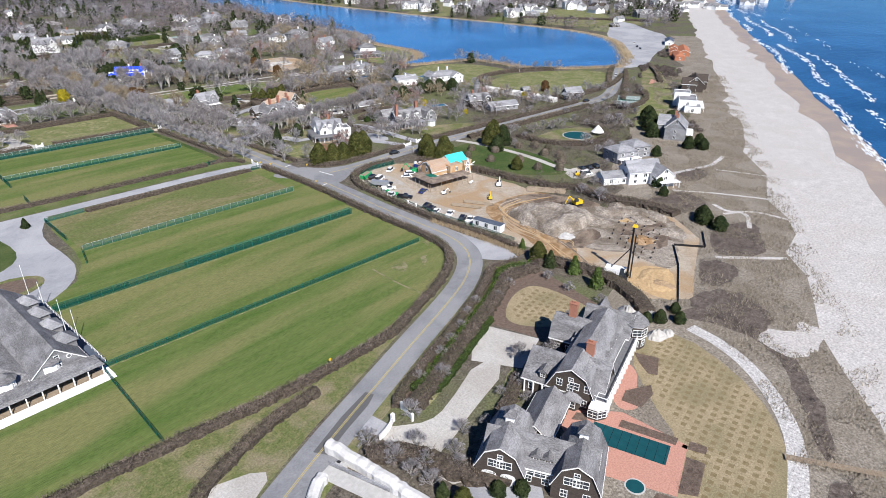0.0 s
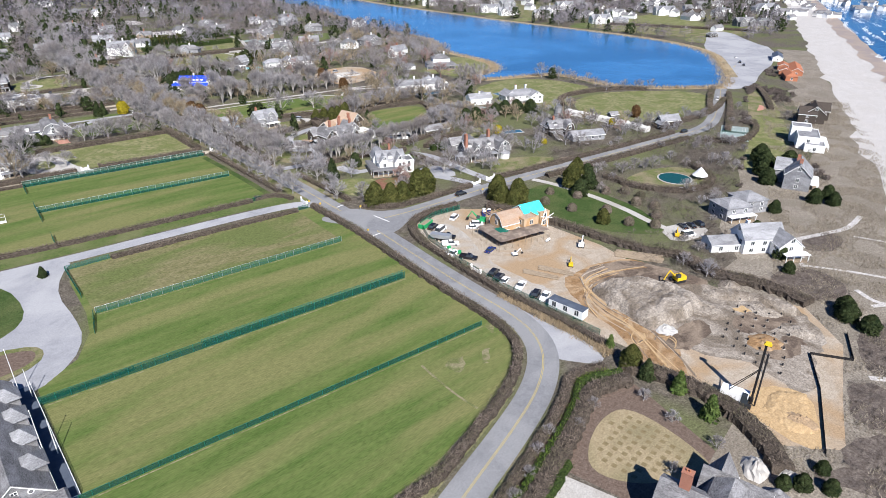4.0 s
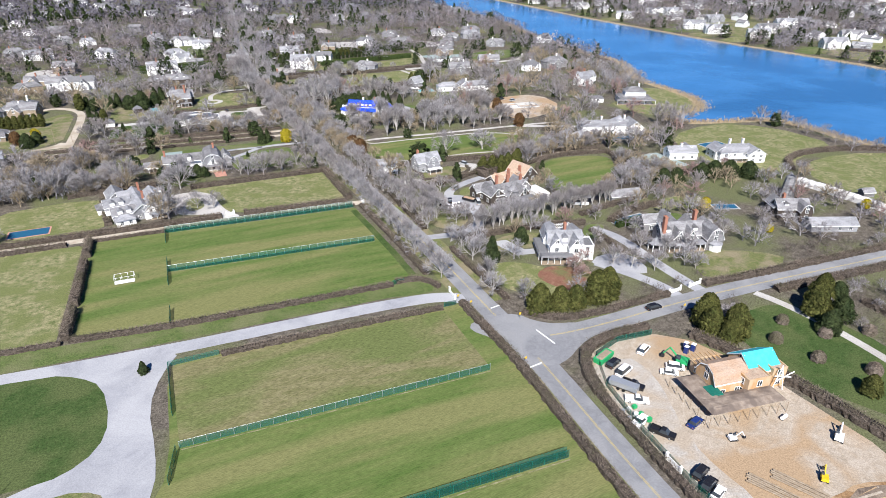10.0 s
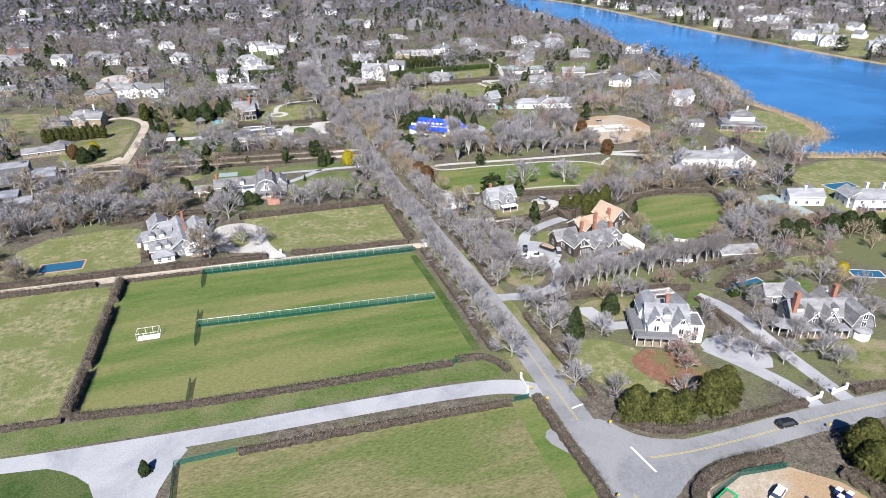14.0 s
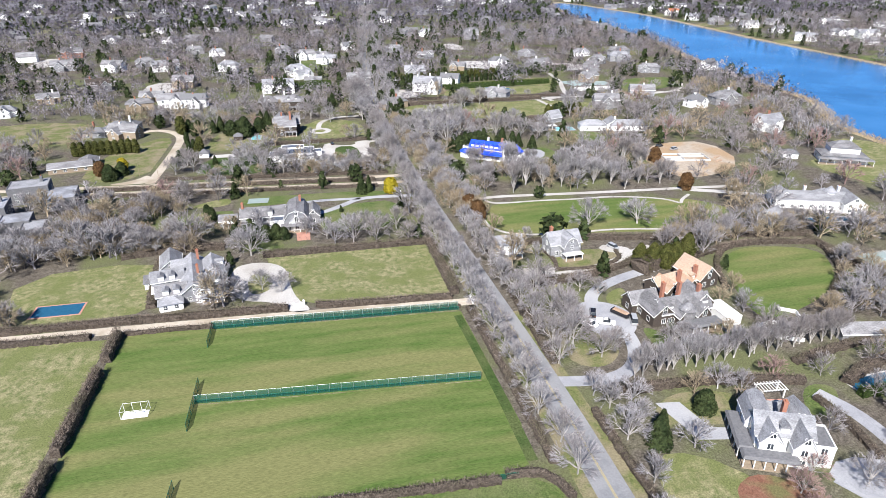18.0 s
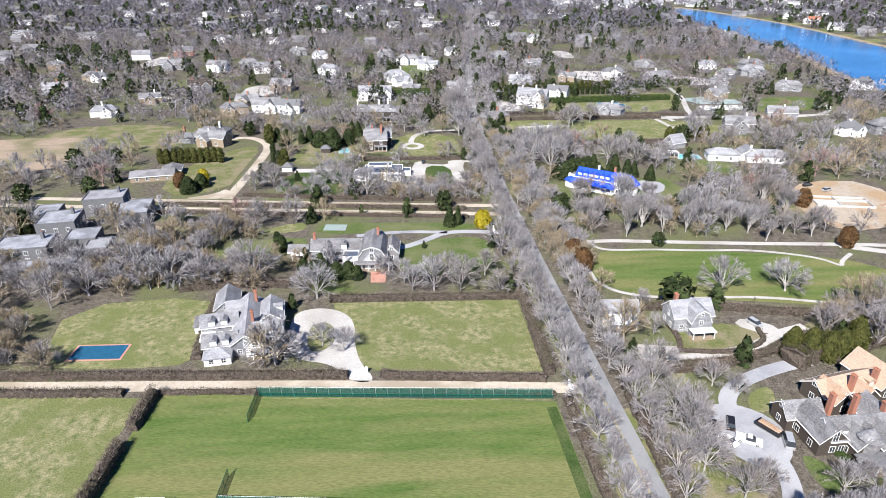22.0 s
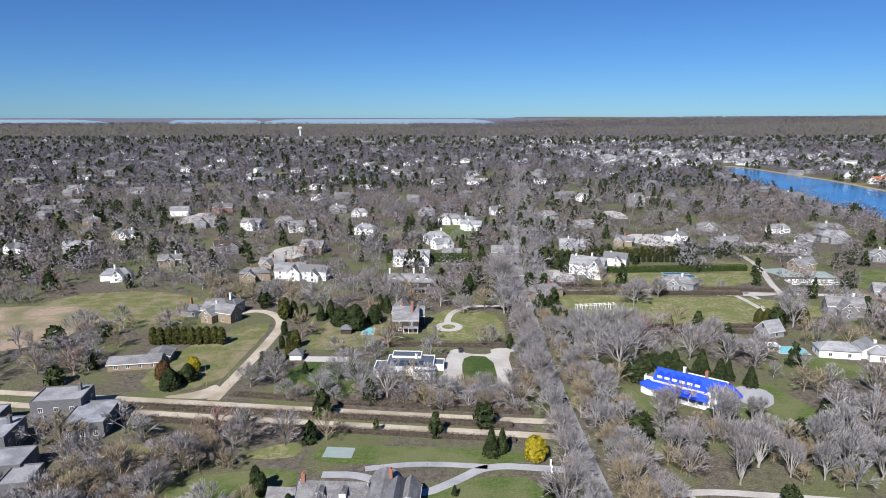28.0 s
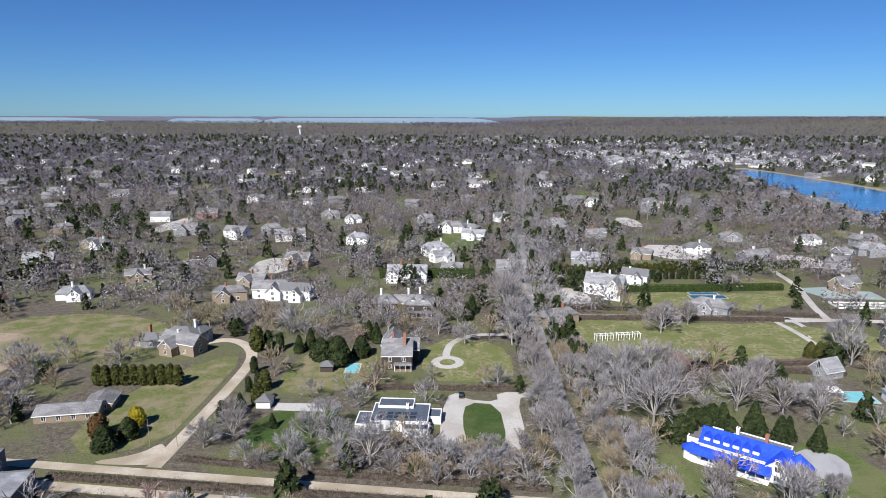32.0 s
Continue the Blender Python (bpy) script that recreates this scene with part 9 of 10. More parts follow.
def puff(seed, n, size, spread=0.46, low=0.10, rough=0.40):
    """A leafless crown seen from afar: n small sprays of twigs, with an uneven outline and soft shading normals."""
    r = np.random.default_rng(seed)
    ph = r.uniform(0, 6.28, 4)
    c, R_ = np.array([0, 0, low + 0.30]), np.array([spread, spread, 0.66 - low])
    d = norm(r.normal(0, 1, (n, 3)))
    d[:, 2] = np.abs(d[:, 2]) - 0.45 * r.random(n)
    d = norm(d)
    az = np.arctan2(d[:, 1], d[:, 0])
    q = 1 + 0.16 * np.sin(3 * az + ph[0]) * np.cos(4 * d[:, 2] + ph[1]) + 0.10 * np.sin(5 * az + ph[2] + 5 * d[:, 2])
    p = c + d * R_ * (q * r.uniform(0.50, 1.06, n) ** 0.6)[:, None]
    u = norm(np.cross(d, r.normal(0, 1, d.shape)))
    v = np.cross(d, u)
    w = size * r.uniform(0.6, 1.4, (n, 1))
    T_ = np.stack([p - u * w * 0.4, p + u * w * 0.4, p + v * w * 0.6 + d * w * r.uniform(0.2, 1.1, (n, 1))], 1)
    mid = T_.mean(1) - c
    face_n = np.cross(T_[:, 1] - T_[:, 0], T_[:, 2] - T_[:, 0])
    flip = (face_n * mid).sum(1) < 0
    T_[flip] = T_[flip][:, ::-1]
    face_n[flip] *= -1
    N_ = norm(norm(mid / R_) * 0.8 + norm(face_n) * rough + np.array([0, 0, 0.15]))
    S_ = stem(0.03, 0.4)[:4]
    return np.concatenate([T_, S_]), np.concatenate([N_, norm(np.cross(S_[:, 1] - S_[:, 0], S_[:, 2] - S_[:, 0]))])


def stem(r0=0.03, top=0.55):
    return tubes(np.array([[0, 0, -0.01]]), np.array([[0, 0, top]]), np.array([r0]), np.array([r0 * 0.4]))


def ever(seed, shape="cone", n=420, size=0.075):
    """An evergreen of height 1: trunk triangles and leafy clumps on an uneven outline."""
    r = np.random.default_rng(seed)
    z = r.random(n) ** 0.8
    if shape == "cone":
        rad = 0.30 * (1.02 - z) ** 0.85 + 0.01
    elif shape == "egg":
        rad = 0.40 * np.clip(1 - np.abs((z - 0.16) / 0.86) ** 1.5, 0.02, 1) ** 0.62
    elif shape == "column":
        rad = 0.16 * np.sqrt(np.clip(1 - (z * 1.02 - 0.35) ** 2 * 2.1, 0.02, 1))
    elif shape == "dome":
        rad = 0.48 * np.sqrt(np.clip(1 - z ** 2.6, 0.01, 1))
    else:
        rad = 0.42 * np.sqrt(np.clip(1 - ((z - 0.42) / 0.62) ** 2, 0.02, 1))
    az = r.uniform(0, 2 * math.pi, n)
    lump = 1 + (0.03 if shape == "dome" else 0.16) * np.sin(az * 3 + seed) * np.sin(z * 9 + seed) + r.uniform(-0.14, 0.10, n) * (0.4 if shape == "dome" else 1)
    c = np.column_stack([np.cos(az) * rad * lump, np.sin(az) * rad * lump, 0.04 + z * 0.95])
    out = np.column_stack([np.cos(az), np.sin(az), r.uniform(-0.2, 0.9, n)])
    out = norm(out + r.normal(0, 0.35, out.shape))
    s = norm(np.cross(out, r.normal(0, 1, out.shape)))
    t = np.cross(out, s)
    q = size * r.uniform(0.7, 1.35, n)[:, None]
    T = [np.stack([c - s * q - t * q * 0.5, c + s * q - t * q * 0.5, c + t * q * 0.9 + out * q * 0.6], 1),
         np.stack([c - out * q * 0.6 + s * q * 0.5, c - out * q * 0.6 - s * q * 0.5, c + out * q * 0.9], 1)]
    # a dark irregular heart behind the clumps
    k = 9
    ring = []
    for zz in np.linspace(0.05, 0.93, 8):
        rr = {"cone": 0.30 * (1.02 - zz) ** 0.85, "egg": 0.40 * max(1 - abs((zz - 0.16) / 0.86) ** 1.5, 0.02) ** 0.62, "column": 0.16 * math.sqrt(max(1 - (zz * 1.02 - 0.35) ** 2 * 2.1, 0.02)), "dome": 0.48 * math.sqrt(max(1 - zz ** 2.6, 0.01))}.get(shape, 0.42 * math.sqrt(max(1 - ((zz - 0.42) / 0.62) ** 2, 0.02))) * 0.86
        ring.append([(rr * (1 + r.uniform(-0.12, 0.12)) * math.cos(2 * math.pi * i / k), rr * (1 + r.uniform(-0.12, 0.12)) * math.sin(2 * math.pi * i / k), zz) for i in range(k)])
    core = []
    for p, q2 in zip(ring, ring[1:]):
        for i in range(k):
            j = (i + 1) % k
            core += [(p[i], p[j], q2[j]), (p[i], q2[j], q2[i])]
    T.append(np.array(core))
    trunk = tubes(np.array([[0, 0, -0.01]]), np.array([[0, 0, 0.3]]), np.array([0.025]), np.array([0.018]))
    return trunk, np.concatenate(T)


def tri_mesh(name, T, material):
    T = np.asarray(T, np.float32).reshape(-1, 3)
    me = bpy.data.meshes.new(name)
    me.vertices.add(len(T))
    me.vertices.foreach_set("co", T.ravel())
    me.loops.add(len(T))
    me.loops.foreach_set("vertex_index", np.arange(len(T), dtype=np.int32))
    me.polygons.add(len(T) // 3)
    me.polygons.foreach_set("loop_start", np.arange(0, len(T), 3, dtype=np.int32))
    me.update(calc_edges=True)
    me.materials.append(material)
    return me


BARE = [bare(11 + i, (10, 6, 5, 5), (0.54, 0.60, 0.50, 0.57)[i % 4], w=0.0042) for i in range(6)]
BARE_MESH = {}
for kind, tw in (("grey", "twig"), ("brown", "twig_br"), ("red", "twig_red")):
    BARE_MESH[kind] = [(tri_mesh("trunk", l, M["bark"]), tri_mesh("crown", t, M[tw])) for l, t in (BARE if kind == "grey" else BARE[:3])]
VASE = [bare(70 + i, (10, 6, 5, 5), 0.44, 0.08, low=0.55, up=0.35, w=0.0044) for i in range(3)]
BARE_MESH["vase"] = [(tri_mesh("trunk", l, M["bark"]), tri_mesh("crown", t, M["twig"])) for l, t in VASE]
SHRUB = [bare(90 + i, (10, 6, 5, 5), 0.62, 0.05, 0.0062) for i in range(3)]
BARE_MESH["shrub"] = [(tri_mesh("trunk", l, M["bark"]), tri_mesh("crown", t, M["twig"])) for l, t in SHRUB]
EVER_MESH = {}
for kind, shape, mm, n, sz in (("conifer", "cone", "conifer", 900, 0.045), ("cedar", "egg", "cedar", 1500, 0.042), ("column", "column", "conifer", 420, 0.05), ("gold", "round", "gold", 600, 0.06), ("rust", "round", "rust", 520, 0.07), ("ball", "dome", "hedge", 1300, 0.05),
                               ("dark", "egg", "conifer", 1100, 0.050), ("pine", "cone", "pine", 360, 0.085), ("olivecol", "column", "cedar", 420, 0.05)):
    EVER_MESH[kind] = [(tri_mesh("trunk", t, M["bark"]), tri_mesh("crown", c, M[mm])) for t, c in (ever(31 + i * 7, shape, n, sz) for i in range(2))]
COUNT = {}
TREE_LABEL = {"grey": "bare grey-twigged broadleaf tree", "brown": "bare tree with brown budding twigs", "red": "bare tree with reddish twigs", "vase": "multi-stemmed pale bare tree", "shrub": "rounded bare grey garden shrub",
              "conifer": "dark green cone-shaped conifer tree", "cedar": "broad bushy olive-green cedar tree", "column": "slim dark columnar conifer tree", "gold": "bright golden yellow cypress bush", "rust": "rust-brown leafy conifer tree", "ball": "clipped brown ball-shaped garden shrub",
              "dark": "broad dark green evergreen tree", "pine": "open-crowned green pine tree", "olivecol": "slim olive-green columnar conifer tree"}


def tree(kind, x, y, h, wide=1.0, where=""):
    i = COUNT[kind] = COUNT.get(kind, 0) + 1
    bank = BARE_MESH.get(kind) or EVER_MESH[kind]
    tk_, cr = bank[i % len(bank)]
    name = {"shrub": "bare_shrub", "ball": "ball_shrub"}.get(kind, "bare_tree" if kind in BARE_MESH else "evergreen_tree")
    o = thing(name, TREE_LABEL[kind] + where, "shrub" if "shrub" in name else "tree", pose(x, y, 0.02, 0, 0, (i * 137.5) % 360) @ Matrix.Diagonal((h * wide, h * wide, h, 1)))
    part("trunk", tk_, None, o)
    part("crown", cr, None, o)
    return o


tr_ = random.Random(5)
TREES = []


def free(X, Y):
    ok = np.ones(len(X), bool)
    for poly in KEEP_OUT:
        xs_, ys_ = [p[0] for p in poly], [p[1] for p in poly]
        box = np.where(ok & (X > min(xs_)) & (X < max(xs_)) & (Y > min(ys_)) & (Y < max(ys_)))[0]
        if len(box):
            ok[box[inside(poly, X[box], Y[box])]] = False
    for x, y, q in TREES:
        ok &= (X - x) ** 2 + (Y - y) ** 2 > q * q
    # nothing on the seaward side of the dunes, nothing in the camera's field of open grass
    d = (X - 224.6) * INLAND[0] + (Y - 114.8) * INLAND[1]
    ok &= d > 70
    ok &= ~((X < 40) & (X > -125) & (Y < 418))
    return ok




def T(kind, x, y, h, wide=1.0, where=""):
    if kind == "grey":
        h *= 1.16
    elif kind == "cedar":
        h, wide = h * 1.28, wide * 0.86
    tree(kind, x, y, h, wide, where)
    TREES.append((x, y, h * 0.3))


# rows along the main road, meeting over it further on
y = 334.0
while y < 640:
    T("grey", 37.0 + tr_.uniform(-0.8, 0.8) - (0.8 if y > 412 else 0), y, tr_.uniform(7.5, 9.0) if y < 405 else tr_.uniform(8.5, 11.0) if y < 530 else tr_.uniform(9, 13), 1.1 if y < 405 else 0.9, " beside the road")
    y += tr_.uniform(8, 10.5) if y < 405 else tr_.uniform(5.6, 7.6)
y = 372.0
while y < 640:
    T("grey" if y < 470 or tr_.random() < 0.6 else "brown", 49.4 + tr_.uniform(-1, 1), y, tr_.uniform(8, 10) if y < 470 else tr_.uniform(8, 12), 0.9, " beside the road")
    if 376 < y < 416 or y > 470:
        T("grey" if y < 470 or tr_.random() < 0.6 else "brown", 55.5 + tr_.uniform(-2.5, 4), y + 3, tr_.uniform(8, 11), 1.1, " beside the road")
    y += tr_.uniform(6.5, 9)
for x, y, h, w in ((47.2, 316.7, 7.5, 1.1), (52.8, 340.9, 8, 1.1), (52, 328, 7, 1), (54, 352, 8, 1), (58, 345, 7, 1), (95.8, 316.7, 7, 1.1), (99.9, 311.9, 7, 1.1), (105.5, 306.8, 7, 1.1), (117.8, 305.4, 7.5, 1.1), (119.3, 301.7, 6, 1.1), (118, 315, 7, 1),
                   (112.5, 322, 7, 1), (148, 316, 7, 1.1), (97.2, 454.5, 12, 1.1), (119.3, 454.7, 10, 1.5), (72, 408, 7, 1.1), (76.5, 404.5, 6, 1), (67, 374, 7, 1), (62, 372, 8, 1), (57, 380, 9, 1), (60, 392, 9, 1), (83, 372, 7, 1), (88, 374, 6, 1),
                   (-34.4, 461.6, 11, 1.2), (-13.8, 476.5, 7, 1.2), (-6, 470, 8, 1.2), (4, 472, 9, 1.1), (14, 470, 9, 1.1), (22, 473, 9, 1.1), (10, 478, 7, 1), (-30, 434, 7, 1.1), (-39, 430, 7, 1), (-36, 427, 6, 1.1), (-23.5, 431, 7, 1.1),
                   (33.2, 690, 20, 0.9), (33, 676, 15, 1), (31, 655, 14, 1), (-38, 575, 11, 1.1), (-42, 572, 9, 1.3), (-66, 570, 10, 1.1), (-74, 566, 9, 1.2), (-70, 580, 9, 1.1), (0, 556, 8, 1.2), (14, 556, 9, 1.2), (24, 560, 9, 1.1), (32, 575, 9, 1.1), (33, 592, 9, 1.1),
                   (10, 655, 10, 1.1), (-2, 668, 9, 1), (67, 607, 17, 1), (78, 612, 17, 1), (88, 620, 13, 1), (62, 620, 13, 1), (130, 590, 12, 1.2), (120, 610, 12, 1), (118, 590, 11, 1.3)):
    T("grey", x, y, h, w)
for x, y, h in ((41.2, 164.4, 5.5), (38.2, 155.3, 6), (44.3, 185.2, 3.5)):
    T("pine", x, y, h, 1.0)
for i in range(22):
    T("vase", 66 + 3.2 * i + tr_.uniform(-0.8, 0.8), 361.2 + 0.18 * i + tr_.uniform(-0.8, 0.8), tr_.uniform(9, 12), 0.85, " in a row")
for i, x in enumerate((74.5, 80, 88, 94, 100.5, 108, 116, 124, 131, 138, 145, 152)):
    T("vase", x + tr_.uniform(-3.5, 3.5), 505 - 0.17 * (x - 74) + tr_.uniform(-3, 9), tr_.uniform(9, 19), tr_.uniform(0.8, 1.2), " by the long lawn")
for i in range(16):
    T("vase", tr_.uniform(66, 160), tr_.uniform(512, 540), tr_.uniform(9, 18), tr_.uniform(0.8, 1.15))
for x, y, h, w in ((86, 322, 6, 1.3), (80, 318, 6.5, 1.2), (79, 313, 5.5, 1.2)):
    T("red", x, y, h, w)
for x, y, h in ((46, 541, 9), (49, 552, 9), (50, 565, 10), (52, 578, 9), (54, 560, 8), (50, 500, 10), (54, 510, 10), (50, 520, 9), (53, 488, 10)):
    T("brown", x, y, h, 1.1)
# shrubs at the beach house
for x, y, h in ((-4, 152, 4.5), (2, 147, 4.2), (-22, 160, 4.2), (-26, 163.5, 3), (-16, 166, 3.2), (-10, 168, 3), (-4, 170, 3), (2, 173, 3), (8, 175, 3), (-41, 150, 4), (-44, 145, 4), (-40, 140, 3.6), (-37, 134, 3.6), (-46, 152, 3.4), (-28, 143, 3.4), (-31, 140, 3.2),
                (-24, 141, 3), (-16, 141.5, 3), (-12, 146, 3.2), (14, 172, 3), (18, 152, 3), (22, 174, 3), (31, 160, 3.2), (33, 168, 3.2), (31, 150, 3.2), (-18, 147, 2.6), (-13, 145, 2.6)):
    T("shrub", x, y, h)
for x, y, h, k in ((40, 172, 5.5, "conifer"), (41, 177, 5, "cedar"), (33, 134, 3.5, "dark"), (36, 130, 3.2, "dark"), (30.5, 136.5, 3, "dark"), (40, 133, 3, "dark"), (-37, 128, 3, "dark"), (-40, 131, 3, "dark"), (-46, 134, 3.2, "cedar")):
    T(k, x, y, h, 1.15)
for x, y, h, w in ((54.9, 301.5, 7.5, 1.15), (61, 299.5, 6.5, 1.1), (65.8, 298, 6.5, 1.1), (74.5, 299, 8.5, 1.15), (79.5, 300, 8, 1.1), (129, 264, 8.5, 1.0), (137, 268, 8, 1.0), (95.5, 274.5, 8, 1.15), (92.5, 270, 7, 1.1), (98.5, 266.5, 8, 1.15), (93.5, 264.5, 6, 1.1), (108, 233, 4.5, 1.2), (112, 411, 4, 1)):
    T("cedar", x, y, h, w)
for x, y, h, w in ((124, 256, 7, 1.1), (134, 259, 7.5, 1.1), (142, 266, 7, 1.1), (75.8, 345.4, 6.5, 1.0), (102, 391, 5.5, 1), (75.2, 571, 9, 1.15), (82, 575, 9, 1.15), (88, 578, 9, 1.15), (91, 571, 8, 1.1), (-51, 638, 9, 1.2),
                   (-47, 641, 8, 1.2), (-104, 565, 8, 1.1), (-100, 572, 7, 1.1), (-33, 476, 6, 1.1), (-29, 475, 6, 1.1), (-25, 475.5, 6, 1.1), (-37, 478, 5.5, 1), (-22, 474, 5, 1), (-41, 481, 5, 1), (205, 365, 8, 1.3), (212, 360, 8, 1.3), (198, 368, 8, 1.3), (192, 370, 7, 1.3), (170, 372, 7, 1.3), (176, 370, 7, 1.3),
                   (206, 218, 8, 1.3), (216, 222, 8, 1.3), (225, 228, 8, 1.3), (212, 212, 7, 1.4), (196, 212, 7, 1.2), (228, 216, 7, 1.4), (104, 150, 5.5, 1.3), (102, 144, 5, 1.3), (108, 152, 5, 1.3), (128, 178, 5, 1.1)):
    T("dark", x, y, h, w)
for x, y, h, w in ((58.6, 337.5, 9.5, 0.95), (60.5, 340, 8, 0.95), (102.6, 578.6, 9, 1.0), (105.4, 568, 8.5, 1.1), (96, 570, 8, 1), (-55.6, 321.1, 3.6, 1.3), (2, 497, 3, 1), (27.6, 496.1, 5, 1), (110, 572, 8, 1), (-56, 579, 5, 1), (116, 566, 8, 1.1), (17, 519, 8, 0.8), (33, 660, 7, 1)):
    T("conifer", x, y, h, w)
for i in range(9):
    T("column", 53.5 + tr_.uniform(-1.5, 1.5), 586 + 6.5 * i, tr_.uniform(7, 9.5), 1.0)
for x, y, h in ((-52.5, 499, 7.5), (-50.5, 497, 7), (-41.5, 490, 5), (-75, 623, 7), (-73, 640, 8), (-71, 648, 8), (-70, 611, 6), (-72, 606, 6), (-77, 651, 8)):
    T("column", x, y, h, 1.2)
for i in range(10):
    T("olivecol", -131 + 3.4 * i, 612 + tr_.uniform(-1, 1), 8, 1.3)
for x, y, h in ((54.5, 480, 9), (56.5, 474, 8.5), (57.5, 484, 7), (-110, 573, 7.5), (250, 312, 7), (162, 486, 8), (170, 527, 8)):
    T("rust", x, y, h, 0.85)
for x, y, h in ((72, 573, 10), (78, 571, 11), (90, 575, 11), (84, 573, 10), (102, 578, 10), (104, 566, 11), (100, 570, 9), (55, 605, 8), (53, 651, 8), (55, 646, 8), (57, 640, 7), (58, 634, 8), (60, 629, 8), (63, 630, 7), (-30, 658, 9), (-34, 664, 8), (-70, 590, 7), (12, 690, 9), (15, 700, 10), (-58, 650, 9), (-62, 645, 8)):
    T("conifer", x, y, h, 1.05)
for x, y, h in ((64, 592, 17), (70, 581, 18), (81, 595, 17), (103, 592, 15), (107, 676, 13), (181, 656, 13), (120, 682, 12), (33, 700, 18), (34, 712, 17), (32, 724, 16)):
    T("grey", x, y, h, 1.0)
for i in range(9):
    T("column", 58 + 3.2 * i, 778 - 0.5 * i, 6.5, 1.3)
for i in range(14):
    T("column", 119 + 4.1 * i, 769, 6, 1.3)
for x, y, h in ((101, 421, 6.5), (105, 419, 7), (109, 417, 7), (113, 417.5, 7), (117, 418, 7), (120, 421, 7), (123, 425, 6.5)):
    T("cedar", x, y, h, 0.9, " in a clipped row")
for x, y, h in ((-36, 156.7, 4.6), (-47.4, 157, 4.4), (-46.9, 150, 4.2), (-47.3, 145.4, 4), (-37.7, 142.8, 3.6), (-32.3, 145.7, 3.6), (-46.4, 141, 4)):
    T("shrub", x, y, h)
for x, y, h in ((-43.4, 145.2, 3.2), (-46.9, 138.0, 3.4), (-45.6, 134, 3.2), (-46.8, 130, 3.2)):
    T("conifer", x, y, h, 1.2)
for i in range(34):
    x, y = tr_.uniform(112, 176), tr_.uniform(176, 214)
    if free(np.array([x]), np.array([y]))[0]:
        T("shrub", x, y, tr_.uniform(2.2, 4.2), 1.1, " near a beach house")
for x, y, h in ((141, 192, 5), (166, 196, 5), (188, 190, 6), (196, 188, 6), (191, 184, 5.5), (120, 172, 4)):
    T("dark", x, y, h, 1.1)
T("gold", 26.6, 515, 7.2, 1.0)
T("gold", -101, 580, 6.5, 0.9)
T("gold", 164.5, 341, 4.5, 1.0)
T("gold", 168, 312, 3.0, 1.1)
T("gold", 225, 311, 4.0, 1.1)
T("conifer", 13.5, 517, 9, 0.9)
for i in range(36):      # a close row of small conifers behind the white house
    T("olivecol", 57 + 3.1 * i, 771 + 0.52 * i, tr_.uniform(5.5, 8), 1.5, " in a garden row")
for x, y, h in ((52.5, 652, 10), (54.2, 639, 9), (56.4, 635.7, 9), (58.8, 632.7, 9), (61.8, 635.7, 8)):
    T("conifer", x, y, h, 0.8)
for x, y in ((156.5, 641), (160.4, 641), (163.2, 640.7), (170.6, 641.4), (175.5, 641.4), (179.9, 642.7)):
    T("cedar", x, y, 5.4, 1.0)
for x, y, h in ((-65.8, 596, 8), (-66.4, 607.7, 8), (-81, 647.5, 11)):
    T("olivecol", x, y, h, 1.5)
for x, y, h in ((-42.8, 632, 12), (-34.7, 641, 9)):
    T("dark", x, y, h, 1.0)
for x, y, h in ((96.5, 692.7, 5), (105, 692.8, 5), (117, 701, 5), (129.6, 701, 5), (143.7, 699, 5), (164, 701, 5), (153, 704, 5), (103, 670, 13), (175, 652.6, 11), (-46, 559, 9), (-21.4, 557, 12), (-31.7, 563.9, 10)):
    T("grey", x, y, h, 1.1)
for x, y, h in ((106.4, 259.2, 3.0), (121.5, 254.9, 3.0), (133.9, 250.2, 3.0), (139.9, 245.1, 3.2), (117.1, 238, 3.2), (132.7, 235.2, 3.2), (140.2, 238, 3.0), (134.6, 228, 3.2), (127.6, 223, 3.2), (116.5, 265.1, 2.8), (129.2, 267, 2.6), (109, 248, 3.0), (114, 226, 3.0), (119.4, 218.5, 3.0)):
    T("ball", x, y, h, 1.3)


# ---- woods, scrub, far houses: too many to count ----
def thin(T_, n, r):
    i = r.permutation(len(T_))[:n]
    return T_[i]


def plant(name, P, H, bank, material, label, category, wide=None, seed=0):
    """Many trees from a bank of unit trees, joined into one mesh."""
    r = np.random.default_rng(seed)
    P, H = np.asarray(P, float), np.asarray(H, float)
    k = r.integers(0, len(bank), len(P))
    out, nrm = [], []
    for b, T_ in enumerate(bank):
        T_, N_ = T_ if isinstance(T_, tuple) else (T_, None)
        i = np.where(k == b)[0]
        if not len(i):
            continue
        a = r.uniform(0, 2 * math.pi, len(i))
        w = H[i] * (r.uniform(0.8, 1.2, len(i)) if wide is None else wide * r.uniform(0.85, 1.15, len(i)))
        c, s = np.cos(a) * w, np.sin(a) * w
        x = T_[None, :, :, 0] * c[:, None, None] - T_[None, :, :, 1] * s[:, None, None] + P[i, 0][:, None, None]
        y = T_[None, :, :, 0] * s[:, None, None] + T_[None, :, :, 1] * c[:, None, None] + P[i, 1][:, None, None]
        z = T_[None, :, :, 2] * H[i][:, None, None] + rise(P[i, 0], P[i, 1])[:, None, None]
        out.append(np.stack([x, y, np.broadcast_to(z, x.shape)], -1).reshape(-1, 3, 3))
        if N_ is not None:
            c, s = np.cos(a)[:, None], np.sin(a)[:, None]
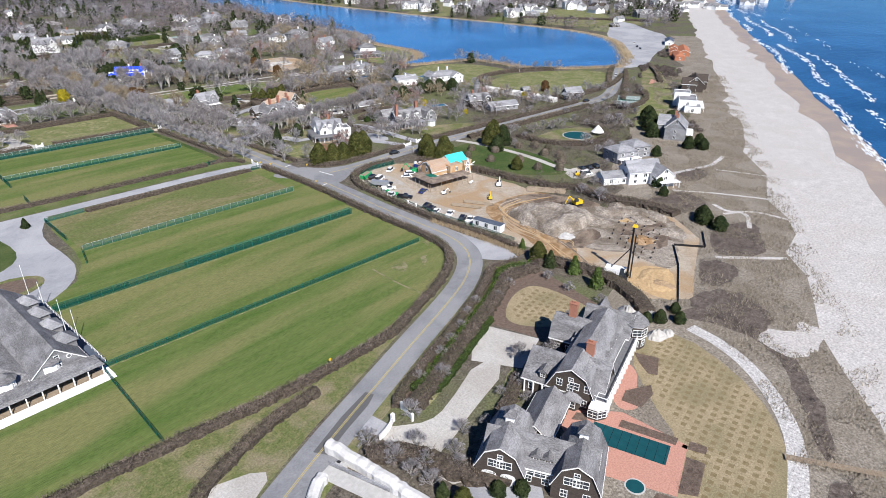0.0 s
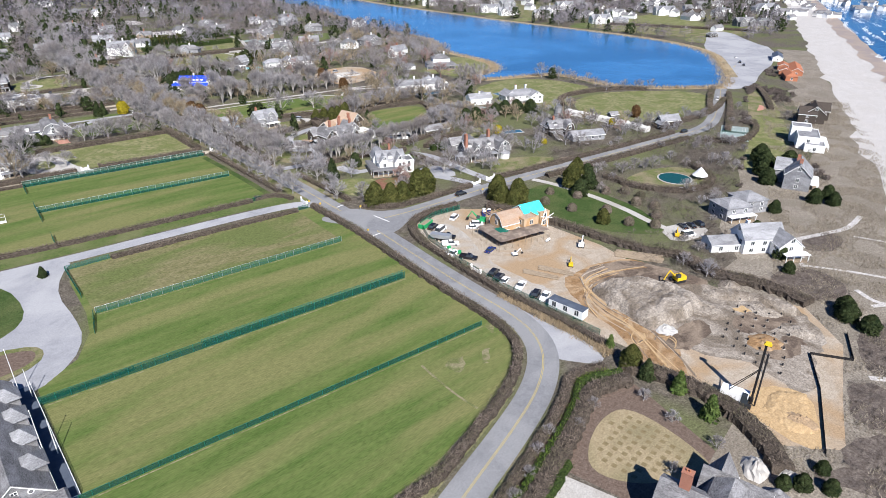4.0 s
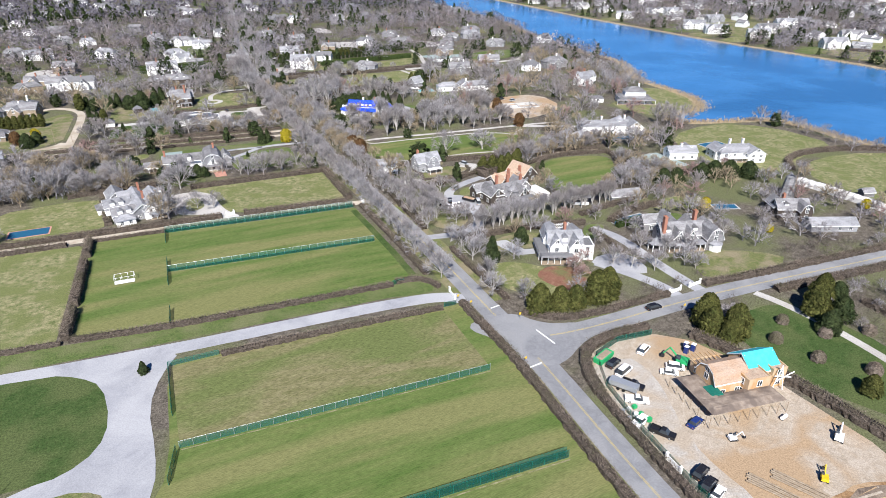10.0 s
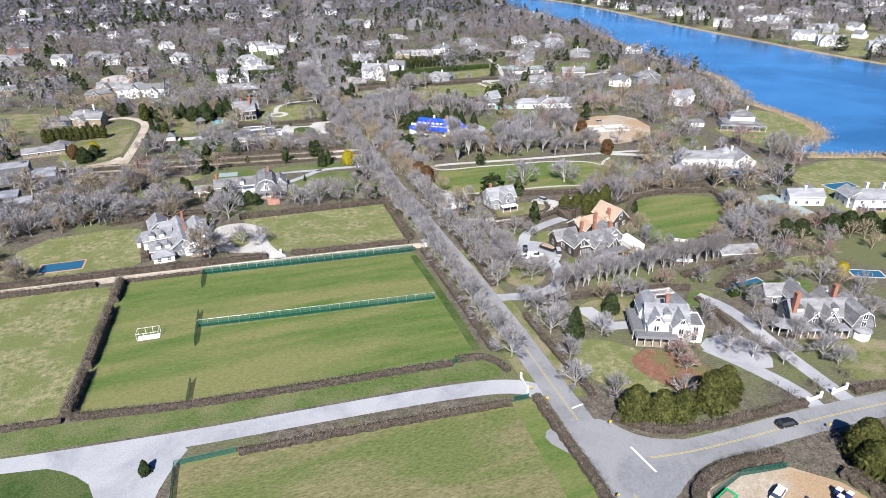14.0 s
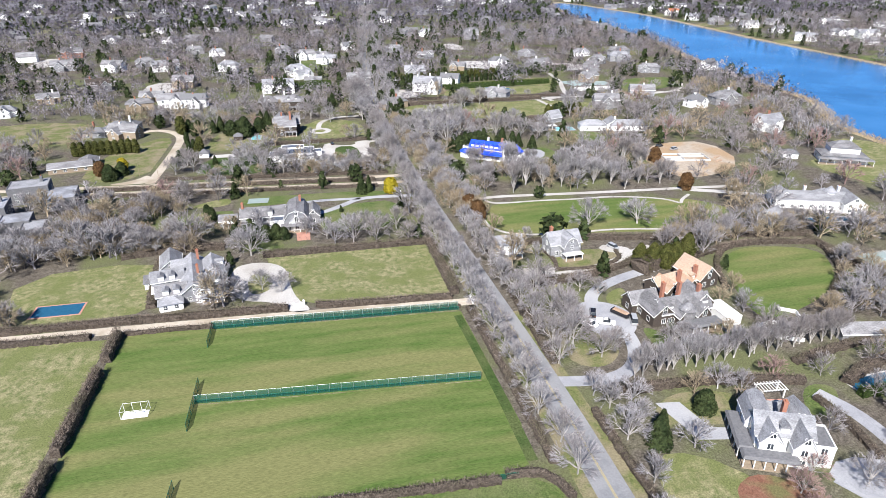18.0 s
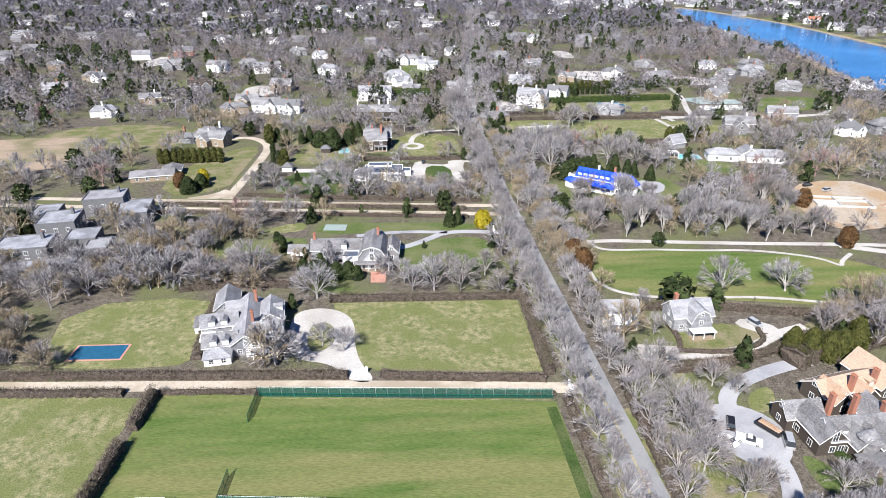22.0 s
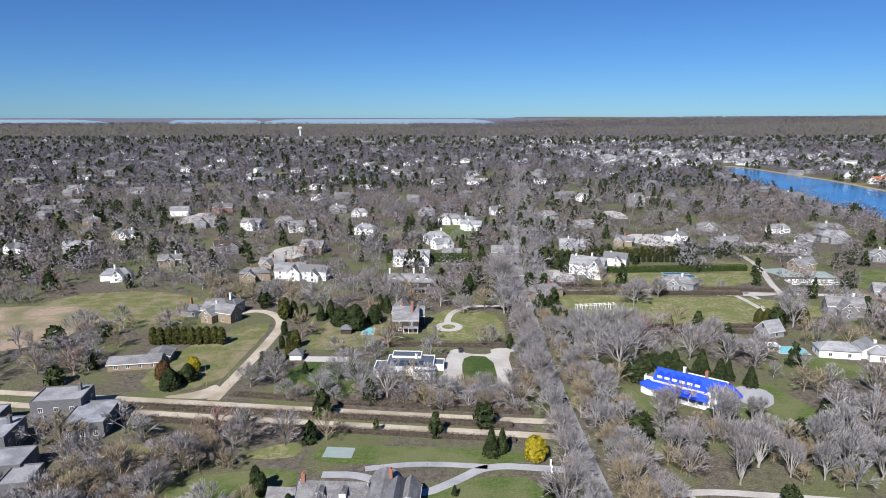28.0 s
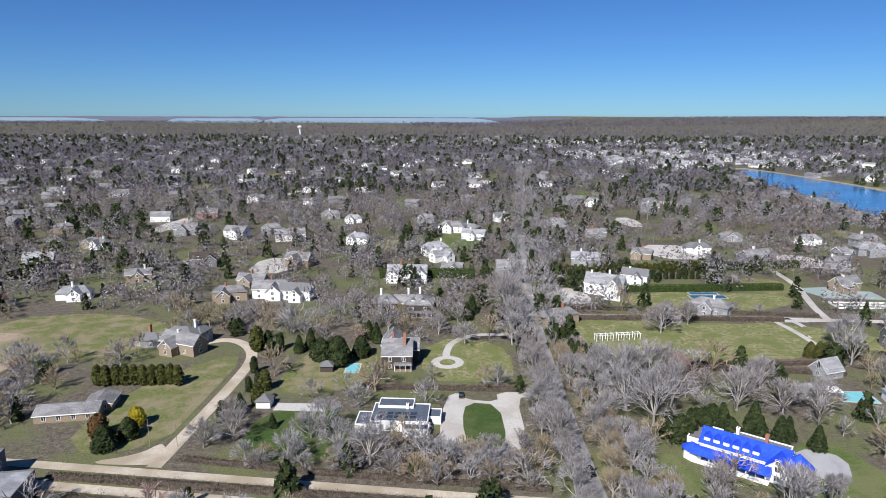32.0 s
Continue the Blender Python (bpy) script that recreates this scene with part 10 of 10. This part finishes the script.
            nrm.append(np.stack([N_[None, :, 0] * c - N_[None, :, 1] * s, N_[None, :, 0] * s + N_[None, :, 1] * c, np.broadcast_to(N_[None, :, 2], (len(i), len(N_)))], -1).reshape(-1, 3))
    return soup(name, np.concatenate(out), M[material], label, category, normals=np.concatenate(nrm) if nrm else None)


def seen(X, Y):
    """Whether a place can come into view anywhere along the flight."""
    a = (np.abs(X) < 0.80 * (Y - 380) + 175) & (Y > 300)
    b = (Y - 80 > 0.10 * (X + 110)) & (X > -60) & (X < 1300) & (Y < 1500)
    c = (X < -60) & (X > -320) & (Y > 400) & (Y < 700)
    return a | b | c


def clumpy(X, Y, s, seed):
    """Smooth noise in 0..1."""
    r = np.random.default_rng(seed)
    v = np.zeros(len(X))
    for k in range(6):
        a, f, p = r.uniform(0, 6.283), r.uniform(0.6, 1.9) / s, r.uniform(0, 6.283)
        v += np.sin((X * math.cos(a) + Y * math.sin(a)) * f + p)
    return 1 / (1 + np.exp(-v * 0.9))


def scatter(x0, x1, y0, y1, step, seed, keep=0.9, clump=60, lo=0.25, margin=0.0):
    r = np.random.default_rng(seed)
    X, Y = np.meshgrid(np.arange(x0, x1, step), np.arange(y0, y1, step))
    X, Y = (X + r.uniform(-0.5, 0.5, X.shape) * step).ravel(), (Y + r.uniform(-0.5, 0.5, Y.shape) * step).ravel()
    m = seen(X, Y) & (r.random(len(X)) < keep * np.clip(lo + clumpy(X, Y, clump, seed + 1), 0, 1))
    X, Y = X[m], Y[m]
    m = free(X, Y)
    if margin:
        for ox, oy in ((margin, 0), (-margin, 0), (0, margin), (0, -margin)):
            m &= free(X + ox, Y + oy)
    return X[m], Y[m]


rw = np.random.default_rng(21)
# far houses first, so that trees leave them room
HX, HY = scatter(-1500, 1500, 640, 2500, 62, 5, keep=0.6, clump=200, lo=0.3)
m_ = np.array([all((hx - kx) ** 2 + (hy - ky) ** 2 > 26 ** 2 for kx, ky in ((93, 736), (-20, 701), (-22, 765))) for hx, hy in zip(HX, HY)])
HX, HY = HX[m_], HY[m_]
near = np.hypot(HX, HY - 390) < 640
near_i, far_i = np.where(near)[0][:55], np.where(~near)[0]
for i in near_i:
    r = random.Random(int(i) + 900)
    wl, rf = r.choice((("shingle_lt", "shingle"), ("white", "shingle_lt"), ("shingle", "shingle"), ("white", "slate"), ("wood", "shingle")))
    KEEP_OUT.append([(HX[i] + a * 13, HY[i] + b) for a, b in ((-1, -30), (1, -30), (1, 6), (-1, 6))])
    house({"white": "white clapboard", "wood": "brown timber", "shingle": "grey shingled", "shingle_lt": "silver shingled"}[wl] + " house among bare trees", HX[i], HY[i], r.uniform(-40, 40), wl, rf,
          [(0, 0, r.uniform(13, 20), r.uniform(7, 9), r.uniform(4, 5.6), r.uniform(2.8, 3.8), r.choice(("gable", "hip"))), (r.uniform(-4, 4), -4, 7, 8, 4.2, 3.2, "gable_y")], chimneys=[(r.uniform(-4, 4), 0, 9.4, r.choice(("brick", "white")))], win=9, group="houses among the trees")


def far_roofs(name, idx, wall, roof, seed):
    W, R_ = [], []
    r = np.random.default_rng(seed)
    for i in idx:
        KEEP_OUT.append([(HX[i] + a * 10, HY[i] + b) for a, b in ((-1, -24), (1, -24), (1, 6), (-1, 6))])
        for j in range(r.integers(1, 4)):
            a = r.uniform(-0.6, 0.6) + (1.571 if j else 0)
            l, w, e, h = r.uniform(6, 11), r.uniform(3.4, 5.2), r.uniform(3.5, 6), r.uniform(2.4, 3.8)
            ox, oy = (0, 0) if j == 0 else (r.uniform(-6, 6), r.uniform(-5, 5))
            c, s = math.cos(a), math.sin(a)
            q = lambda x, y, z: (HX[i] + ox + x * c - y * s, HY[i] + oy + x * s + y * c, z)
            b = [q(-l, -w, 0), q(l, -w, 0), q(l, w, 0), q(-l, w, 0), q(-l, -w, e), q(l, -w, e), q(l, w, e), q(-l, w, e), q(-l, 0, e + h), q(l, 0, e + h)]
            for k in ((0, 1, 5), (0, 5, 4), (1, 2, 6), (1, 6, 5), (2, 3, 7), (2, 7, 6), (3, 0, 4), (3, 4, 7), (4, 8, 7), (5, 6, 9)):
                W.append([b[t] for t in k])
            o = [q(-l - 0.5, -w - 0.5, e - 0.2), q(l + 0.5, -w - 0.5, e - 0.2), q(l + 0.5, 0, e + h + 0.2), q(-l - 0.5, 0, e + h + 0.2), q(-l - 0.5, w + 0.5, e - 0.2), q(l + 0.5, w + 0.5, e - 0.2)]
            for k in ((0, 1, 2), (0, 2, 3), (3, 2, 5), (3, 5, 4)):
                R_.append([o[t] for t in k])
    t = soup(name, W, M[wall], "many distant houses among the trees", "house")
    rf = soup("roofs", R_, M[roof], "roofs of distant houses", "")
    rf.parent = t


sel = rw.permutation(far_i)
far_roofs("far_houses", sel[: len(sel) // 3], "shingle_lt", "shingle", 1)
far_roofs("far_houses", sel[len(sel) // 3: 2 * len(sel) // 3], "shingle_lt", "shingle", 2)
far_roofs("far_houses", sel[2 * len(sel) // 3:], "white", "shingle", 3)
# the village beyond the pond
HX, HY = (np.concatenate([a, b]) for a, b in ((rw.uniform(300, 860, 170), rw.uniform(300, 900, 60)), (rw.uniform(1560, 2050, 170), rw.uniform(2100, 2700, 60))))
far_roofs("far_houses", range(len(HX)), "white", "shingle_lt", 4)
HX, HY = rw.uniform(660, 1250, 110), rw.uniform(430, 1150, 110)
far_roofs("far_houses", range(len(HX)), "white", "shingle", 6)
HX, HY = rw.uniform(-2000, 2200, 200), rw.uniform(2300, 3100, 200)
far_roofs("far_houses", range(len(HX)), "shingle_lt", "shingle_lt", 5)
# clearings among the woods: lawns of far gardens
for i in range(120):
    x, y = rw.uniform(-700, 900), rw.uniform(690, 1700)
    if not seen(np.array([x]), np.array([y]))[0] or not free(np.array([x]), np.array([y]))[0]:
        continue
    w, d = rw.uniform(18, 46), rw.uniform(30, 74)
    patch("lawn", [(x - w / 2, y - d / 2), (x + w / 2, y - d / 2 + rw.uniform(-5, 5)), (x + w / 2, y + d / 2), (x - w / 2, y + d / 2 + rw.uniform(-5, 5))], 0.012 + 0.0006 * i, M[("dry_lawn", "lawn", "verge", "gravel")[i % 4 if i % 8 else 3]],
          ("dry grass clearing among far gardens", "green lawn of a far garden", "rough grass of a far garden", "pale gravel court of a far garden")[i % 4 if i % 8 else 3], "lawn", soft=1)

FINE_BANK = [np.concatenate(bare(180 + i, (8, 5, 5, 3), (0.56, 0.62, 0.52)[i % 3], w=0.0064)) for i in range(6)]
NEAR_BANK = [np.concatenate(bare(200 + i, (7, 4, 4, 3), (0.56, 0.62, 0.52)[i % 3], w=0.0088)) for i in range(6)]
MID_BANK = [puff(300 + i, 210, 0.078, (0.54, 0.62, 0.58, 0.50)[i % 4]) for i in range(10)]
FAR_BANK = [puff(400 + i, 38, 0.17, (0.46, 0.54, 0.50)[i % 3]) for i in range(8)]
DIST_BANK = [puff(500 + i, 13, 0.28, 0.54) for i in range(6)]
SHRUB_BANK = [np.concatenate([thin(l, 20, rw), thin(t, 46, rw)]) for l, t in (bare(600 + i, (9, 4, 4, 2), 0.62, 0.05, 0.015) for i in range(4))]
BUSH_BANK = [thin(c, 170, rw) for t, c in (ever(640 + i, "round", 110, 0.10) for i in range(4))]
EVER_BANK = [thin(c, 190, rw) for t, c in (ever(700 + i, ("cone", "round", "cone", "cone")[i], 100, 0.125) for i in range(4))]
EVER_FAR = [thin(c[:260], 46, rw) for t, c in (ever(720 + i, ("cone", "round", "cone")[i], 130, 0.20) for i in range(3))]

X, Y = scatter(-330, 330, 296, 700, 9.6, 31, keep=0.97, clump=28, lo=0.55, margin=2.6)
hh = np.where(rw.random(len(X)) < 0.25, rw.uniform(12, 16, len(X)), rw.uniform(7, 12, len(X)))
hh = np.where((Y < 410) & (X > 0), np.minimum(hh, 8.5), hh)
third = rw.random(len(X))
for lo_, hi_, mm, lab in ((0.0, 0.74, "twig", "grey leafless wood of bare trees"), (0.74, 0.95, "twig_br", "brown budding leafless trees"), (0.95, 1.01, "twig_red", "reddish leafless trees")):
    s_ = (third >= lo_) & (third < hi_)
    close = (np.abs(X) < 150) & (Y < 530)
    plant("bare_wood", np.column_stack([X, Y])[s_ & close], hh[s_ & close], FINE_BANK, mm, lab, "wood", seed=int(lo_ * 10))
    plant("bare_wood", np.column_stack([X, Y])[s_ & ~close], hh[s_ & ~close], NEAR_BANK, mm, lab, "wood", seed=int(lo_ * 10) + 1)
yy = np.arange(640, 1500, 10.0)
mx = np.interp(yy, [p[1] for p in MAIN], [p[0] for p in MAIN])
X = np.concatenate([mx - 5.6, mx + 5.8, mx + 13]) + rw.uniform(-1.5, 1.5, 3 * len(yy))
Y = np.tile(yy, 3) + rw.uniform(-4, 4, 3 * len(yy))
k = rw.random(len(X)) < 0.72
plant("bare_wood", np.column_stack([X, Y])[k], rw.uniform(9, 17, k.sum()), [thin(b_, 330, rw) for b_ in NEAR_BANK], "twig", "bare trees lining the far road", "wood", wide=1.0, seed=15)
plant("evergreens", np.column_stack([X, Y])[~k], rw.uniform(6, 13, (~k).sum()), EVER_BANK, "conifer", "dark evergreens along the far road", "trees", wide=1.0, seed=16)
# the close brown wood west of the shingled houses, and thickets along the lanes
P = []
for poly, n in (([(-150, 470), (-118, 468), (-60, 472), (-46, 482), (-48, 500), (-70, 520), (-100, 530), (-108, 500), (-150, 496)], 170), ([(-60, 545), (30, 538), (30, 562), (-60, 560)], 46), ([(60, 500), (160, 494), (190, 505), (160, 540), (70, 538)], 60),
                ([(100, 432), (150, 426), (190, 432), (188, 446), (130, 444)], 40), ([(130, 366), (180, 372), (184, 400), (172, 412), (150, 386)], 36), ([(-112, 444), (-100, 430), (-96, 424), (-120, 424), (-124, 452)], 16)):
    xs_, ys_ = [p[0] for p in poly], [p[1] for p in poly]
    Q = np.column_stack([rw.uniform(min(xs_), max(xs_), n * 2), rw.uniform(min(ys_), max(ys_), n * 2)])
    Q = Q[inside(poly, Q[:, 0], Q[:, 1]) & free(Q[:, 0], Q[:, 1])][:n]
    P.append(Q)
P = np.concatenate(P)
k = rw.random(len(P)) < 0.5
plant("bare_wood", P[k], rw.uniform(5, 9.5, k.sum()), FINE_BANK, "twig_br", "close brown wood beside the gardens", "wood", wide=1.1, seed=17)
plant("bare_wood", P[~k], rw.uniform(5, 10.5, (~k).sum()), FINE_BANK, "twig", "close grey wood beside the gardens", "wood", wide=1.1, seed=18)
X, Y = scatter(-330, 340, 296, 700, 5.6, 37, keep=0.7, clump=22, lo=0.2)
plant("undergrowth", np.column_stack([X, Y]), rw.uniform(1.2, 3.0, len(X)), SHRUB_BANK, "thicket", "low leafless undergrowth", "scrub", seed=3)
X, Y = scatter(-330, 340, 400, 700, 15, 41, keep=0.6, clump=50, lo=0.0)
plant("evergreens", np.column_stack([X, Y]), rw.uniform(4.5, 10, len(X)), EVER_BANK, "conifer", "scattered dark evergreens", "trees", wide=1.0, seed=4)
X, Y = scatter(-900, 1150, 420, 1150, 14.0, 43, keep=0.98, clump=50, lo=0.45, margin=2.0)
m_ = ~((np.abs(X) < 330) & (Y < 700))
X, Y = X[m_], Y[m_]
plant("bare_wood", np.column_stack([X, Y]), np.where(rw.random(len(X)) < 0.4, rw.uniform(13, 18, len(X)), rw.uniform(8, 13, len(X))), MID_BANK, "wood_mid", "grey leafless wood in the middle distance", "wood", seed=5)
X, Y = scatter(-900, 1150, 640, 1150, 11, 45, keep=0.7, clump=30, lo=0.2)
plant("undergrowth", np.column_stack([X, Y]), rw.uniform(1.5, 3.5, len(X)), [thin(b_, 26, rw) for b_ in SHRUB_BANK], "thicket", "low leafless undergrowth", "scrub", wide=2.0, seed=13)
X, Y = scatter(-1000, 1150, 420, 1300, 17, 47, keep=0.75, clump=70, lo=0.05)
m_ = ~((np.abs(X) < 330) & (Y < 690))
plant("evergreens", np.column_stack([X, Y])[m_], rw.uniform(6, 14, m_.sum()), [thin(b_, 110, rw) for b_ in EVER_BANK], "conifer", "dark evergreens among bare trees", "trees", wide=0.9, seed=6)
X, Y = scatter(-2000, 2100, 1150, 2350, 15.5, 53, keep=0.98, clump=120, lo=0.7)
# far_twig carries painted haze for this wood and those beyond
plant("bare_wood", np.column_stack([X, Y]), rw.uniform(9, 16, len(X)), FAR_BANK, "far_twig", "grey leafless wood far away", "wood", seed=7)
X, Y = scatter(-2000, 2100, 1250, 3000, 34, 57, keep=0.75, clump=150, lo=0.1)
plant("evergreens", np.column_stack([X, Y]), rw.uniform(9, 16, len(X)), EVER_FAR, "conifer", "far dark evergreens", "trees", wide=1.0, seed=8)
X, Y = scatter(-3900, 3900, 2350, 4740, 30, 59, keep=0.98, clump=200, lo=0.8)
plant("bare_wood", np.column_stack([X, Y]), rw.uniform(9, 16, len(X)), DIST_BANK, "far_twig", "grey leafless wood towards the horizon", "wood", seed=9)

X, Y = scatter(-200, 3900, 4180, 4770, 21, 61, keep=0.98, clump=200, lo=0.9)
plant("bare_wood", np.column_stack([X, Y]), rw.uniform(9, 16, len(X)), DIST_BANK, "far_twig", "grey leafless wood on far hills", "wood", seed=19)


# reeds round the pond, dune scrub, dune grass
def fringe(name, poly, n, mat_, label, h0, h1, spread_, seed, category="reeds", w=0.05):
    r = np.random.default_rng(seed)
    pts = np.array(rounded(poly, 2))
    i = r.integers(0, len(pts), n)
    u = r.random(n)[:, None]
    P = pts[i] * (1 - u) + pts[(i + 1) % len(pts)] * u + r.normal(0, spread_, (n, 2))
    A = np.column_stack([P, np.zeros(n)])
    B = A + np.column_stack([r.normal(0, 0.3, (n, 2)), r.uniform(h0, h1, n)])
    return soup(name, strips(A, B, np.full(n, w), r), M[mat_], label, category)


fringe("reeds", POND, 26000, "reed", "dry tan reeds along the pond edge", 0.6, 1.7, 2.8, 61, w=0.22)
r = np.random.default_rng(63)
lawn_e = [(35, 128), (33, 119), (27, 110), (12, 98), (-14, 88), (-40, 84), (-40, 112), (0, 124), (14, 134), (28, 138)]
P = []
for poly in SCRUB:
    xs_, ys_ = [p[0] for p in poly], [p[1] for p in poly]
    n = int((max(xs_) - min(xs_)) * (max(ys_) - min(ys_)) * 0.42)
    Q = np.column_stack([r.uniform(min(xs_) - 1, max(xs_) + 1, n), r.uniform(min(ys_) - 1, max(ys_) + 1, n)])
    P.append(Q[inside(poly, Q[:, 0], Q[:, 1])])
P = np.concatenate(P)
plant("dune_scrub", P, r.uniform(0.7, 1.7, len(P)), SHRUB_BANK, "scrub", "dark leafless dune scrub", "scrub", wide=1.7, seed=10)
sx, sd = r.uniform(-60, 330, 1500), r.uniform(62, 112, 1500)
P = np.array([shore(a, b) for a, b in zip(sx, sd)])
k = (clumpy(P[:, 0], P[:, 1], 16, 64) > 0.5) & free(P[:, 0], P[:, 1])
plant("dune_scrub", P[k], r.uniform(0.9, 2.2, k.sum()), BUSH_BANK, "scrub", "dark leafless dune scrub", "scrub", wide=1.9, seed=12)
n = 90000
sx, sd = r.uniform(-230, 200, n), r.uniform(49, 100, n)
P = np.column_stack([224.6 + COAST[0] * sx + INLAND[0] * sd, 114.8 + COAST[1] * sx + INLAND[1] * sd])
k = (clumpy(P[:, 0], P[:, 1], 3.5, 65) > 0.40) & ~inside(lawn_e, P[:, 0], P[:, 1]) & ~inside(SITE, P[:, 0], P[:, 1]) & (r.random(n) < np.clip((sd - 47) / 8, 0, 1))
P = P[k]
A = np.column_stack([P, np.zeros(len(P))])
B = A + np.column_stack([r.normal(0, 0.3, (len(P), 2)), r.uniform(0.35, 0.9, len(P))])
soup("dune_grass", strips(A, B, np.full(len(P), 0.11), r), M["dune_blade"], "dry dune grass tufts", "grass")
# small clumps planted in the stone strip
LN = rounded([(35.6, 127), (33.4, 118), (28.3, 109.8), (20.6, 102.4), (12.4, 96.8), (4.4, 93.5), (-5, 91), (-22, 87), (-40, 84)], 2, closed=False)
LN = np.array(LN)
i = r.integers(0, len(LN) - 1, 700)
P = LN[i] + (LN[i + 1] - LN[i]) * r.random(700)[:, None] + r.uniform(-1.6, 1.6, (700, 2))
plant("planted_clumps", P, r.uniform(0.25, 0.5, 700), [thin(b_, 16, rw) for b_ in SHRUB_BANK], "thicket", "rows of small clipped clumps in pale stones", "plants", wide=1.3, seed=14)
n = 420
P = np.concatenate([np.column_stack([r.uniform(a, b, n), r.uniform(c, d, n)]) for a, b, c, d in ((10, 18, 124, 133), (-3, 7, 122, 128), (-10, -4, 107, 124), (-19, -8, 104, 108))])
P = P[np.any([inside(q, P[:, 0], P[:, 1]) for q in BEDS], axis=0)]
plant("bed_plants", P, r.uniform(0.4, 0.9, len(P)), [thin(b_, 20, rw) for b_ in SHRUB_BANK], "thicket", "low dead growth in flower beds", "plants", wide=1.3, seed=22)
# dry grasses along the site fence
n = 2600
y_ = r.uniform(183, 222, n)
A = np.column_stack([42.4 + r.normal(0, 0.9, n) - np.clip(190 - y_, 0, 9) * 0.15, y_, np.zeros(n)])
soup("tall_grass", strips(A, A + np.column_stack([r.normal(0, 0.35, (n, 2)), r.uniform(0.6, 1.5, n)]), np.full(n, 0.12), r), M["reed"], "dry tan grasses along the site fence", "grass")
# scrub round the building site and the gardens east of it
X, Y = r.uniform(96, 330, 170), r.uniform(165, 300, 170)
k = free(X, Y)
plant("bare_wood", np.column_stack([X, Y])[k], r.uniform(3.5, 6.5, k.sum()), FINE_BANK, "twig", "small bare trees behind the dunes", "wood", wide=1.1, seed=21)
X, Y = r.uniform(92, 330, 5200), r.uniform(140, 300, 5200)
k = free(X, Y) & (clumpy(X, Y, 14, 66) > 0.3)
plant("undergrowth", np.column_stack([X, Y])[k], r.uniform(1.5, 4.2, k.sum()), SHRUB_BANK, "thicket", "leafless scrub behind the dunes", "scrub", wide=1.2, seed=11)
# foam lines of breaking waves
F = []
for d0, n, wd, seed in ((-2, 2600, 1.4, 1), (-19, 1500, 2.0, 2), (-34, 1000, 2.2, 3), (-58, 300, 1.4, 4)):
    rr = np.random.default_rng(80 + seed)
    s0 = rr.uniform(-500, 1600, n)
    ok = np.sin(s0 * 0.02 + seed) + np.sin(s0 * 0.047 + 2 * seed) > -0.7
    for s_ in s0[ok]:
        c0 = d0 + 3.5 * math.sin(s_ * 0.03 + seed) + rr.normal(0, 1.6)
        L_ = rr.uniform(1.5, 6)
        w_ = wd * rr.uniform(0.1, 0.5)
        a, b, c, d = shore(s_, c0 - w_), shore(s_ + L_, c0 - w_ * 0.3), shore(s_ + L_ * 0.9, c0 + w_ * 0.5), shore(s_ - 1, c0 + w_)
        F += [[(*a, 0.16), (*b, 0.17), (*c, 0.16)], [(*a, 0.16), (*c, 0.16), (*d, 0.17)]]
soup("surf", F, M["foam"], "white foam of breaking waves", "surf")
# checks mown into the tan lawns
def checks(poly, ang, step, z):
    V_ = []
    c, s = math.cos(ang), math.sin(ang)
    pts = [(x * c + y * s, -x * s + y * c) for x, y in poly]
    x0, x1, y0, y1 = min(p[0] for p in pts), max(p[0] for p in pts), min(p[1] for p in pts), max(p[1] for p in pts)
    i = 0
    u = x0
    while u < x1:
        v = y0 + (step if i % 2 else 0)
        while v < y1:
            q = [(u + step * 0.5, v), (u + step * 0.98, v + step * 0.5), (u + step * 0.5, v + step), (u + step * 0.02, v + step * 0.5)]
            W_ = [(a * c - b * s, a * s + b * c) for a, b in q]
            if inside(poly, [p[0] for p in W_], [p[1] for p in W_]).all():
                V_ += [[(*W_[0], z), (*W_[1], z), (*W_[2], z)], [(*W_[0], z), (*W_[2], z), (*W_[3], z)]]
            v += step * 2
        u += step
        i += 1
    soup("mown_checks", V_, M["tan_dark"], "darker mown checks in a dormant lawn", "lawn", kind="structure")


checks([(30, 127), (24, 112), (14, 101.5), (4, 96), (-14, 91.5), (-38, 87), (-38, 99), (-20, 105), (-4, 113), (4, 121), (14, 131), (26, 132)], 0.9, 1.5, 0.056)
checks([(8, 163), (13, 167), (21, 169.4), (27, 168), (27.4, 158), (24.8, 148), (18, 151), (11, 156)], 0.9, 1.5, 0.056)
